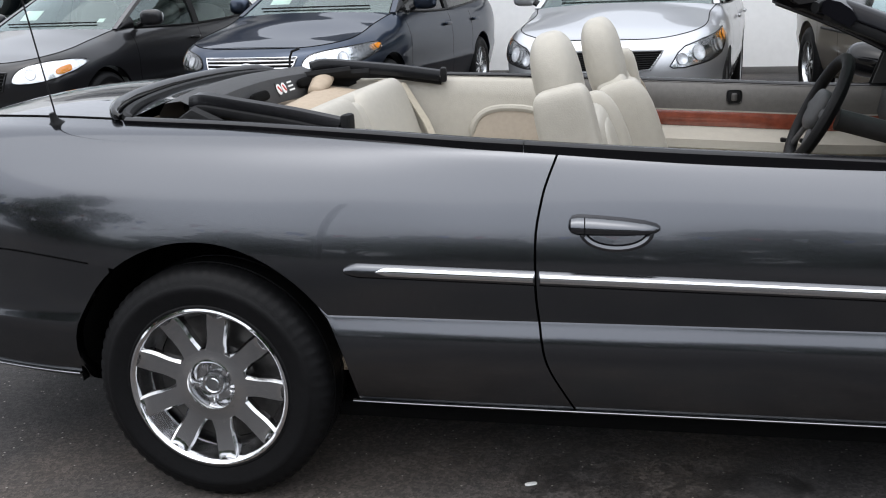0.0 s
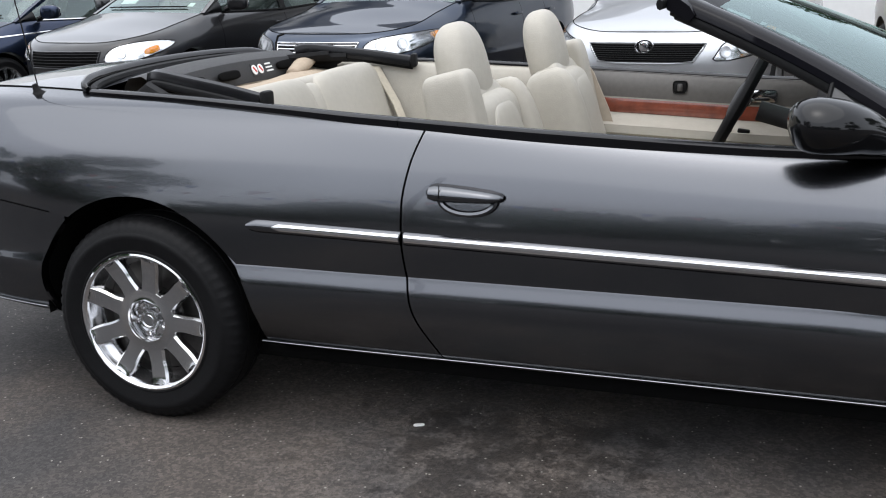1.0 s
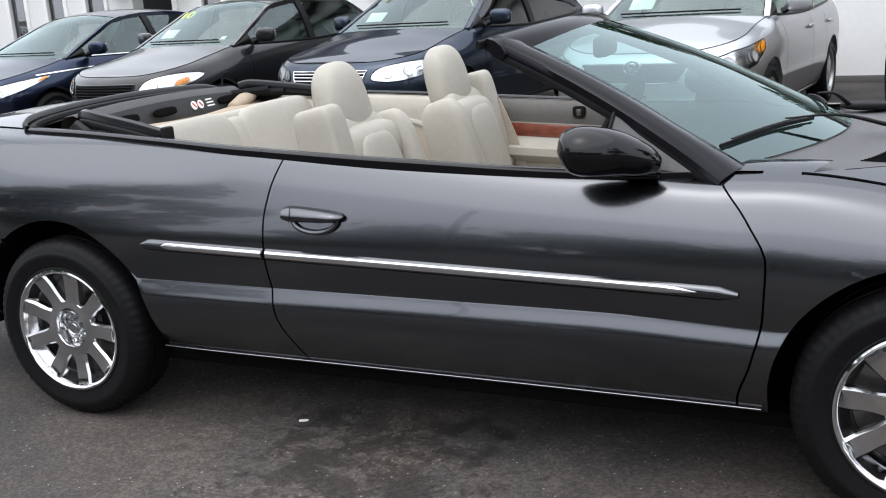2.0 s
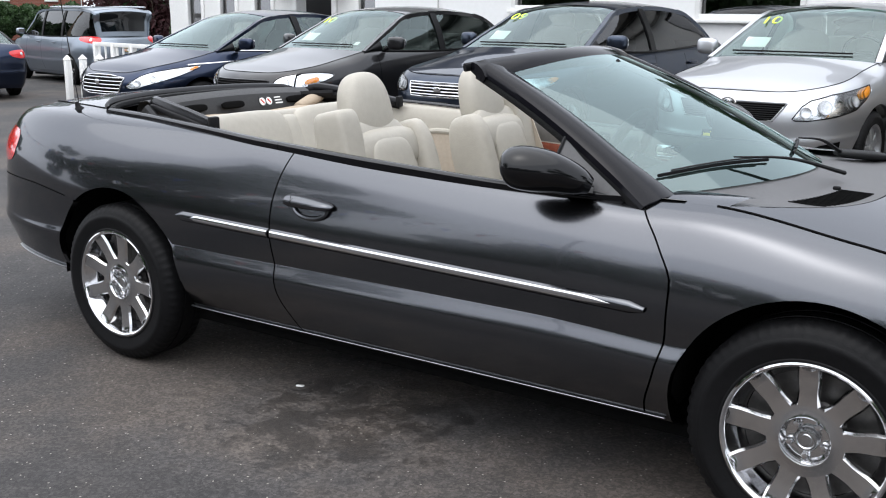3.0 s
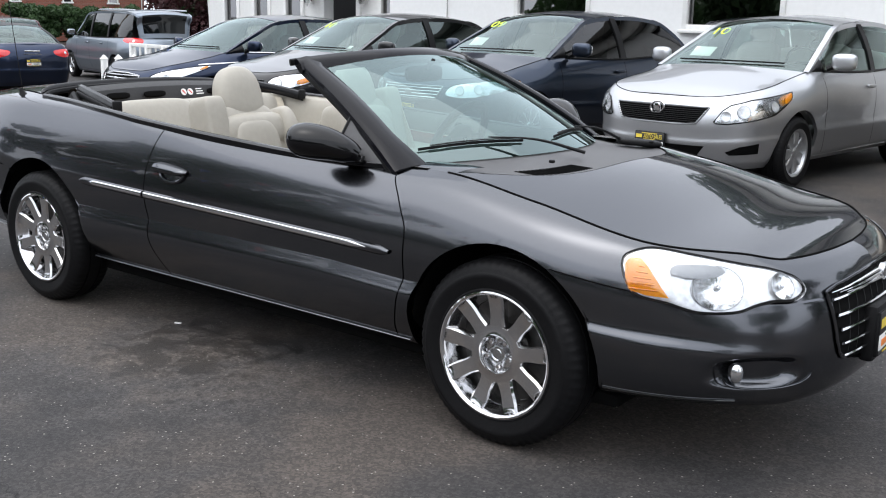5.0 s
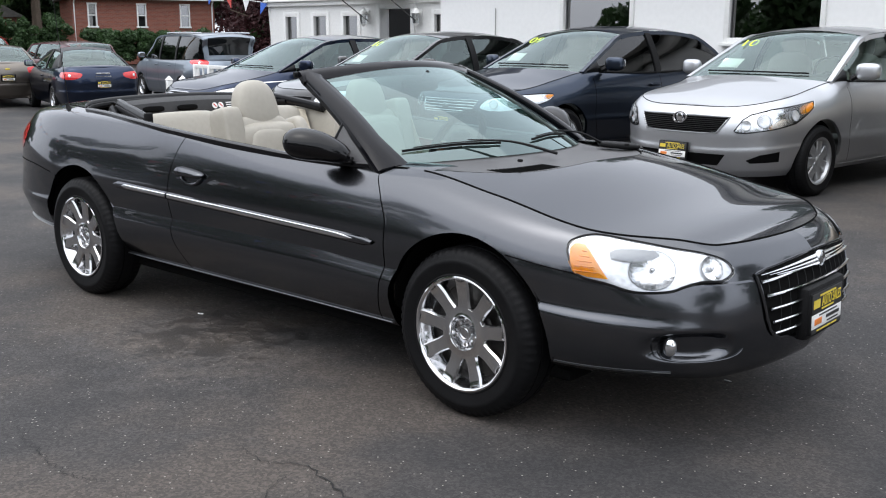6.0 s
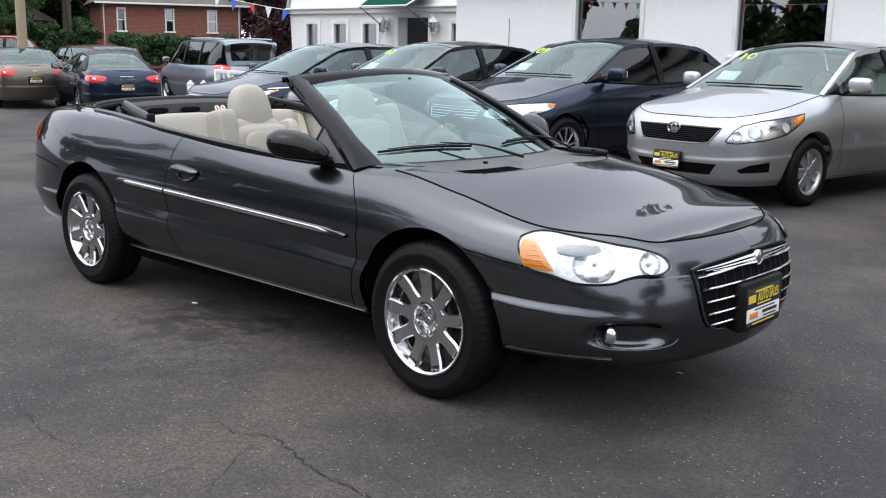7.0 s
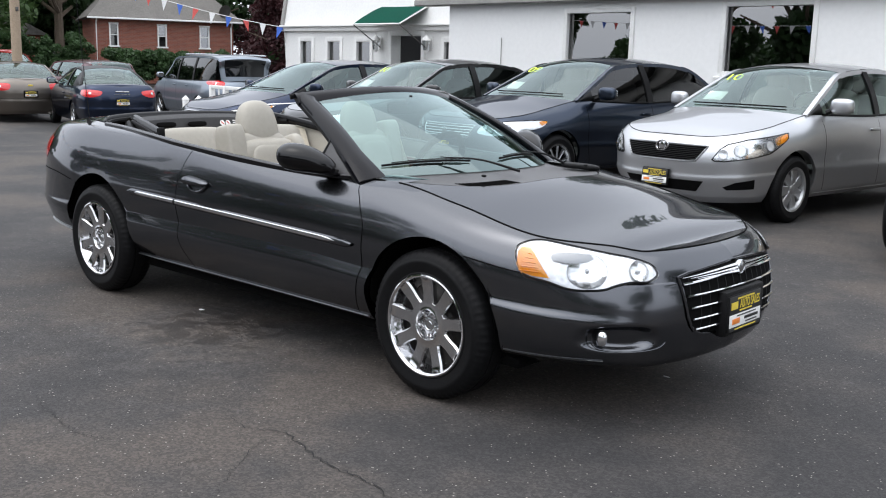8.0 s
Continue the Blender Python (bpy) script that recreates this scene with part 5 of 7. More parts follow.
def headlamps(sh, root, pts, amber=None, bowls=(), label="clear headlamp", straight=False):
    """pts: corners as (y, z) of the lamp seen from ahead."""
    for sd in (-1, 1):
        ring = (poly_ring if straight else ring_of)([(s_of_y(sh, y) + dx, z) for y, z, dx in pts], 56)
        hl = part("headlamp", sh.patch(ring, .002, -.001, 6, sd), LAMPCHROME, root, label)
        rim = [sh.at(s, z, .004) for s, z in ring]
        rim = [Vector((p.x, p.y * -sd, p.z)) for p in rim]
        part("lamp_gasket", sweep(rim + rim[:2], oval(.004, .005, 6), caps=False), TRIMBLACK, hl)
        if amber:
            part("turn_signal", sh.patch(ring_of([(s_of_y(sh, y) + dx, z) for y, z, dx in amber], 24), .007, .004, 3, sd), AMBER, hl, "amber turn signal")
        for y, z, r, dx in bowls:
            c = s_of_y(sh, y) + dx
            rows = [[sh.at(c + r * f * math.cos(a), z + r * f * math.sin(a), .010 - .008 * (1 - f * f)) for a in [2 * math.pi * j / 20 for j in range(20)]] for f in (1, .85, .6, .3, .03)]
            part("lamp_bowl", grid([[Vector((p.x, p.y * -sd, p.z)) for p in r2] for r2 in rows], wrap=True), REFLECT, hl)
            rr = [sh.at(c + r * math.cos(a), z + r * math.sin(a), .011) for a in [2 * math.pi * j / 20 for j in range(22)]]
            part("bowl_ring", sweep([Vector((p.x, p.y * -sd, p.z)) for p in rr], oval(.002, .002, 6), caps=False), BOWLGREY, hl)
        le = part("lens", sh.patch(ring, .012, .008, 6, sd, power=3, skirt=.01), LENS, hl)
        le.visible_shadow = False


def tail_lamps(sh, root, pts, label="red tail lamp"):
    for sd in (-1, 1):
        ring = ring_of([(tail_s(sh, y) - dx, z) for y, z, dx in pts], 40)
        tl = part("tail_lamp", sh.patch(ring, .002, .008, 4, sd), REDLENS, root, label)
        c = (sum(p[0] for p in ring) / len(ring), sum(p[1] for p in ring) / len(ring))
        ring2 = [(c[0] + .035 * math.cos(a), c[1] + .03 * math.sin(a)) for a in [2 * math.pi * k / 16 for k in range(16)]]
        part("reversing_lamp", sh.patch(ring2, .012, .004, 3, sd), REFLECT, tl)


def mesh_grille(sh, root, ring, bars, frame_mat, rows=7, label="black grille"):
    """ring of (y, z): a dark opening with slats inside a surround."""
    rg = poly_ring([(math.copysign(s_of_y(sh, abs(y)), y), z) for y, z in ring], 60)
    g = part("grille", centre_patch(sh, rg, .003), DARK, root, label)
    rp = [nose_pt(sh, s, z, .005) for s, z in rg]
    part("grille_surround", sweep(rp + rp[:2], oval(.007, .009, 8), caps=False), frame_mat, g)
    zs = [z for _, z in rg]
    for k in range(rows):
        z = min(zs) + (max(zs) - min(zs)) * (k + .7) / (rows + .4)
        inside = [s for s, zz in rg if abs(zz - z) < (max(zs) - min(zs)) / 5]
        w = min(max(inside), -min(inside)) * .97
        part("grille_slat", sweep([nose_pt(sh, w * (-1 + j / 8), z, .007) for j in range(17)], oval(.006, .004 if bars is PLASTIC else .008, 6)), bars, g)
    return g


def marker_number(root, word, p, q, size=.16):
    """Numerals brushed on the glass at p, lying along the glass towards q."""
    n = part("year_numerals", text_mesh(word, size, .002), CHALK, root, "yellow-green brushed numerals")
    up = (q - p).normalized()
    right = Vector((0, 1, 0))
    nrm = right.cross(up).normalized()
    right = up.cross(nrm).normalized()
    n.matrix_basis = Matrix.Translation(p + nrm * .006) @ Matrix((right, up, nrm)).transposed().to_4x4() @ pose(0, 0, 0, 0, 0, 8)


ROW_TURN = -98.0


def row_pose(x, y, length, turn=ROW_TURN, z=None):
    """The pose of a car whose nose stands at x, y."""
    a = radians(turn)
    ox, oy = x - length * math.cos(a), y - length * math.sin(a)
    return pose(ox, oy, ground_z(ox, oy) if z is None else z, 0, 0, turn)


def ground_z(x, y):
    return -.36 * smooth01(-1.0, -16.0, x)


# silver sedan with the year on its screen
P = dict(wheelbase=2.60, front=.93, rear=1.01, half=.88, nose=.80, lamp=.86, cowl=1.0, belt=.98, belt_rear=1.02, deck=1.06, tail=1.03, cowl_x=2.33, deck_x=-.42, roof=1.445, roof_half=.60, roof_x0=1.45, roof_x1=.10, pillar_x=1.02,
         seat_x=1.35, paint=SILVER, wheel="hubcap", tyre=.317, rim=.205, seats=SEATLIGHT, glass_end=-.25, hood_crown=.075)
c1, sh, acr, i0 = sedan("silver_sedan", "silver four-door sedan with plastic wheel covers and year numerals", row_pose(.72, 4.46, 3.53, -97), P, group="parked cars in the front row")
headlamps(sh, c1, [(.50, .605, 0), (.56, .70, 0), (.62, .745, 0), (.74, .79, .02), (.82, .825, .16), (.83, .848, .32), (.83, .80, .29), (.83, .735, .16), (.82, .67, .07), (.76, .625, 0), (.60, .592, 0), (.52, .593, 0)], [(.83, .805, .18), (.83, .84, .29), (.83, .80, .275), (.83, .755, .17)], [(.585, .655, .042, 0), (.70, .695, .055, 0), (.82, .735, .045, .06)], straight=True)
mesh_grille(sh, c1, [(-.46, .72), (-.2, .725), (.2, .725), (.46, .72), (.36, .585), (.2, .575), (-.2, .575), (-.36, .585)], PLASTIC, SILVER, 9, "black honeycomb grille")
bdg = lathe([(.055 + .009 * math.cos(k * math.pi / 3), .009 * math.sin(k * math.pi / 3)) for k in range(7)], 30)
bdg = merge(bdg, blob((.06, .014, .10), e1=.8, e2=.8))
o = part("badge", bdg, CHROME, c1, "oval chrome badge")
o.matrix_basis = Matrix.Translation(nose_pt(sh, 0, .70, .018)) @ pose(0, 0, 0, 0, -14, 90) @ Matrix.Diagonal((1.2, 1, .85, 1))
lowg = poly_ring([(math.copysign(s_of_y(sh, abs(y)), y), z) for y, z in ((-.44, .40), (.44, .40), (.37, .30), (-.37, .30))], 40)
part("lower_intake", centre_patch(sh, lowg, .003), DARK, c1)
for sd in (-1, 1):
    ring = poly_ring([(s_of_y(sh, .60), .355), (s_of_y(sh, .69), .405), (s_of_y(sh, .79), .435), (s_of_y(sh, .79) + .02, .345), (s_of_y(sh, .63), .330)], 24)
    part("side_intake", sh.patch(ring, .003, 0, 4, sd), DARK, c1)
dealer_plate(c1, Matrix.Translation(nose_pt(sh, .03, .41, .03)) @ pose(0, 0, 0, 0, -6, 0), .95)
marker_number(c1, "10", acr(i0 - 7, -.66), acr(i0 - 4, -.66), .20)
pp = acr(5, -.58)
part("price_sheet", box(.16, .22, .002, pp + Vector((-.05, 0, .005)), rot=(0, 32, 0)), WHITECARD, c1, "white price sheet behind the glass")

# blue sedan
P = dict(wheelbase=2.73, front=.95, rear=1.08, half=.90, nose=.80, lamp=.84, cowl=1.01, belt=.98, belt_rear=1.02, deck=1.07, tail=1.04, cowl_x=2.36, deck_x=-.50, roof=1.46, roof_half=.61, roof_x0=1.48, roof_x1=.10, pillar_x=1.05,
         seat_x=1.38, paint=BLUE, wheel="thin", tyre=.32, rim=.21, glass=DARKGLASS, glass_end=-.30, chrome=False)
c2, sh, acr, i0 = sedan("blue_sedan", "dark slate blue sedan with tinted windows and year numerals", row_pose(-2.1, 4.55, 3.68, -97), P, group="parked cars in the front row")
headlamps(sh, c2, [(.46, .66, 0), (.52, .74, 0), (.70, .78, 0), (.82, .80, .10), (.85, .80, .26), (.85, .74, .22), (.82, .68, .08), (.70, .63, 0), (.55, .63, 0)], [(.85, .79, .17), (.86, .79, .23), (.85, .75, .2)], [(.60, .70, .045, 0), (.75, .715, .045, 0)])
mesh_grille(sh, c2, [(-.42, .73), (.42, .73), (.36, .60), (-.36, .60)], CHROME, CHROME, 4, "chrome-barred grille")
o = part("badge", blob((.012, .09, .05), nose_pt(sh, 0, .67, .02), .8, .8), CHROME, c2, "oval chrome badge")
dealer_plate(c2, Matrix.Translation(nose_pt(sh, 0, .48, .03)) @ pose(0, 0, 0, 0, -6, 0), .95)
marker_number(c2, "09", acr(i0 - 7, -.66), acr(i0 - 4, -.66), .20)
part("price_sheet", box(.16, .2, .002, acr(5, -.60) + Vector((-.05, 0, .005)), rot=(0, 32, 0)), WHITECARD, c2, "white price sheet behind the glass")

# black sedan
P = dict(wheelbase=2.62, front=.92, rear=1.04, half=.865, nose=.78, lamp=.83, cowl=.99, belt=.97, belt_rear=1.01, deck=1.06, tail=1.03, cowl_x=2.30, deck_x=-.46, roof=1.44, roof_half=.59, roof_x0=1.42, roof_x1=.10, pillar_x=1.0,
         seat_x=1.33, paint=BLACKPAINT, wheel="alloy", tyre=.315, rim=.205, glass_end=-.28)
c3, sh, acr, i0 = sedan("black_sedan", "glossy black four-door sedan with numerals on its windscreen", row_pose(-4.75, 4.55, 3.54, -97), P, group="parked cars in the front row")
headlamps(sh, c3, [(.48, .62, 0), (.54, .72, 0), (.70, .77, 0), (.79, .785, .12), (.815, .76, .20), (.80, .70, .14), (.72, .62, 0), (.58, .60, 0)], [(.76, .71, .02), (.79, .74, .08), (.79, .69, .08), (.76, .665, .02)], [(.62, .68, .045, 0)])
mesh_grille(sh, c3, [(-.44, .70), (.44, .70), (.40, .55), (-.40, .55)], PLASTIC, BLACKPAINT, 5)
marker_number(c3, "10", acr(i0 - 7, -.66), acr(i0 - 4, -.66), .20)
part("price_sheet", box(.16, .2, .002, acr(5, -.55) + Vector((-.05, 0, .005)), rot=(0, 32, 0)), WHITECARD, c3, "white price sheet behind the glass")
part("inspection_sticker", box(.06, .07, .002, acr(3, .72) + Vector((-.03, 0, .004)), rot=(0, 32, 0)), WHITECARD, c3)

# navy sedan at the end of the row
P = dict(wheelbase=2.795, front=.93, rear=1.09, half=.915, nose=.76, lamp=.84, cowl=1.0, belt=.98, belt_rear=1.03, deck=1.09, tail=1.06, cowl_x=2.50, deck_x=-.62, roof=1.46, roof_half=.60, roof_x0=1.50, roof_x1=.20, pillar_x=1.08,
         seat_x=1.40, paint=NAVY, wheel="thin", tyre=.325, rim=.215, crease=True, chrome=True, glass_end=-.35)
c4, sh, acr, i0 = sedan("navy_sedan", "dark navy sedan with chrome side line and slatted grille", row_pose(-7.2, 4.6, 3.725, -97), P, group="parked cars in the front row")
headlamps(sh, c4, [(.50, .60, 0), (.58, .67, 0), (.72, .75, 0), (.82, .80, .12), (.86, .84, .42), (.86, .81, .40), (.84, .72, .18), (.76, .63, 0), (.60, .575, 0)], [(.86, .81, .30), (.86, .835, .40), (.86, .81, .39), (.86, .785, .28)], [(.64, .64, .04, 0), (.77, .69, .04, .02)])
mesh_grille(sh, c4, [(-.46, .70), (-.2, .73), (.2, .73), (.46, .70), (.40, .53), (.2, .50), (-.2, .50), (-.40, .53)], CHROME, CHROME, 5, "black grille with chrome slats")
o = part("badge", blob((.012, .10, .06), nose_pt(sh, 0, .645, .022), .8, .8), CHROME, c4, "oval chrome badge")


# ---- ground ----
bm = bmesh.new()
xs = [-400, -200, -100, -60, -40] + [-30 + k for k in range(0, 46)] + [25, 40, 80, 200, 400]
ys = [-400, -150, -60, -30] + [-15 + 2 * k for k in range(0, 23)] + [40, 60, 100, 200, 400]
grid([[(x, y, ground_z(x, y)) for y in ys] for x in xs], bm=bm)
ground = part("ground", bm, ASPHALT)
tagged(ground, "worn dark asphalt car lot with oil stains and cracks", "ground", kind="structure")


def crack(pts, w, seed):
    rnd = random.Random(seed)
    path = catmull([(x, y, 0) for x, y in pts], 60)
    rows = []
    for i, p in enumerate(path):
        q = path[min(i + 1, 59)] - path[max(i - 1, 0)]
        nrm = Vector((-q.y, q.x, 0)).normalized()
        j = nrm * rnd.uniform(-.012, .012)
        h = w * rnd.uniform(.3, 1.0) * math.sin(math.pi * min(max(i / 59, .02), .98)) ** .5
        z = Vector((0, 0, ground_z(p.x, p.y) + .004))
        rows.append([p + j + nrm * h + z, p + j - nrm * h + z])
    part("crack", grid(rows), CRACK, ground)


# ---- main building: white wall with two shop windows, an entry wing ----
def wall_with_openings(name, p0, p1, height, thick, openings, material, label, z0=0.0):
    """A wall from p0 to p1 with openings (along0, along1, z0, z1) cut through."""
    L = math.dist(p0, p1)
    ang = math.atan2(p1[1] - p0[1], p1[0] - p0[0])
    xs = sorted({0, L} | {o[0] for o in openings} | {o[1] for o in openings})
    zs = sorted({z0, height} | {o[2] for o in openings} | {o[3] for o in openings})
    bm = bmesh.new()
    hole = lambda x, z: any(o[0] < x < o[1] and o[2] < z < o[3] for o in openings)
    for front in (0, thick):
        for a, b in zip(xs, xs[1:]):
            for c, d in zip(zs, zs[1:]):
                if not hole((a + b) / 2, (c + d) / 2):
                    bm.faces.new([bm.verts.new(v) for v in ((a, front, c), (b, front, c), (b, front, d), (a, front, d))])
    rims = [(0, L, z0, height)] + list(openings)
    for a, b, c, d in rims:
        for (q, r) in (((a, c), (b, c)), ((b, c), (b, d)), ((b, d), (a, d)), ((a, d), (a, c))):
            bm.faces.new([bm.verts.new(v) for v in ((q[0], 0, q[1]), (r[0], 0, r[1]), (r[0], thick, r[1]), (q[0], thick, q[1]))])
    clean(bm, 1e-4)
    ob = part(name, bm, material, smooth=False)
    ob.matrix_world = pose(p0[0], p0[1], 0, 0, 0, math.degrees(ang))
    return tagged(ob, label, "wall", kind="structure"), ob.matrix_world.copy(), L


def framed_window(name, m, a, b, c, d, wide, material, pane, mullions=(), rails=(), label="window", depth=.06, kind="structure"):
    """A window in an opening of a wall whose pose is m: wide frame bars, panes set back."""
    w = thing(name, label, "window", m, kind=kind)
    for (x0, x1, z0, z1) in ((a - wide, a + .02, c - wide, d + wide), (b - .02, b + wide, c - wide, d + wide), (a, b, c - wide, c + .02), (a, b, d - .02, d + wide)):
        part("window_frame", box(x1 - x0, depth, z1 - z0, ((x0 + x1) / 2, -depth / 2 + .03, (z0 + z1) / 2), .006), material, w)
    part("window_sill", box(b - a + 2 * wide + .06, depth + .07, .045, ((a + b) / 2, -depth / 2, c - wide - .02), .008), material, w)
    for x in mullions:
        part("mullion", box(.045, .05, d - c, (x, .05, (c + d) / 2), .005), material, w)
    for z in rails:
        part("sash_rail", box(b - a, .05, .045, ((a + b) / 2, .05, z), .005), material, w)
    cuts_x = [a] + list(mullions) + [b]
    cuts_z = [c] + list(rails) + [d]
    for x0, x1 in zip(cuts_x, cuts_x[1:]):
        for z0, z1 in zip(cuts_z, cuts_z[1:]):
            o = part("pane", box(x1 - x0, .006, z1 - z0, ((x0 + x1) / 2, .07, (z0 + z1) / 2)), pane, w)
    return w


W0, W1 = (-7.30, 10.367), (9.0, 9.25)
_, wm, _ = wall_with_openings("wall_shop", W0, W1, 3.1, .25, [(2.83, 4.15, 1.47, 2.28), (5.80, 7.17, 1.36, 2.33)], STUCCO, "long white stucco shop wall", z0=-.3)
framed_window("window_1", wm, 2.83, 4.15, 1.47, 2.28, .055, WHITE, PANE, label="dark shop window in a white frame")
framed_window("window_2", wm, 5.80, 7.17, 1.36, 2.33, .055, WHITE, PANE, label="wide dark shop window in a white frame")
o = part("wall_return", box(.25, 3.2, 2.7, (0, 0, 1.05)), STUCCO, smooth=False)
o.matrix_world = pose(W0[0] + .28, W0[1] + 1.85, 0, 0, 0, -4)
tagged(o, "white stucco end wall of the shop", "wall", kind="structure")
rows = [[(x, y, z) for x in [-.75 + 17.6 * k / 40 for k in range(41)]] for y, z in ((.2, 2.45), (-.19, 2.44), (-.22, 2.455), (-.22, 2.54), (-.20, 2.55), (.12, 3.36))]
o = part("eave", grid(rows), FASCIAGREY, sharp=20)
o.matrix_world = wm
tagged(o, "weathered grey shingled eave above the shop wall", "eave", kind="structure")
o = part("conduit", sweep([(1.36, -.015, 1.15), (1.36, -.015, 1.86)], oval(.008, .008, 6), up=(0, 1, 0)), FASCIAGREY)
o.matrix_world = wm
tagged(o, "thin grey conduit up the shop wall", "conduit", kind="structure")
o = part("roof_shop", box(16.8, 8.0, .25, (8.1, 3.7, 3.2), .02), SHINGLE)
o.matrix_world = wm
tagged(o, "flat grey shop roof", "roof", kind="structure")
o = part("wall_base", box(16.0, .02, .10, (8.0, -.011, .03), .003), mat("dark_splash_base", (.12, .115, .11), .8))
o.matrix_world = wm
tagged(o, "dark painted base of the shop wall", "wall base", kind="structure")

E0, E1 = (-15.12, 12.77), (-7.0, 12.35)
ops = [(.64, 1.13, .45, 1.85), (1.74, 2.25, .45, 1.85), (2.84, 3.37, .45, 1.85), (4.14, 5.12, -.15, 1.97), (5.80, 6.3, .45, 1.85)]
_, em, _ = wall_with_openings("wall_entry", E0, E1, 2.10, .25, ops, WHITE, "white panelled entry wing", z0=-.3)
for i, (a, b, c, d) in enumerate(ops):
    if i == 3:
        continue
    framed_window("window_%d" % (i + 3), em, a, b, c, d, .08, WHITE, PANE, label="narrow white-framed entry window")
door = thing("door_1", "dark open entry doorway in a white frame", "door", em, kind="structure")
for x0, x1, z0, z1 in ((4.02, 4.14, -.2, 2.085), (5.12, 5.24, -.2, 2.085), (4.14, 5.12, 1.97, 2.085)):
    part("door_frame", box(x1 - x0, .08, z1 - z0, ((x0 + x1) / 2, -.02, (z0 + z1) / 2), .008), WHITE, door)
part("door_leaf", box(.86, .05, 2.1, (4.20, .66, .93), .01, rot=(0, 0, 84)), DASH, door, "dark door leaf standing open")
for nm, z, d, h in (("cornice", 2.13, .15, .10), ("cornice_lip", 2.205, .22, .045), ("sill_band", .33, .06, .10)):
    o = part(nm, box(8.3, d, h, (4.08, -d / 2 + .06, z), .01), WHITE)
    o.matrix_world = em
    tagged(o, "white moulded band across the entry wing", "trim", kind="structure")
rows = [[(x, y, z) for x in (0, 8.1)] for y, z in ((-.06, 2.23), (.06, 2.9), (.22, 3.5), (.45, 4.2), (1.3, 4.5), (4, 4.7))]
bm = grid(rows)
o = part("mansard", bm, WHITE, smooth=False)
o.matrix_world = em
tagged(o, "steep white mansard slope above the entry wing", "roof", kind="structure")
bm = bmesh.new()
vs = [bm.verts.new(v) for v in ((0, -.06, 2.23), (0, .06, 2.9), (0, .22, 3.5), (0, .45, 4.2), (0, 4, 4.7), (0, 4, -.3), (0, .1, -.3))]
bm.faces.new(vs)
o = part("wall_gable", bm, WHITE, smooth=False)
o.matrix_world = em
tagged(o, "white end wall of the entry wing", "wall", kind="structure")
for y0, z0, y1, z1 in ((-.06, 2.23, .06, 2.9), (.06, 2.9, .22, 3.5), (.22, 3.5, .45, 4.2)):
    o = part("gable_trim", sweep([(-.02, y0 - .03, z0), (-.02, y1 - .03, z1)], [(-.05, -.03), (.05, -.03), (.05, .03), (-.05, .03)], up=(0, -1, 0)), FASCIAGREY)
    o.matrix_world = em
    tagged(o, "grey weathered edge board of the mansard", "trim", kind="structure")
# the gloom behind the panes is put into this charcoal wall and floor
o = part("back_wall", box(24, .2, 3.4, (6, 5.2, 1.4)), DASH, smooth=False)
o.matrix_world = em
tagged(o, "back wall inside the shop, charcoal in place of indoor gloom", "wall", kind="structure")
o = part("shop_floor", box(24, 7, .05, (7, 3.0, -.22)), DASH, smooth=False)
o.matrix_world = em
tagged(o, "shop floor, charcoal in place of indoor gloom", "floor", kind="structure")

aw = thing("awning", "green cloth awning over the entry door", "awning", em)
rows = [[(3.72 + 1.55 * k / 10, y, z - .012 * math.sin(math.pi * k / 10)) for k in range(11)] for y, z in ((0, 2.62), (-.25, 2.52), (-.55, 2.37), (-.85, 2.20))]
part("cloth", grid(rows), AWNING, aw)
for a, b in (((3.72, -.85, 2.19), (5.27, -.85, 2.19)), ((3.72, 0, 2.61), (3.72, -.85, 2.19)), ((5.27, 0, 2.61), (5.27, -.85, 2.19))):
    part("awning_tube", sweep([a, b], oval(.018, .018, 8), up=(.2, .1, 1)), WHITE, aw)
for x in (3.73, 5.26):
    part("awning_arm", sweep([(x, -.84, 2.18), (x, -.02, 1.70)], oval(.012, .012, 6)), STEEL, aw)
for x in (3.72, 5.40):
    la = thing("wall_lantern", "small white carriage lantern beside the entry door", "wall lamp", em @ pose(x, -.02, 1.78), group="lanterns at the door")
    part("bracket", sweep([(0, 0, .12), (0, -.10, .16), (0, -.14, .10)], oval(.012, .012, 6)), WHITE, la)
    part("backplate", box(.10, .02, .30, (0, .005, .02), .006), WHITE, la)
    part("lantern_glass", lathe([(.06, -.13), (.095, .08)], 6, axis='z'), FROSTED, la).matrix_basis = Matrix.Translation((0, -.14, 0))
    part("lantern_cap", lathe([(.115, .08), (.07, .15), (.015, .19), (.015, .22)], 6, axis='z'), WHITE, la).matrix_basis = Matrix.Translation((0, -.14, 0))
    part("lantern_foot", lathe([(.06, -.13), (.04, -.16), (.004, -.20)], 6, axis='z'), WHITE, la).matrix_basis = Matrix.Translation((0, -.14, 0))


# ---- interior of the convertible ----
def inner_rows(xs, table, side):
    """Rows of points down the inside of the body: table of (inset from the belt edge, drop below it)."""
    rows = []
    for x in xs:
        p = body.top(sx(x))
        rows.append([Vector((p.x, (p.y + a) * -side, p.z - b)) for a, b in table])
    return rows


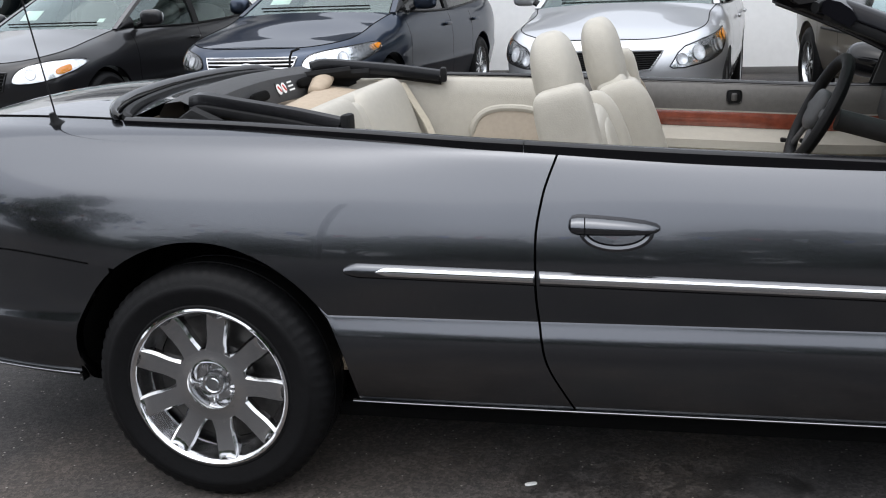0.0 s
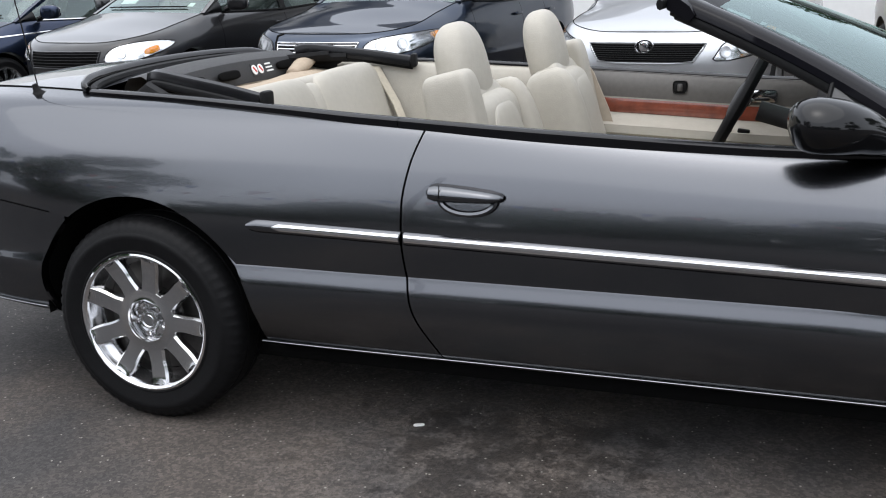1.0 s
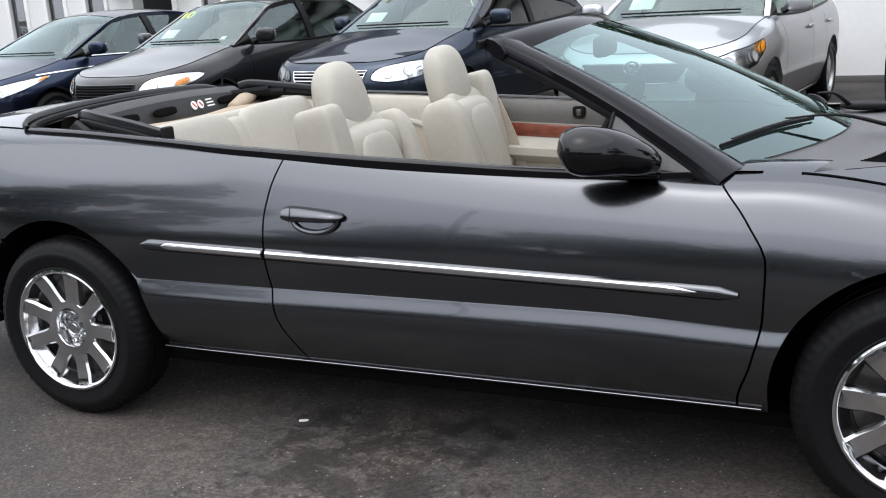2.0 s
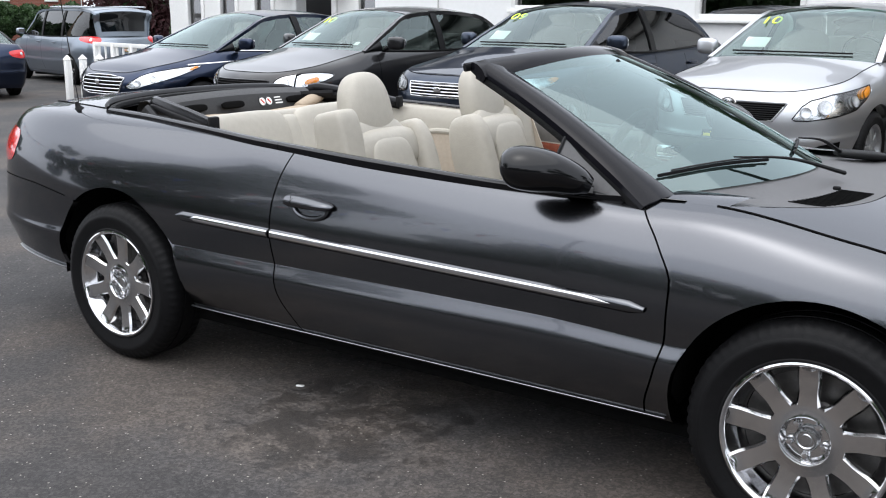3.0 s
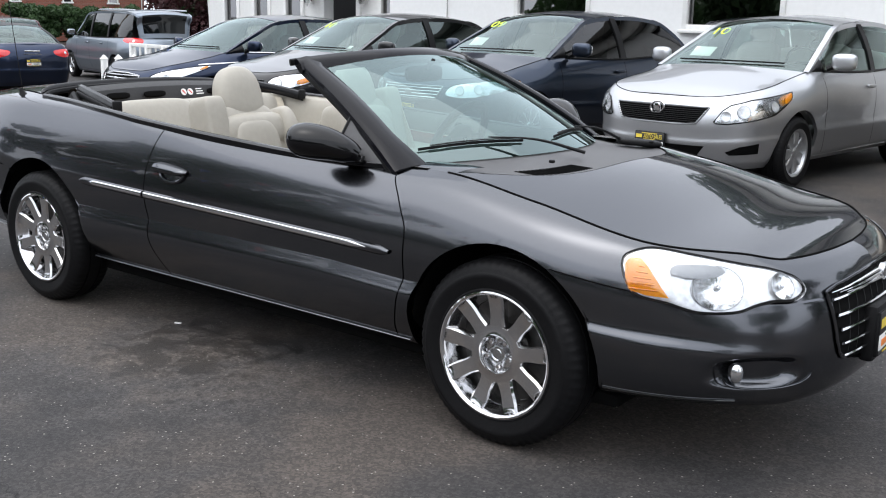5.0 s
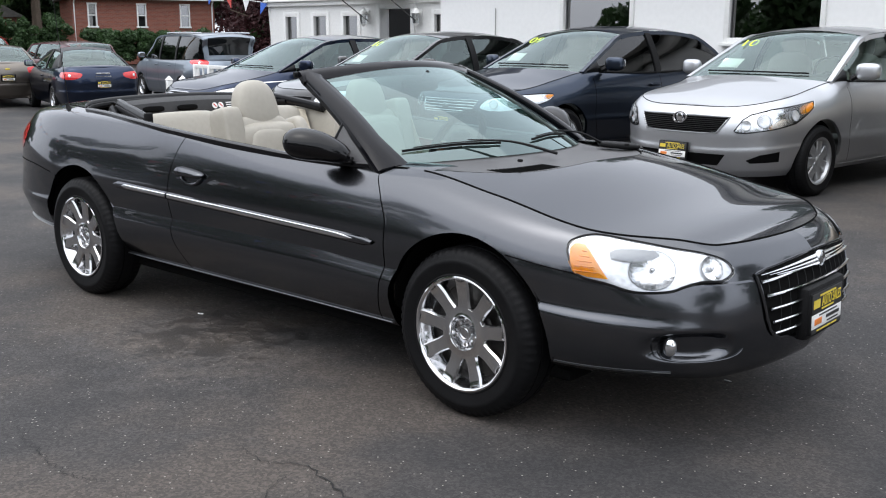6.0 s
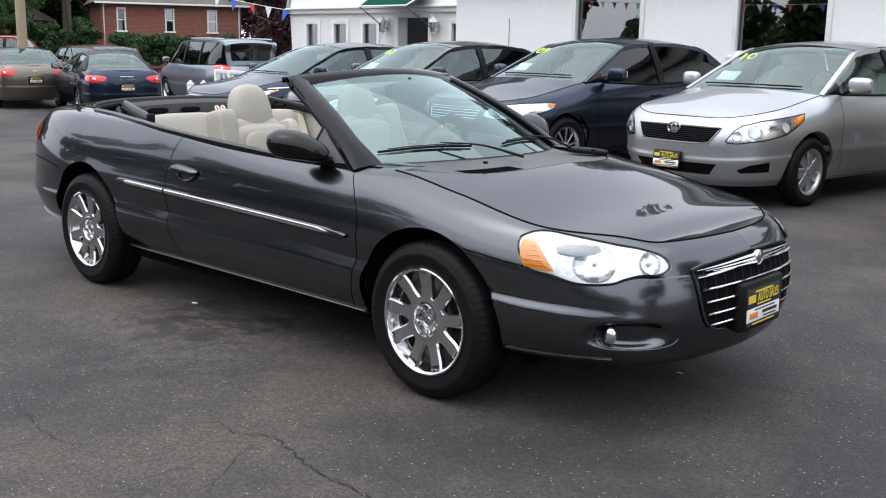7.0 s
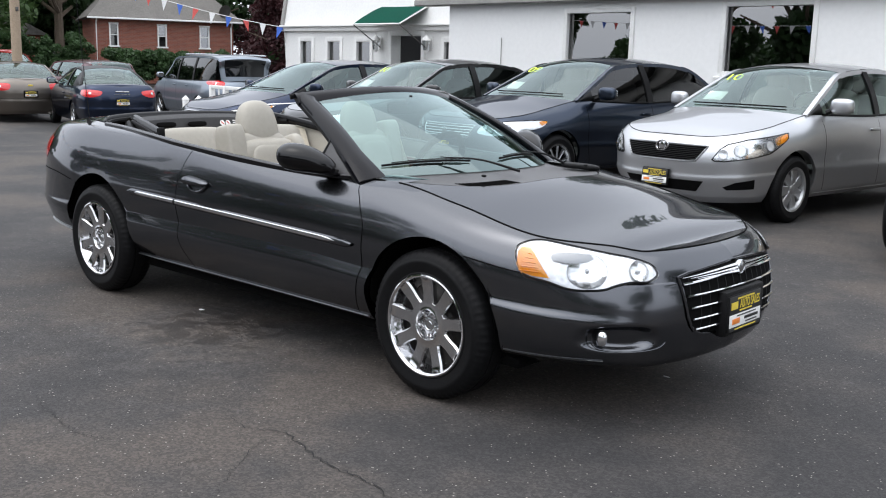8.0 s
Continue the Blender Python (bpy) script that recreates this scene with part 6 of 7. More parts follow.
for side in (-1, 1):
    xs = [.86 + (2.28 - .86) * k / 24 for k in range(25)]
    part("door_lining", grid(inner_rows(xs, [(.0, -.004), (.03, .0), (.045, .02), (.052, .06), (.05, .095)], side)), GREYDOOR, car, "grey padded door lining")
    tz = [(.054, .100), (.060, .125), (.054, .155)]
    part("wood_strip", grid(inner_rows([.95 + (2.2 - .95) * k / 20 for k in range(21)], tz, side)), WOOD, car, "reddish wood veneer strip")
    part("door_card", grid(inner_rows(xs, [(.05, .095), (.05, .155), (.060, .160), (.075, .17), (.11, .185), (.145, .19), (.15, .22), (.10, .26), (.08, .40), (.08, .62)], side)), LEATHER, car, "cream door card with an armrest")
    xs = [-.30 + 1.15 * k / 24 for k in range(25)]
    part("rear_side_panel", grid(inner_rows(xs, [(.0, -.004), (.03, .002), (.05, .02), (.06, .07), (.07, .16), (.075, .25)], side)), LEATHER, car, "cream rear side panel")
    # speaker pod with a raised rim
    ring = [(.60 + .155 * spow(math.cos(a), .75), .095 + .135 + .12 * spow(math.sin(a), .8)) for a in [2 * math.pi * k / 32 for k in range(32)]]
    pts = []
    for x, dz in ring:
        p = body.top(sx(x))
        pts.append(Vector((x, (p.y + .078) * -side, p.z - dz)))
    part("speaker_rim", sweep(pts + pts[:2], oval(.012, .014, 8), caps=False), LEATHER, car)
    c = sum(pts, Vector()) / len(pts)
    part("speaker_cloth", grid([[c.lerp(p, f) + Vector((0, side * -.004, 0)) for p in pts] for f in (1, .6, .02)], wrap=True), LEATHER_D, car, "beige speaker cloth")
    # latch pull
    p = body.top(sx(1.40))
    lp = Vector((1.40, (p.y + .05) * -side, p.z - .045))
    part("lock_bezel", box(.055, .012, .05, lp, .012), PLASTIC, car)
    part("lock_pull", box(.02, .016, .028, lp + Vector((0, side * -.004, 0)), .004), STEEL, car)
    p = body.top(sx(1.70))
    lp = Vector((1.70, (p.y + .055) * -side, p.z - .06))
    part("inner_handle", box(.11, .014, .05, lp, .012), CHROME, car, "chrome inner door handle")
    for x in (1.58, 1.645):
        part("window_switch", box(.045, .022, .016, (x, (body.top(sx(x)).y + .125) * -side, body.top(sx(x)).z - .183), .005, rot=(0, 8, 0)), PLASTIC, car)

part("cabin_floor", box(2.3, 1.4, .04, (1.15, 0, .34), .01), CARPET, car)
# shelf behind the rear seat and the lined well for the folded roof
rows = [[Vector((x, y, z)) for y in [-.56 + 1.12 * k / 12 for k in range(13)]] for x, z in ((-.33, .955), (-.31, .92), (-.2, .88), (-.05, .88), (.03, .90), (.10, .89), (.16, .80))]
part("roof_well", grid(rows), CARPET, car, "tan cloth lining of the roof well")
# painted lip that arches round the well
arc = []
for k in range(33):
    a = math.pi * k / 32
    arc.append(Vector((-.30 - .10 * math.sin(a), -.595 * math.cos(a), .988 + .030 * math.sin(a))))
part("well_lip", sweep(arc, oval(.018, .024, 12), scales=[min(1, .35 + min(k, 32 - k) * .13) for k in range(33)]), GLOSSBLACK, car, "black painted lip round the roof well")
part("well_seal", sweep([p + Vector((.035, 0, -.01)) for p in arc], oval(.014, .016, 8)), PLASTIC, car)

# folded roof: side bars, cross bow, cloth
for side in (-1, 1):
    bar = [Vector((x, y * side, z)) for x, y, z in ((-.13, .49, 1.022), (-.08, .515, 1.03), (.05, .55, 1.015), (.2, .582, .995), (.335, .61, .972))]
    bp_ = catmull(bar, 20)
    rb = part("roof_side_bar", sweep(bp_, [(-.018, -.030), (.018, -.030), (.021, -.012), (.014, .008), (.0, .013), (-.014, .008), (-.021, -.008)]), BELTBLACK, car, "black folded roof side bar")
    part("bar_seal", sweep([p + Vector((0, side * .02, -.032)) for p in bp_], oval(.010, .014, 8)), RUBBER, rb)
    part("bar_end", box(.024, .046, .054, bp_[-1] + Vector((.012, 0, -.006)), .008, rot=(0, 0, 10 * side)), PLASTIC, rb)
    part("roof_hinge", sweep([(-.18, .53 * side, .93), (-.10, .55 * side, .98), (.02, .60 * side, .94)], oval(.02, .03, 8)), PLASTIC, car)
    for k in range(3):
        part("roof_link", sweep([(-.20 + .05 * k, (.40 + .05 * k) * side, .985), (.02 + .06 * k, (.50 + .035 * k) * side, 1.0 - .012 * k)], oval(.010, .016, 6)), PLASTIC, car)
bow_rows = []
for k in range(25):
    y = -.50 + k / 24
    b = .03 * (1 - (y / .5) ** 2)
    bow_rows.append([Vector((x - b, y, z + b * .5)) for x, z in ((-.235, .94), (-.232, .985), (-.212, 1.012), (-.165, 1.018), (-.118, .995), (-.098, .94), (-.096, .915))])
bw = part("roof_bow", grid(bow_rows), DASH, car, "charcoal folded roof bow with slots")
for y in (-.28, -.05, .38):
    part("bow_slot", blob((.02, .14, .034), (-.115, y, .972), .6, .5, rot=(0, -20, 0)), DARK, bw)
part("warning_label", box(.002, .15, .05, (-.131, .215, .972), rot=(0, -20, 0)), DASH, bw)
for dy, mt in ((-.045, REDINK), (0, REDINK)):
    part("label_disc", lathe([(.0001, .002), (.019, .002), (.019, 0)], 20, axis='z'), WHITECARD, bw).matrix_basis = Matrix.Translation((-.129, .20 + dy, .972)) @ pose(0, 0, 0, 0, 70, 0)
    part("label_bar", box(.003, .006, .026, (-.1265, .20 + dy, .9735), rot=(40, -20, 0)), mt, bw)
for k in range(3):
    part("print_bar", box(.002, .05, .006, (-.1275 - .005 * k + .005, .265, .96 + .013 * k), rot=(0, -20, 0)), WHITECARD, bw)
fold = []
for k in range(25):
    y = -.50 + k / 24
    fold.append([Vector((x, y, z + .006 * math.sin(9 * y + x * 30))) for x, z in ((-.10, .925), (-.07, .94), (-.02, .942), (.03, .935), (.09, .915))])
part("roof_lining", grid(fold), CARPET, car, "tan folded roof lining")
part("lining_roll", sweep(catmull([(-.07, .34, .940), (-.075, .42, .955), (-.08, .49, .975), (-.09, .545, .985)], 16), oval(.04, .028, 16), scales=[.35 + .65 * math.sin(math.pi * (.12 + .7 * k / 15)) for k in range(16)]), CARPET, car, "tan folded lining cloth", sharp=85)
part("latch_hook", sweep([(-.20, .46, 1.01), (-.20, .47, 1.05), (-.19, .47, 1.075), (-.16, .47, 1.085)], oval(.004, .005, 6)), PLASTIC, car)

# rear seat
rs = part("rear_seat_back", blob((.16, .58, .50), (.20, -.30, .72), .35, .4, rot=(0, -18, 0), nu=28, nv=18, bend=.02), LEATHER, car, "cream leather rear seat")
blob_ = blob((.16, .58, .50), (.20, .30, .72), .35, .4, rot=(0, -18, 0), nu=28, nv=18, bend=.02)
part("rear_seat_back", blob_, LEATHER, car)
part("rear_seat_centre", blob((.13, .16, .46), (.205, 0, .715), .4, .5, rot=(0, -18, 0)), LEATHER, car)
part("rear_seat_top", blob((.12, 1.18, .10), (.12, 0, .905), .6, .3, rot=(0, -20, 0), nu=28), LEATHER, car)
part("rear_cushion", blob((.50, 1.2, .2), (.50, 0, .50), .4, .35, nu=28), LEATHER, car)
for y in (-.30, .30):
    part("seat_insert", blob((.06, .34, .34), (.268, y, .70), .5, .5, rot=(0, -18, 0)), LEATHER, rs)
for y in (-.58, .58):
    part("rear_belt", sweep([(.10, y, .955), (.20, y * .97, .94), (.29, y * .93, .80), (.36, y * .9, .64)], [(-.024, -.002), (.024, -.002), (.024, .002), (-.024, .002)]), WEBBING, car, "cream seat belt webbing")
    part("belt_buckle", box(.03, .06, .05, (.355, y * .9, .66), .006, rot=(0, -20, 0)), ALLOY, car)

# front seats
for y, fx in ((-.325, -.012), (.40, .075)):
    tilt = -17
    fs = part("front_seat", blob((.50, .50, .22), (1.24, y, .52), .45, .45, nu=28, rot=(0, -6, 0)), LEATHER, car, "cream leather front seat with a separate headrest")
    fs.matrix_basis = Matrix.Translation((fx, 0, -.01))
    sb = blob((.13, .40, .56), (.985, y, .74), .45, .45, rot=(0, tilt, 0), nu=28, nv=20, taper=.12, bend=-.02)
    part("backrest", sb, LEATHER, fs)
    for dy in (-.215, .215):
        if dy * y > 0:
            continue
        part("bolster", blob((.20, .10, .52), (.995, y + dy, .735), .55, .7, rot=(0, tilt, 0), taper=0), LEATHER, fs)
    part("shoulder_pad", blob((.145, .44, .17), (.945, y - .02 * (1 if y > 0 else -1), .885), .7, .65, rot=(0, tilt, 0), nu=28), LEATHER, fs)
    part("back_insert", blob((.05, .26, .40), (1.045, y, .75), .5, .5, rot=(0, tilt, 0)), LEATHER, fs)
    part("headrest", blob((.13, .26, .29), (.875, y - .01 * (1 if y > 0 else -1), 1.035), .72, .74, rot=(0, tilt + 4, 0), nu=32, nv=22, taper=.12), LEATHER, fs)
    for dy in (-.06, .06):
        part("headrest_post", sweep([(.895, y + dy, .98), (.935, y + dy, .88)], oval(.006, .006, 8)), CHROME, fs)
    sg = -1 if y < 0 else 1
    part("belt_tower", blob((.15, .12, .48), (.945, y + .195 * sg, .815), .28, .32, rot=(0, tilt + 4, 0), nu=28, nv=18), LEATHER, fs)
    if y > 0:
        part("belt_guide", box(.035, .04, .03, (.925, y + .23 * sg, 1.02), .008), LEATHER_D, fs)
    if y > 0:
        part("seat_belt", sweep([(.915, y + .225 * sg, 1.02), (.985, y + .232 * sg, .92), (1.045, y + .238 * sg, .78), (1.10, y + .242 * sg, .60)], [(-.003, -.021), (.003, -.021), (.003, .021), (-.003, .021)], up=(1, 0, .6)), LEATHER_D, fs, "tan seat belt webbing")

# dashboard, console, steering wheel
rows = []
for k in range(25):
    y = -.70 + 1.40 * k / 24
    bx = .16 * (1 - (y / .7) ** 2)
    hump = .035 * math.exp(-((y - .37) / .2) ** 2)
    rows.append([Vector((x + bx * w, y, z + hump * h)) for x, z, w, h in ((2.30, .862, 1, 0), (2.10, .885, .7, .3), (1.98, .89, .35, 1), (1.90, .872, .2, 1), (1.885, .80, .15, .4), (1.93, .66, .1, 0), (2.0, .50, 0, 0))])
da = part("dashboard", grid(rows), DASH, car, "charcoal dashboard")
for y in (.24, .50, -.45, -.02):
    part("dash_vent", box(.02, .11, .06, (1.90, y, .80), .01), PLASTIC, da)
part("radio", box(.02, .20, .16, (1.915, 0, .72), .008), PLASTIC, da)
part("wood_fascia", box(.012, .34, .05, (1.91, -.40, .73), .004), WOOD, da)
part("console", blob((.95, .20, .22), (1.42, 0, .50), .35, .4), DASH, car)
part("gear_lever", sweep([(1.62, 0, .58), (1.58, 0, .70)], oval(.012, .012, 8)), PLASTIC, car)
part("gear_knob", blob((.05, .05, .07), (1.575, 0, .72), .8, .8), PLASTIC, car)
stw = part("steering_wheel", lathe([(.180 + .020 * math.cos(k * math.pi / 5), .020 * math.sin(k * math.pi / 5)) for k in range(11)], 48), PLASTIC, car, "dark grey leather steering wheel")
stw.matrix_basis = Matrix.Translation((1.64, .37, .85)) @ pose(0, 0, 0, 0, 0, 90) @ pose(0, 0, 0, 26, 0, 0)
hubw = blob((.16, .055, .14), (0, 0, 0), .6, .7)
part("airbag_pad", hubw, DASH, stw)
for a in (0, 180, 235, 305):
    c, s_ = math.cos(radians(a)), math.sin(radians(a))
    part("wheel_spoke", sweep([(.05 * c, 0, .05 * s_), (.17 * c, 0, .17 * s_)], oval(.018, .009, 8), up=(0, 1, 0)), DASH, stw)
part("column_cover", sweep([(1.70, .37, .82), (1.95, .37, .75)], oval(.032, .036, 10)), DASH, car)
part("wheel_badge", blob((.03, .01, .03), (0, -.03, .01)), ALLOY, stw)
part("key_ring", blob((.012, .035, .05), (1.86, .28, .69)), CHROME, car)


# ---- vehicles behind the lot ----
P = dict(wheelbase=2.85, front=.97, rear=1.05, half=.89, nose=.80, lamp=.85, cowl=1.0, belt=.98, belt_rear=1.02, deck=1.08, tail=1.06, cowl_x=2.5, deck_x=-.50, roof=1.45, roof_half=.60, roof_x0=1.55, roof_x1=.15, pillar_x=1.15,
         seat_x=1.45, paint=BROWN, wheel="alloy", tyre=.325, rim=.215, glass_end=-.3)
c5, sh, acr, i0 = sedan("taupe_sedan", "taupe four-door sedan seen from behind with round tail lamps", pose(-19.95, 8.06, ground_z(-20, 8), 0, 0, 165), P, group="parked cars in the back row")
tail_lamps(sh, c5, [(.46, .90, 0), (.50, .97, 0), (.72, .985, 0), (.80, .97, .12), (.80, .86, .12), (.72, .80, 0), (.52, .82, 0)])
part("plate_recess", box(.02, .34, .17, (sh.at(sh.total, .72, .004).x, 0, .72), .01), DARK, c5)
dealer_plate(c5, Matrix.Translation(sh.at(sh.total, .72, .02)) @ pose(0, 0, 0, 0, 0, 180), .95)
part("badge", blob((.01, .12, .04), sh.at(sh.total, .93, .012), .8, .8), PLATEYELLOW, c5)
for sd in (-1, 1):
    part("bumper_seam", sh.ribbon([(tail_s(sh, .02) - .9 * k / 12, .60) for k in range(13)], .004, .002, 0, sd), DARK, c5)

P = dict(wheelbase=2.765, front=.99, rear=1.17, half=.89, nose=.80, lamp=.86, cowl=1.0, belt=.97, belt_rear=1.02, deck=1.07, tail=1.05, cowl_x=2.45, deck_x=-.45, roof=1.42, roof_half=.56, roof_x0=1.45, roof_x1=.25, pillar_x=.85,
         seat_x=1.30, paint=NAVY, wheel="alloy", tyre=.325, rim=.215, glass_end=.25, pillar=TRIMBLACK)
c6, sh, acr, i0 = sedan("navy_convertible", "dark navy convertible with its black cloth top raised", pose(-16.0, 8.30, ground_z(-16.0, 8.3), 0, 0, 163), P, group="parked cars in the back row")
tail_lamps(sh, c6, [(.44, .88, 0), (.46, .94, 0), (.70, .965, 0), (.80, .95, .14), (.80, .86, .14), (.70, .80, 0), (.52, .83, 0)])
for o in c6.children:
    if o.name.startswith(("roof", "quarter_panel")) and not o.name.startswith("rear"):
        o.data.materials[0] = TRIMBLACK
part("deck_trim", box(.012, .30, .03, sh.at(sh.total, .93, .012), .004), CHROME, c6, "chrome winged trim")
part("print_bar", box(.006, .34, .014, sh.at(sh.total, .87, .008)), ALLOY, c6)
dealer_plate(c6, Matrix.Translation(sh.at(sh.total, .70, .02)) @ pose(0, 0, 0, 0, 0, 180), .95)

P = dict(wheelbase=3.03, front=.98, rear=1.08, half=.985, nose=.95, lamp=1.0, cowl=1.12, belt=1.10, belt_rear=1.12, deck=1.14, tail=1.14, cowl_x=3.0, deck_x=-1.0, roof=1.76, roof_half=.72, roof_x0=2.0, roof_x1=-.82, pillar_x=1.62,
         seat_x=2.0, paint=BLUEGREY, wheel="alloy", tyre=.335, rim=.215, glass=DARKGLASS, glass_end=.52, third=(.44, -.78), bow=.2)
c7, sh, acr, i0 = sedan("minivan", "blue-grey minivan with dark rear glass and roof rails", pose(-17.1, 12.5, ground_z(-17.1, 12.5), 0, 0, 167), P, "van", group="parked cars in the back row")
tail_lamps(sh, c7, [(.60, 1.06, 0), (.64, 1.12, 0), (.82, 1.14, .0), (.90, 1.13, .30), (.90, 1.04, .24), (.80, .98, 0), (.66, .99, 0)])
for sd in (-1, 1):
    part("roof_rack_rail", sweep([(1.6 - .18 * k, sd * .66, 1.80 + .012 * math.sin(math.pi * k / 13)) for k in range(14)], oval(.02, .018, 8)), ALLOY, c7)
dealer_plate(c7, Matrix.Translation(sh.at(sh.total, .86, .02)) @ pose(0, 0, 0, 0, 0, 180), .95)

P = dict(wheelbase=2.7, front=.95, rear=1.05, half=.92, nose=.95, lamp=1.0, cowl=1.12, belt=1.08, belt_rear=1.10, deck=1.12, tail=1.12, cowl_x=2.35, deck_x=-.8, roof=1.70, roof_half=.66, roof_x0=1.6, roof_x1=-.5, pillar_x=1.05,
         seat_x=1.4, paint=TAN, wheel="alloy", tyre=.35, rim=.21, glass_end=.1, sill=.28, moulding=TRIMBLACK)
c8, sh, acr, i0 = sedan("tan_suv", "tan sport utility car with a round fog lamp", row_pose(3.83, 3.62, 3.65, -84), P, group="parked cars in the front row")
headlamps(sh, c8, [(.50, .76, 0), (.55, .90, 0), (.75, .93, 0), (.86, .93, .14), (.87, .85, .2), (.84, .77, .08), (.65, .75, 0)], [(.86, .90, .10), (.87, .90, .18), (.87, .80, .14), (.85, .80, .06)], [(.66, .84, .06, 0)])
for sd in (-1, 1):
    ring = [(s_of_y(sh, .70) + .075 * math.cos(a), .46 + .075 * math.sin(a)) for a in [2 * math.pi * k / 24 for k in range(24)]]
    part("fog_recess", sh.patch(ring, .003, 0, 4, sd), DARK, c8)
    ring = [(s_of_y(sh, .70) + .05 * math.cos(a), .46 + .05 * math.sin(a)) for a in [2 * math.pi * k / 24 for k in range(24)]]
    part("fog_lamp", sh.patch(ring, .012, .012, 4, sd), REFLECT, c8)

P = dict(wheelbase=3.3, front=.95, rear=1.2, half=.95, nose=1.0, lamp=1.05, cowl=1.15, belt=1.12, belt_rear=1.14, deck=1.14, tail=1.14, cowl_x=2.75, deck_x=.75, roof=1.75, roof_half=.66, roof_x0=2.1, roof_x1=1.15, pillar_x=1.6,
         seat_x=1.9, paint=RED, wheel="alloy", tyre=.36, rim=.21, glass_end=1.0, sill=.35)
c9, sh, acr, i0 = sedan("red_pickup", "bright red pickup truck parked far behind", pose(-28.1, 13.0, ground_z(-30, 13), 0, 0, 232), P, "truck")
P = dict(P, roof=1.50, belt=1.0, belt_rear=1.02, cowl=1.02, nose=.85, lamp=.9, deck=1.04, tail=1.04, sill=.22, tyre=.32, paint=MAROON, deck_x=-.8, roof_x1=-.4, glass_end=.0)
c10, sh, acr, i0 = sedan("maroon_suv", "dark maroon estate car parked behind the convertible", pose(-24.0, 12.6, ground_z(-25, 13), 0, 0, 175), P)

# ---- white bollards and ramp railing ----
for x, y in ((-12.4, 7.95), (-12.3, 8.2), (-12.15, 8.45)):
    b = thing("bollard", "short white painted wooden post with a pointed cap", "post", pose(x, y, ground_z(x, y)), group="white posts at the ramp")
    part("shaft", box(.10, .10, .82, (0, 0, .41), .006), WHITE, b)
    cap = bmesh.new()
    bmesh.ops.create_cone(cap, cap_ends=True, segments=4, radius1=.085, radius2=.01, depth=.08, matrix=Matrix.Translation((0, 0, .86)) @ Euler((0, 0, radians(45))).to_matrix().to_4x4())
    part("cap", cap, WHITE, b, smooth=False)
rl = thing("ramp_railing", "white painted wooden ramp railing", "railing", pose(-12.6, 8.7, ground_z(-12.6, 8.7), 0, 0, -10.5))
for z in (.98, .52):
    part("rail", box(2.8, .05, .07, (1.4, 0, z + .1), .006), WHITE, rl)
for k in range(5):
    part("post", box(.08, .08, 1.12, (.05 + .68 * k, 0, .55), .006), WHITE, rl)
for k in range(12):
    part("baluster", box(.03, .03, .44, (.2 + .22 * k, 0, .85), .003), WHITE, rl)

# ---- brick house, hedge, pole ----
H0, H1 = Vector((-49.0, 25.2, 0)), Vector((-45.5, 33.2, 0))
hm = pose(H0.x, H0.y, -.3, 0, 0, math.degrees(math.atan2(H1.y - H0.y, H1.x - H0.x)))
house = thing("brick_house", "red brick bungalow with white sash windows and grey roof", "house", hm)
hl_ = (H1 - H0).length
wins = [(1.58, 1.98), (4.3, 4.72), (6.75, 7.22)]
HX = .70
bm = bmesh.new()
xs = [HX] + [v for w in wins for v in w] + [hl_]
for i, (a, b) in enumerate(zip(xs, xs[1:])):
    for c, d in ((0, 2.15), (2.15, 3.4), (3.4, 3.75)):
        if i % 2 == 1 and c == 2.15:
            continue
        bm.faces.new([bm.verts.new(v) for v in ((a, 0, c), (b, 0, c), (b, 0, d), (a, 0, d))])
for q in (((HX, 0, 0), (HX, 0, 3.75), (HX, 8, 3.75), (HX, 8, 0)), ((hl_, 0, 0), (hl_, 0, 3.75), (hl_, 8, 3.75), (hl_, 8, 0)), ((HX, 8, 0), (hl_, 8, 0), (hl_, 8, 3.75), (HX, 8, 3.75))):
    bm.faces.new([bm.verts.new(v) for v in q])
part("wall", clean(bm, 1e-4), BRICK, house, smooth=False)
for a, b in wins:
    wf = part("window", box(b - a + .16, .10, .10, ((a + b) / 2, -.03, 3.42), .01), WHITE, house, "white sash window")
    part("frame_side", box(.08, .10, 1.3, (a - .02, -.03, 2.78), .01), WHITE, wf)
    part("frame_side", box(.08, .10, 1.3, (b + .02, -.03, 2.78), .01), WHITE, wf)
    part("sill", box(b - a + .24, .16, .09, ((a + b) / 2, -.05, 2.12), .01), WHITE, wf)
    part("sash_rail", box(b - a, .06, .06, ((a + b) / 2, .02, 2.78), .006), WHITE, wf)
    for z in (2.46, 3.1):
        part("pane", box(b - a, .01, .6, ((a + b) / 2, .05, z)), PANE, wf)
    part("blind", box(b - a, .02, .75, ((a + b) / 2, .12, 3.05)), WHITECARD, wf)
roof = bmesh.new()
rv = [roof.verts.new(v) for v in ((HX - .4, -.5, 3.75), (hl_ + .5, -.5, 3.75), (hl_ + .5, 8.5, 3.75), (HX - .4, 8.5, 3.75), (3.4, 4.2, 7.2), (hl_ - 2.9, 4.2, 7.2))]
for q in ((0, 1, 5, 4), (1, 2, 5), (2, 3, 4, 5), (3, 0, 4), (3, 2, 1, 0)):
    roof.faces.new([rv[i] for i in q])
part("roof", roof, SHINGLE, house, smooth=False)
part("gutter", box(hl_ - HX + .9, .12, .10, ((hl_ + HX) / 2 + .05, -.5, 3.70), .02), WHITE, house)
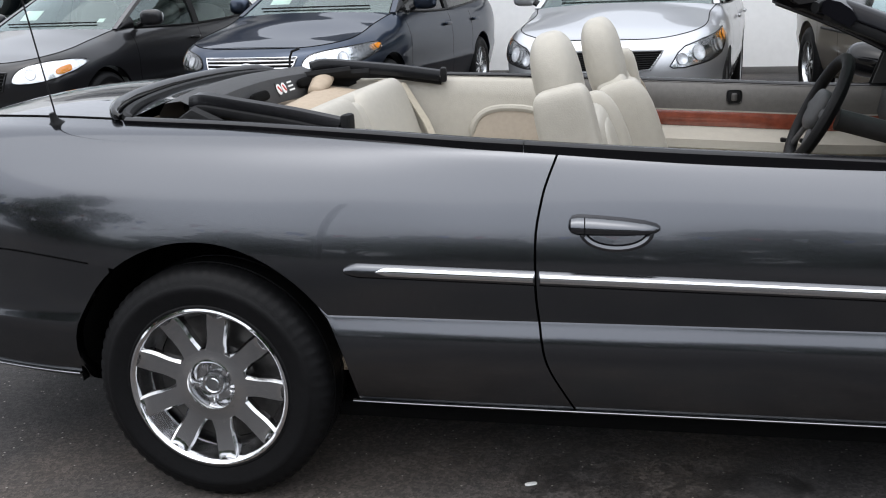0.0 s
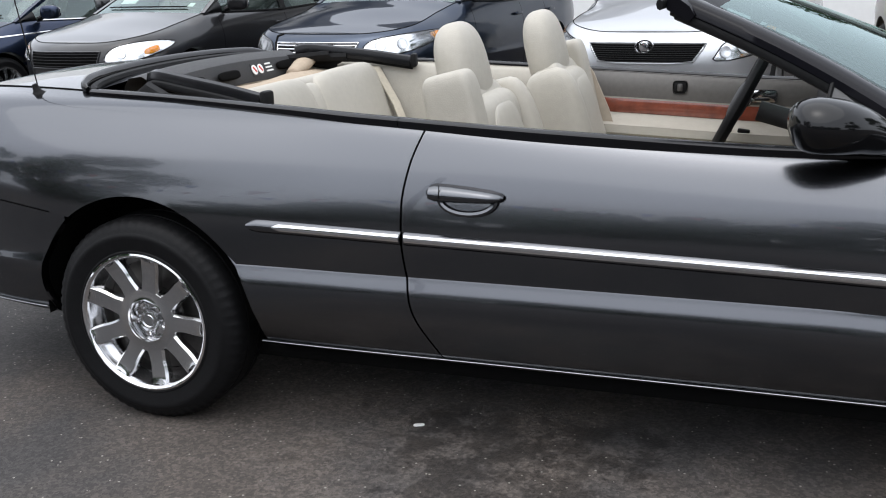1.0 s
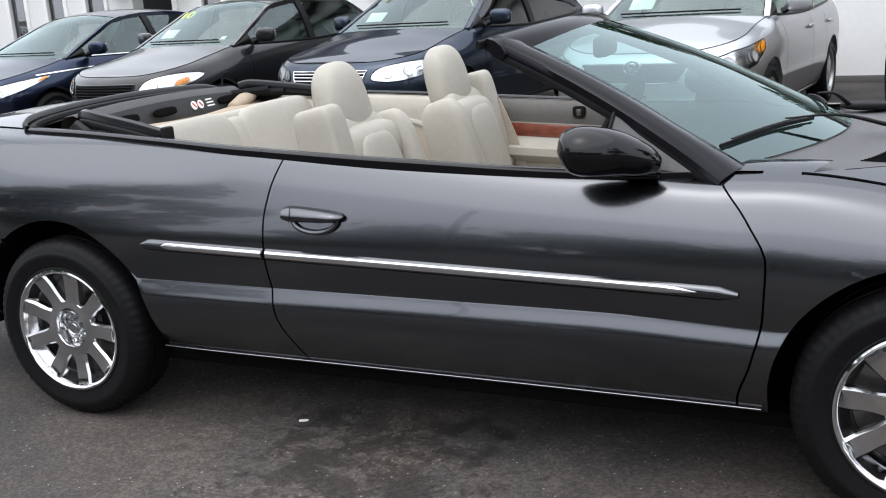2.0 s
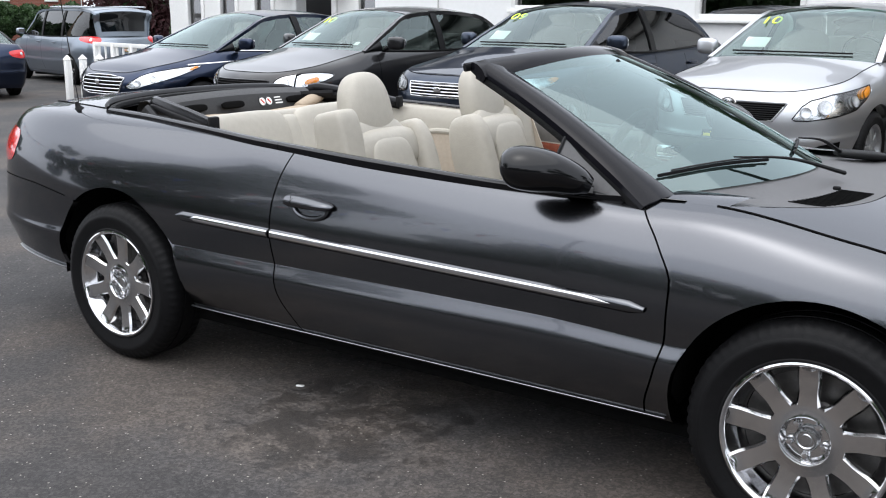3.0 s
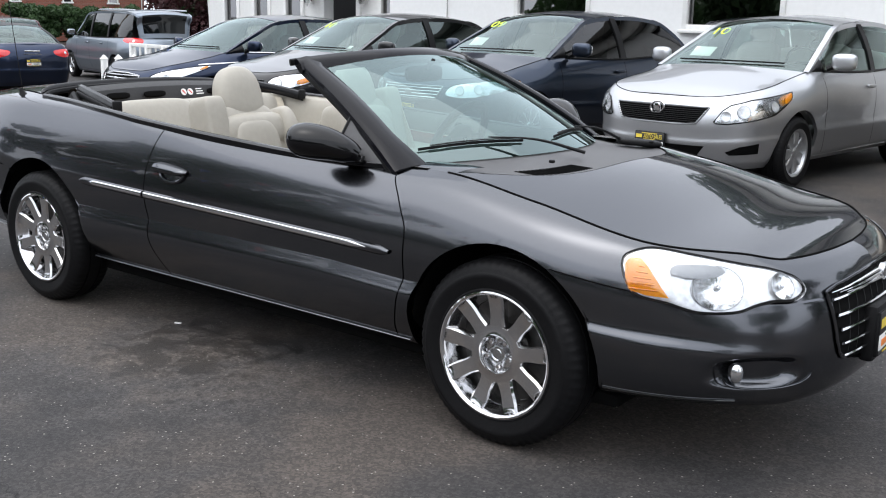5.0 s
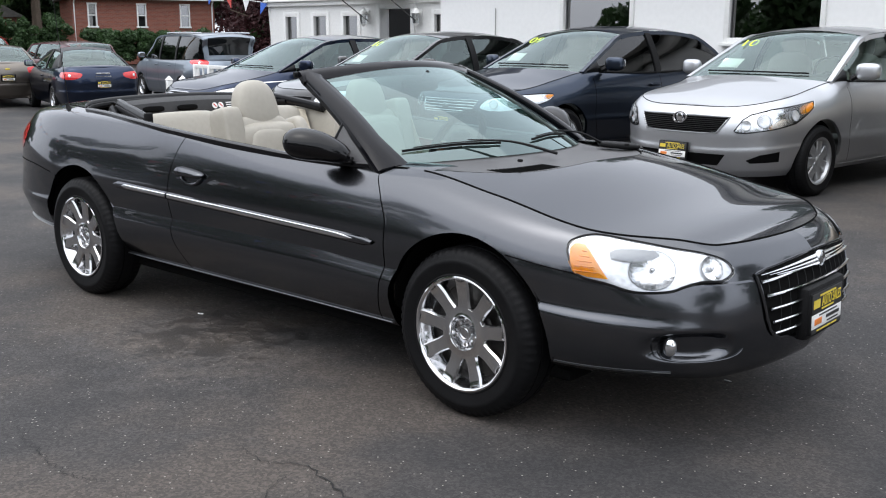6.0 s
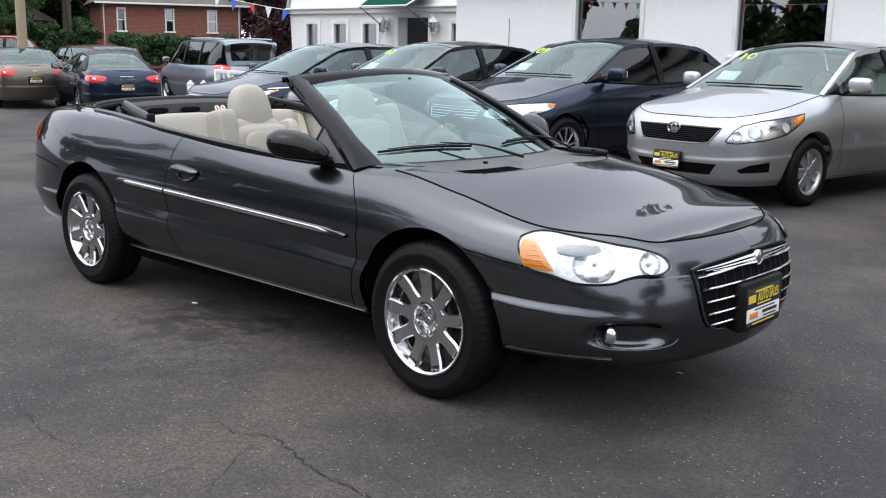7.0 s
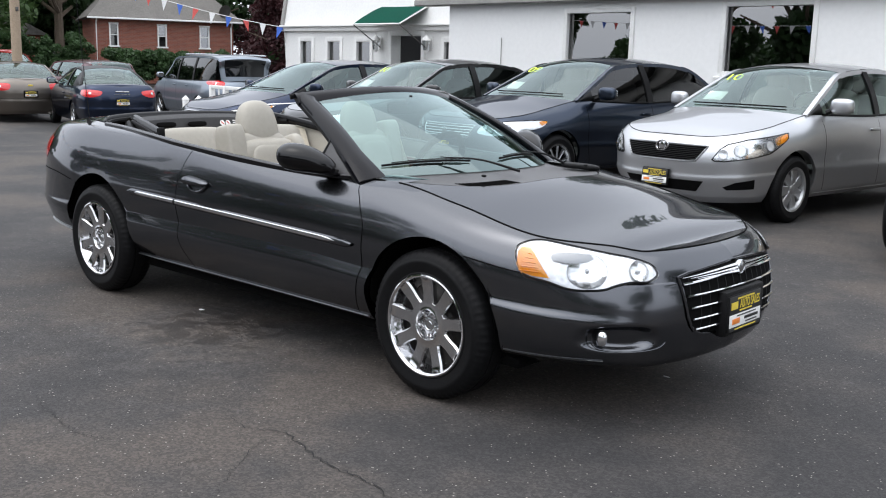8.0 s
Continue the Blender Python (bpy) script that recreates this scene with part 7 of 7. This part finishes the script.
part("downspout", sweep([(HX + .12, -.45, 3.66), (HX + .12, -.07, 3.4), (HX + .12, -.07, 0)], oval(.04, .035, 8)), WHITE, house)
part("downspout", sweep([(hl_ - .15, -.45, 3.7), (hl_ - .15, -.08, 3.4), (hl_ - .15, -.08, 0)], oval(.05, .04, 8)), WHITE, house)
part("wall_unit", box(.7, .35, .4, (3.1, -.15, 1.55), .02), WHITE, house, "window air conditioner")
dish = lathe([(.0001, .05), (.2, .03), (.4, -.05)], 20)
o = part("satellite_dish", dish, STEEL, house)
o.matrix_basis = Matrix.Translation((hl_ - .6, -.4, 4.35)) @ pose(0, 0, 0, 20, 0, 20)
part("dish_mast", sweep([(hl_ - .6, -.2, 3.8), (hl_ - .6, -.35, 4.3)], oval(.02, .02, 6)), STEEL, house)

for nm, lab, m_, wall_m, w, d, h in (("shed", "small red brick outbuilding with a low gable", pose(-62, 24, -.2, 0, 0, 80), BRICK, 5, 5, 2.7), ("cream_house", "small cream sided house far off", pose(-58, 16.8, -.2, 0, 0, 80), SIDING, 6, 6, 2.9)):
    hs2 = thing(nm, lab, "house", m_)
    part("wall", box(w, d, h, (w / 2, d / 2, h / 2)), wall_m, hs2, smooth=False)
    g = bmesh.new()
    gv = [g.verts.new(v) for v in ((-.3, -.3, h), (w + .3, -.3, h), (w + .3, d + .3, h), (-.3, d + .3, h), (w / 2, -.3, h + 1.5), (w / 2, d + .3, h + 1.5))]
    for q in ((0, 4, 5, 3), (1, 2, 5, 4), (0, 1, 4), (2, 3, 5)):
        g.faces.new([gv[i] for i in q])
    part("roof", g, SHINGLE, hs2, smooth=False)

pole = thing("utility_pole", "tall weathered wooden utility pole", "pole", pose(-24.6, 10.1, ground_z(-24, 10)))
part("shaft", sweep([(0, 0, 0), (.03, 0, 4.5), (.05, .02, 9.5)], oval(.15, .15, 12), up=(1, 0, 0), scales=[1, .92, .8]), POLEWOOD, pole)
part("cable_clip", box(.08, .08, .12, (.15, 0, 3.0), .01), STEEL, pole)


# ---- plants ----
def leaves(name, centres, n, size, material, seed, parent=None, squash=.8):
    """Many small leaf clusters scattered about clump centres (x, y, z, radius)."""
    rnd = np.random.RandomState(seed)
    w = np.array([c[3] ** 2 for c in centres])
    pick = rnd.choice(len(centres), n, p=w / w.sum())
    c = np.array(centres)[pick]
    v = rnd.normal(size=(n, 3))
    v /= np.linalg.norm(v, axis=1)[:, None]
    rad = c[:, 3] * rnd.uniform(.45, 1.08, n) ** .6
    p = c[:, :3] + v * rad[:, None] * np.array([1, 1, squash])
    a = rnd.normal(size=(n, 3))
    a /= np.linalg.norm(a, axis=1)[:, None]
    b = np.cross(a, v + rnd.normal(size=(n, 3)) * .5)
    b /= np.linalg.norm(b, axis=1)[:, None] + 1e-9
    s = size * rnd.uniform(.5, 1.3, n)[:, None]
    verts = np.stack([p - a * s, p + b * s * .55, p + a * s, p - b * s * .55], 1).reshape(-1, 3)
    faces = np.arange(n * 4).reshape(-1, 4)
    me = bpy.data.meshes.new(name)
    me.from_pydata(verts.tolist(), [], faces.tolist())
    me.materials.append(material)
    ob = new(name, me)
    if parent is not None:
        ob.parent = parent
    return ob


def tree(name, label, x, y, h, crown, n, material, seed, leaf=.16, bare=.35):
    rnd = random.Random(seed)
    t = thing(name, label, "tree", pose(x, y, ground_z(x, y) - .02))
    r0 = h * .022 + .05
    trunk = sweep(catmull([(0, 0, 0), (rnd.uniform(-.2, .2), rnd.uniform(-.2, .2), h * .3), (rnd.uniform(-.4, .4), rnd.uniform(-.4, .4), h * .62)], 8), oval(r0, r0, 9), up=(1, 0, 0), scales=[1.25, 1, .9, .82, .75, .68, .6, .5])
    centres = []
    for k in range(9):
        a = rnd.uniform(0, 2 * math.pi)
        z0 = h * rnd.uniform(bare * .8, .6)
        rr = crown * rnd.uniform(.45, .9)
        tip = Vector((rr * math.cos(a), rr * math.sin(a), min(h * .95, z0 + h * rnd.uniform(.1, .35))))
        trunk = sweep([(0, 0, z0), tip * .5 + Vector((0, 0, z0 * .5)), tip], oval(r0 * .4, r0 * .4, 6), up=(.3, .2, 1), bm=trunk, scales=[1, .7, .3])
    for k in range(34):
        a, q = rnd.uniform(0, 2 * math.pi), rnd.uniform(0, 1) ** .5
        z = rnd.uniform(bare, .96)
        env = math.sin(math.pi * min(max((z - bare) / (1.06 - bare), .08), 1)) ** .6
        centres.append((crown * q * env * math.cos(a), crown * q * env * math.sin(a), h * z, crown * rnd.uniform(.16, .34)))
    part("trunk", trunk, BARK, t)
    leaves("crown", centres, n, leaf, material, seed, t)
    return t


tree("shade_tree", "tall leafy green tree behind the brick house", -60, 29.5, 14, 5.5, 7000, LEAF, 3, .22)
tree("shade_tree", "tall leafy green tree beside the brick house", -52, 20.5, 13, 4.5, 6500, LEAF, 4, .20, .22)
tree("shade_tree", "tall leafy green tree beside the brick house", -56, 15.5, 12, 4.5, 6500, LEAF, 5, .20, .22)
tree("shade_tree", "dense dark green tree far behind", -70, 24, 13, 6, 7000, LEAFDARK, 6, .25, .1)
tree("shade_tree", "dense dark green tree far behind", -66, 14, 12, 6, 7000, LEAFDARK, 7, .25, .1)
tree("shade_tree", "dense dark green tree far behind", -64, 40, 15, 7, 7000, LEAFDARK, 8, .25, .1)
tree("red_maple", "dark red leafed maple beside the brick house", -43.5, 36.5, 7.5, 4.0, 18000, LEAFRED, 9, .15, .05)
tree("red_maple", "dark red leafed maple behind the entry wing", -40, 41, 8.5, 4.0, 18000, LEAFRED, 10, .15, .05)
for i, (x, y, h, c) in enumerate(((-75, 30, 13, 6), (-72, 20, 12, 6), (-68, 35, 14, 6), (-74, 12, 12, 6), (-70, 5, 11, 6), (-62, 9, 9, 5))):
    tree("shade_tree", "dense dark green tree far behind", x, y, h, c, 9000, LEAFDARK, 90 + i, .36, 0)
for i, (x, y, h, c) in enumerate(((-60, 46, 11, 5), (-54, 50, 11, 5), (-64, 34, 12, 5))):
    tree("shade_tree", "dense dark green tree far behind", x, y, h, c, 9000, LEAFDARK, 130 + i, .32, 0)
# trees behind the shop roof and across the street
for i, (x, y, h, c) in enumerate(((-14, 30, 12, 5), (-3, 33, 11.5, 5), (8, 31, 10, 5), (20, 27, 11, 5), (17, 7, 9, 3.6), (21, -6, 10, 4.2))):
    tree("lot_tree", "tall leafy green tree at the edge of the lot", x, y, h, c, 9000, LEAFDARK, 20 + i, .24, .12)
for i, (x, y, h) in enumerate(((-15, -15, 11), (-22, -17, 12), (-28, -12, 12))):
    tree("street_tree", "tall leafy green tree by the street", x, y, h, 4.2, 9000, LEAFDARK, 110 + i, .26, .15)
for i in range(15):
    tree("street_tree", "leafy green tree across the street", -34 + 5 * i, -31 - 3 * (i % 2), (3.4 if i < 4 else 6.5 + 1.2 * (i % 3)), 4.5, 7000, LEAFDARK, 40 + i, .27, .04)


def hedge(name, label, p0, p1, h, w, n, seed):
    rnd = random.Random(seed)
    L = math.dist(p0, p1)
    cs = []
    for k in range(int(L * 16)):
        t = rnd.random()
        cs.append((p0[0] + (p1[0] - p0[0]) * t + rnd.uniform(-w, w) * .4, p0[1] + (p1[1] - p0[1]) * t + rnd.uniform(-w, w) * .4, rnd.uniform(.15, h * .85), rnd.uniform(.25, .42)))
    t = leaves(name, cs, n, .10, HEDGELEAF, seed)
    return tagged(t, label, "hedge", kind="stuff")


hedge("hedge", "clipped green hedge in front of the brick house", (-45.2, 25.0), (-42.3, 31.5), 1.75, 1.6, 42000, 60)
hedge("hedge", "green shrubs beside the brick house", (-49, 19.5), (-47.2, 24.5), 2.6, 1.6, 16000, 61)
hedge("hedge", "green shrub beside the entry wing", (-19.2, 16.6), (-17.6, 16.9), 1.5, 1.2, 7000, 62)


# ---- pennants ----
def pennants(a, b, sag, n, seed):
    a, b = Vector(a), Vector(b)
    st = thing("pennant_string", "string of red, white and blue plastic pennants", "bunting")
    path = [a.lerp(b, k / 40) + Vector((0, 0, -sag * 4 * (k / 40) * (1 - k / 40))) for k in range(41)]
    part("cord", sweep(path, oval(.008, .008, 5)), WHITECARD, st)
    rnd = random.Random(seed)
    for k in range(n):
        t = (k + .5) / n
        p = a.lerp(b, t) + Vector((0, 0, -sag * 4 * t * (1 - t)))
        d = (b - a).normalized()
        tw = rnd.uniform(-.12, .12)
        f = bmesh.new()
        vs = [f.verts.new(v) for v in (p - d * .105, p + d * .105, p + Vector((tw, tw * .5, -.29)))]
        vb = [f.verts.new(v.co + Vector((.003, .003, 0))) for v in vs]
        f.faces.new(vs); f.faces.new(vb[::-1])
        for i in range(3):
            f.faces.new((vs[i], vs[(i + 1) % 3], vb[(i + 1) % 3], vb[i]))
        part("pennant", f, (FLAGRED, FLAGWHITE, FLAGBLUE)[k % 3], st, smooth=False)


pennants((-24.5, 10.1, 4.6), (-14.9, 12.7, 2.15), .30, 18, 70)
pennants((-24.5, 10.1, 5.0), (-3, -11, 3.3), .4, 36, 71)
pennants((-3, -11, 3.3), (14, -12, 3.3), .3, 30, 72)
pennants((-24, -9, 3.4), (-3, -11, 3.3), .35, 36, 73)
gp = thing("street_lamp_pole", "plain grey steel pole at the street side of the lot", "pole", pose(-3, -11, 0))
part("shaft", sweep([(0, 0, 0), (0, 0, 6)], oval(.07, .07, 10), up=(1, 0, 0)), STEEL, gp)

# ---- small marks on the ground ----
crack([(2.29, -1.56), (2.47, -1.59), (2.58, -1.52), (2.8, -1.57), (2.98, -1.6), (3.12, -1.6), (3.28, -1.63), (3.5, -1.7)], .0042, 1)
crack([(2.61, -1.85), (2.58, -1.94), (2.6, -2.04)], .002, 2)
crack([(2.61, -1.53), (2.63, -1.68), (2.8, -1.93), (2.89, -2.04)], .0018, 3)
crack([(3.40, 2.16), (3.5, 2.2), (3.68, 2.2)], .004, 4)
crack([(1.55, -2.0), (2.02, -2.07), (2.22, -2.02)], .0025, 5)
lt = part("paper_scrap", blob((.034, .014, .006), (.81, -.668, .004), .5, .6, rot=(0, 0, 25)), WHITECARD)
tagged(lt, "small crumpled white paper scrap on the asphalt", "litter")
lt = part("paper_scrap", blob((.035, .006, .004), (3.27, .19, .003), .8, .8), WHITECARD)
tagged(lt, "thin white paper strip on the asphalt", "litter")
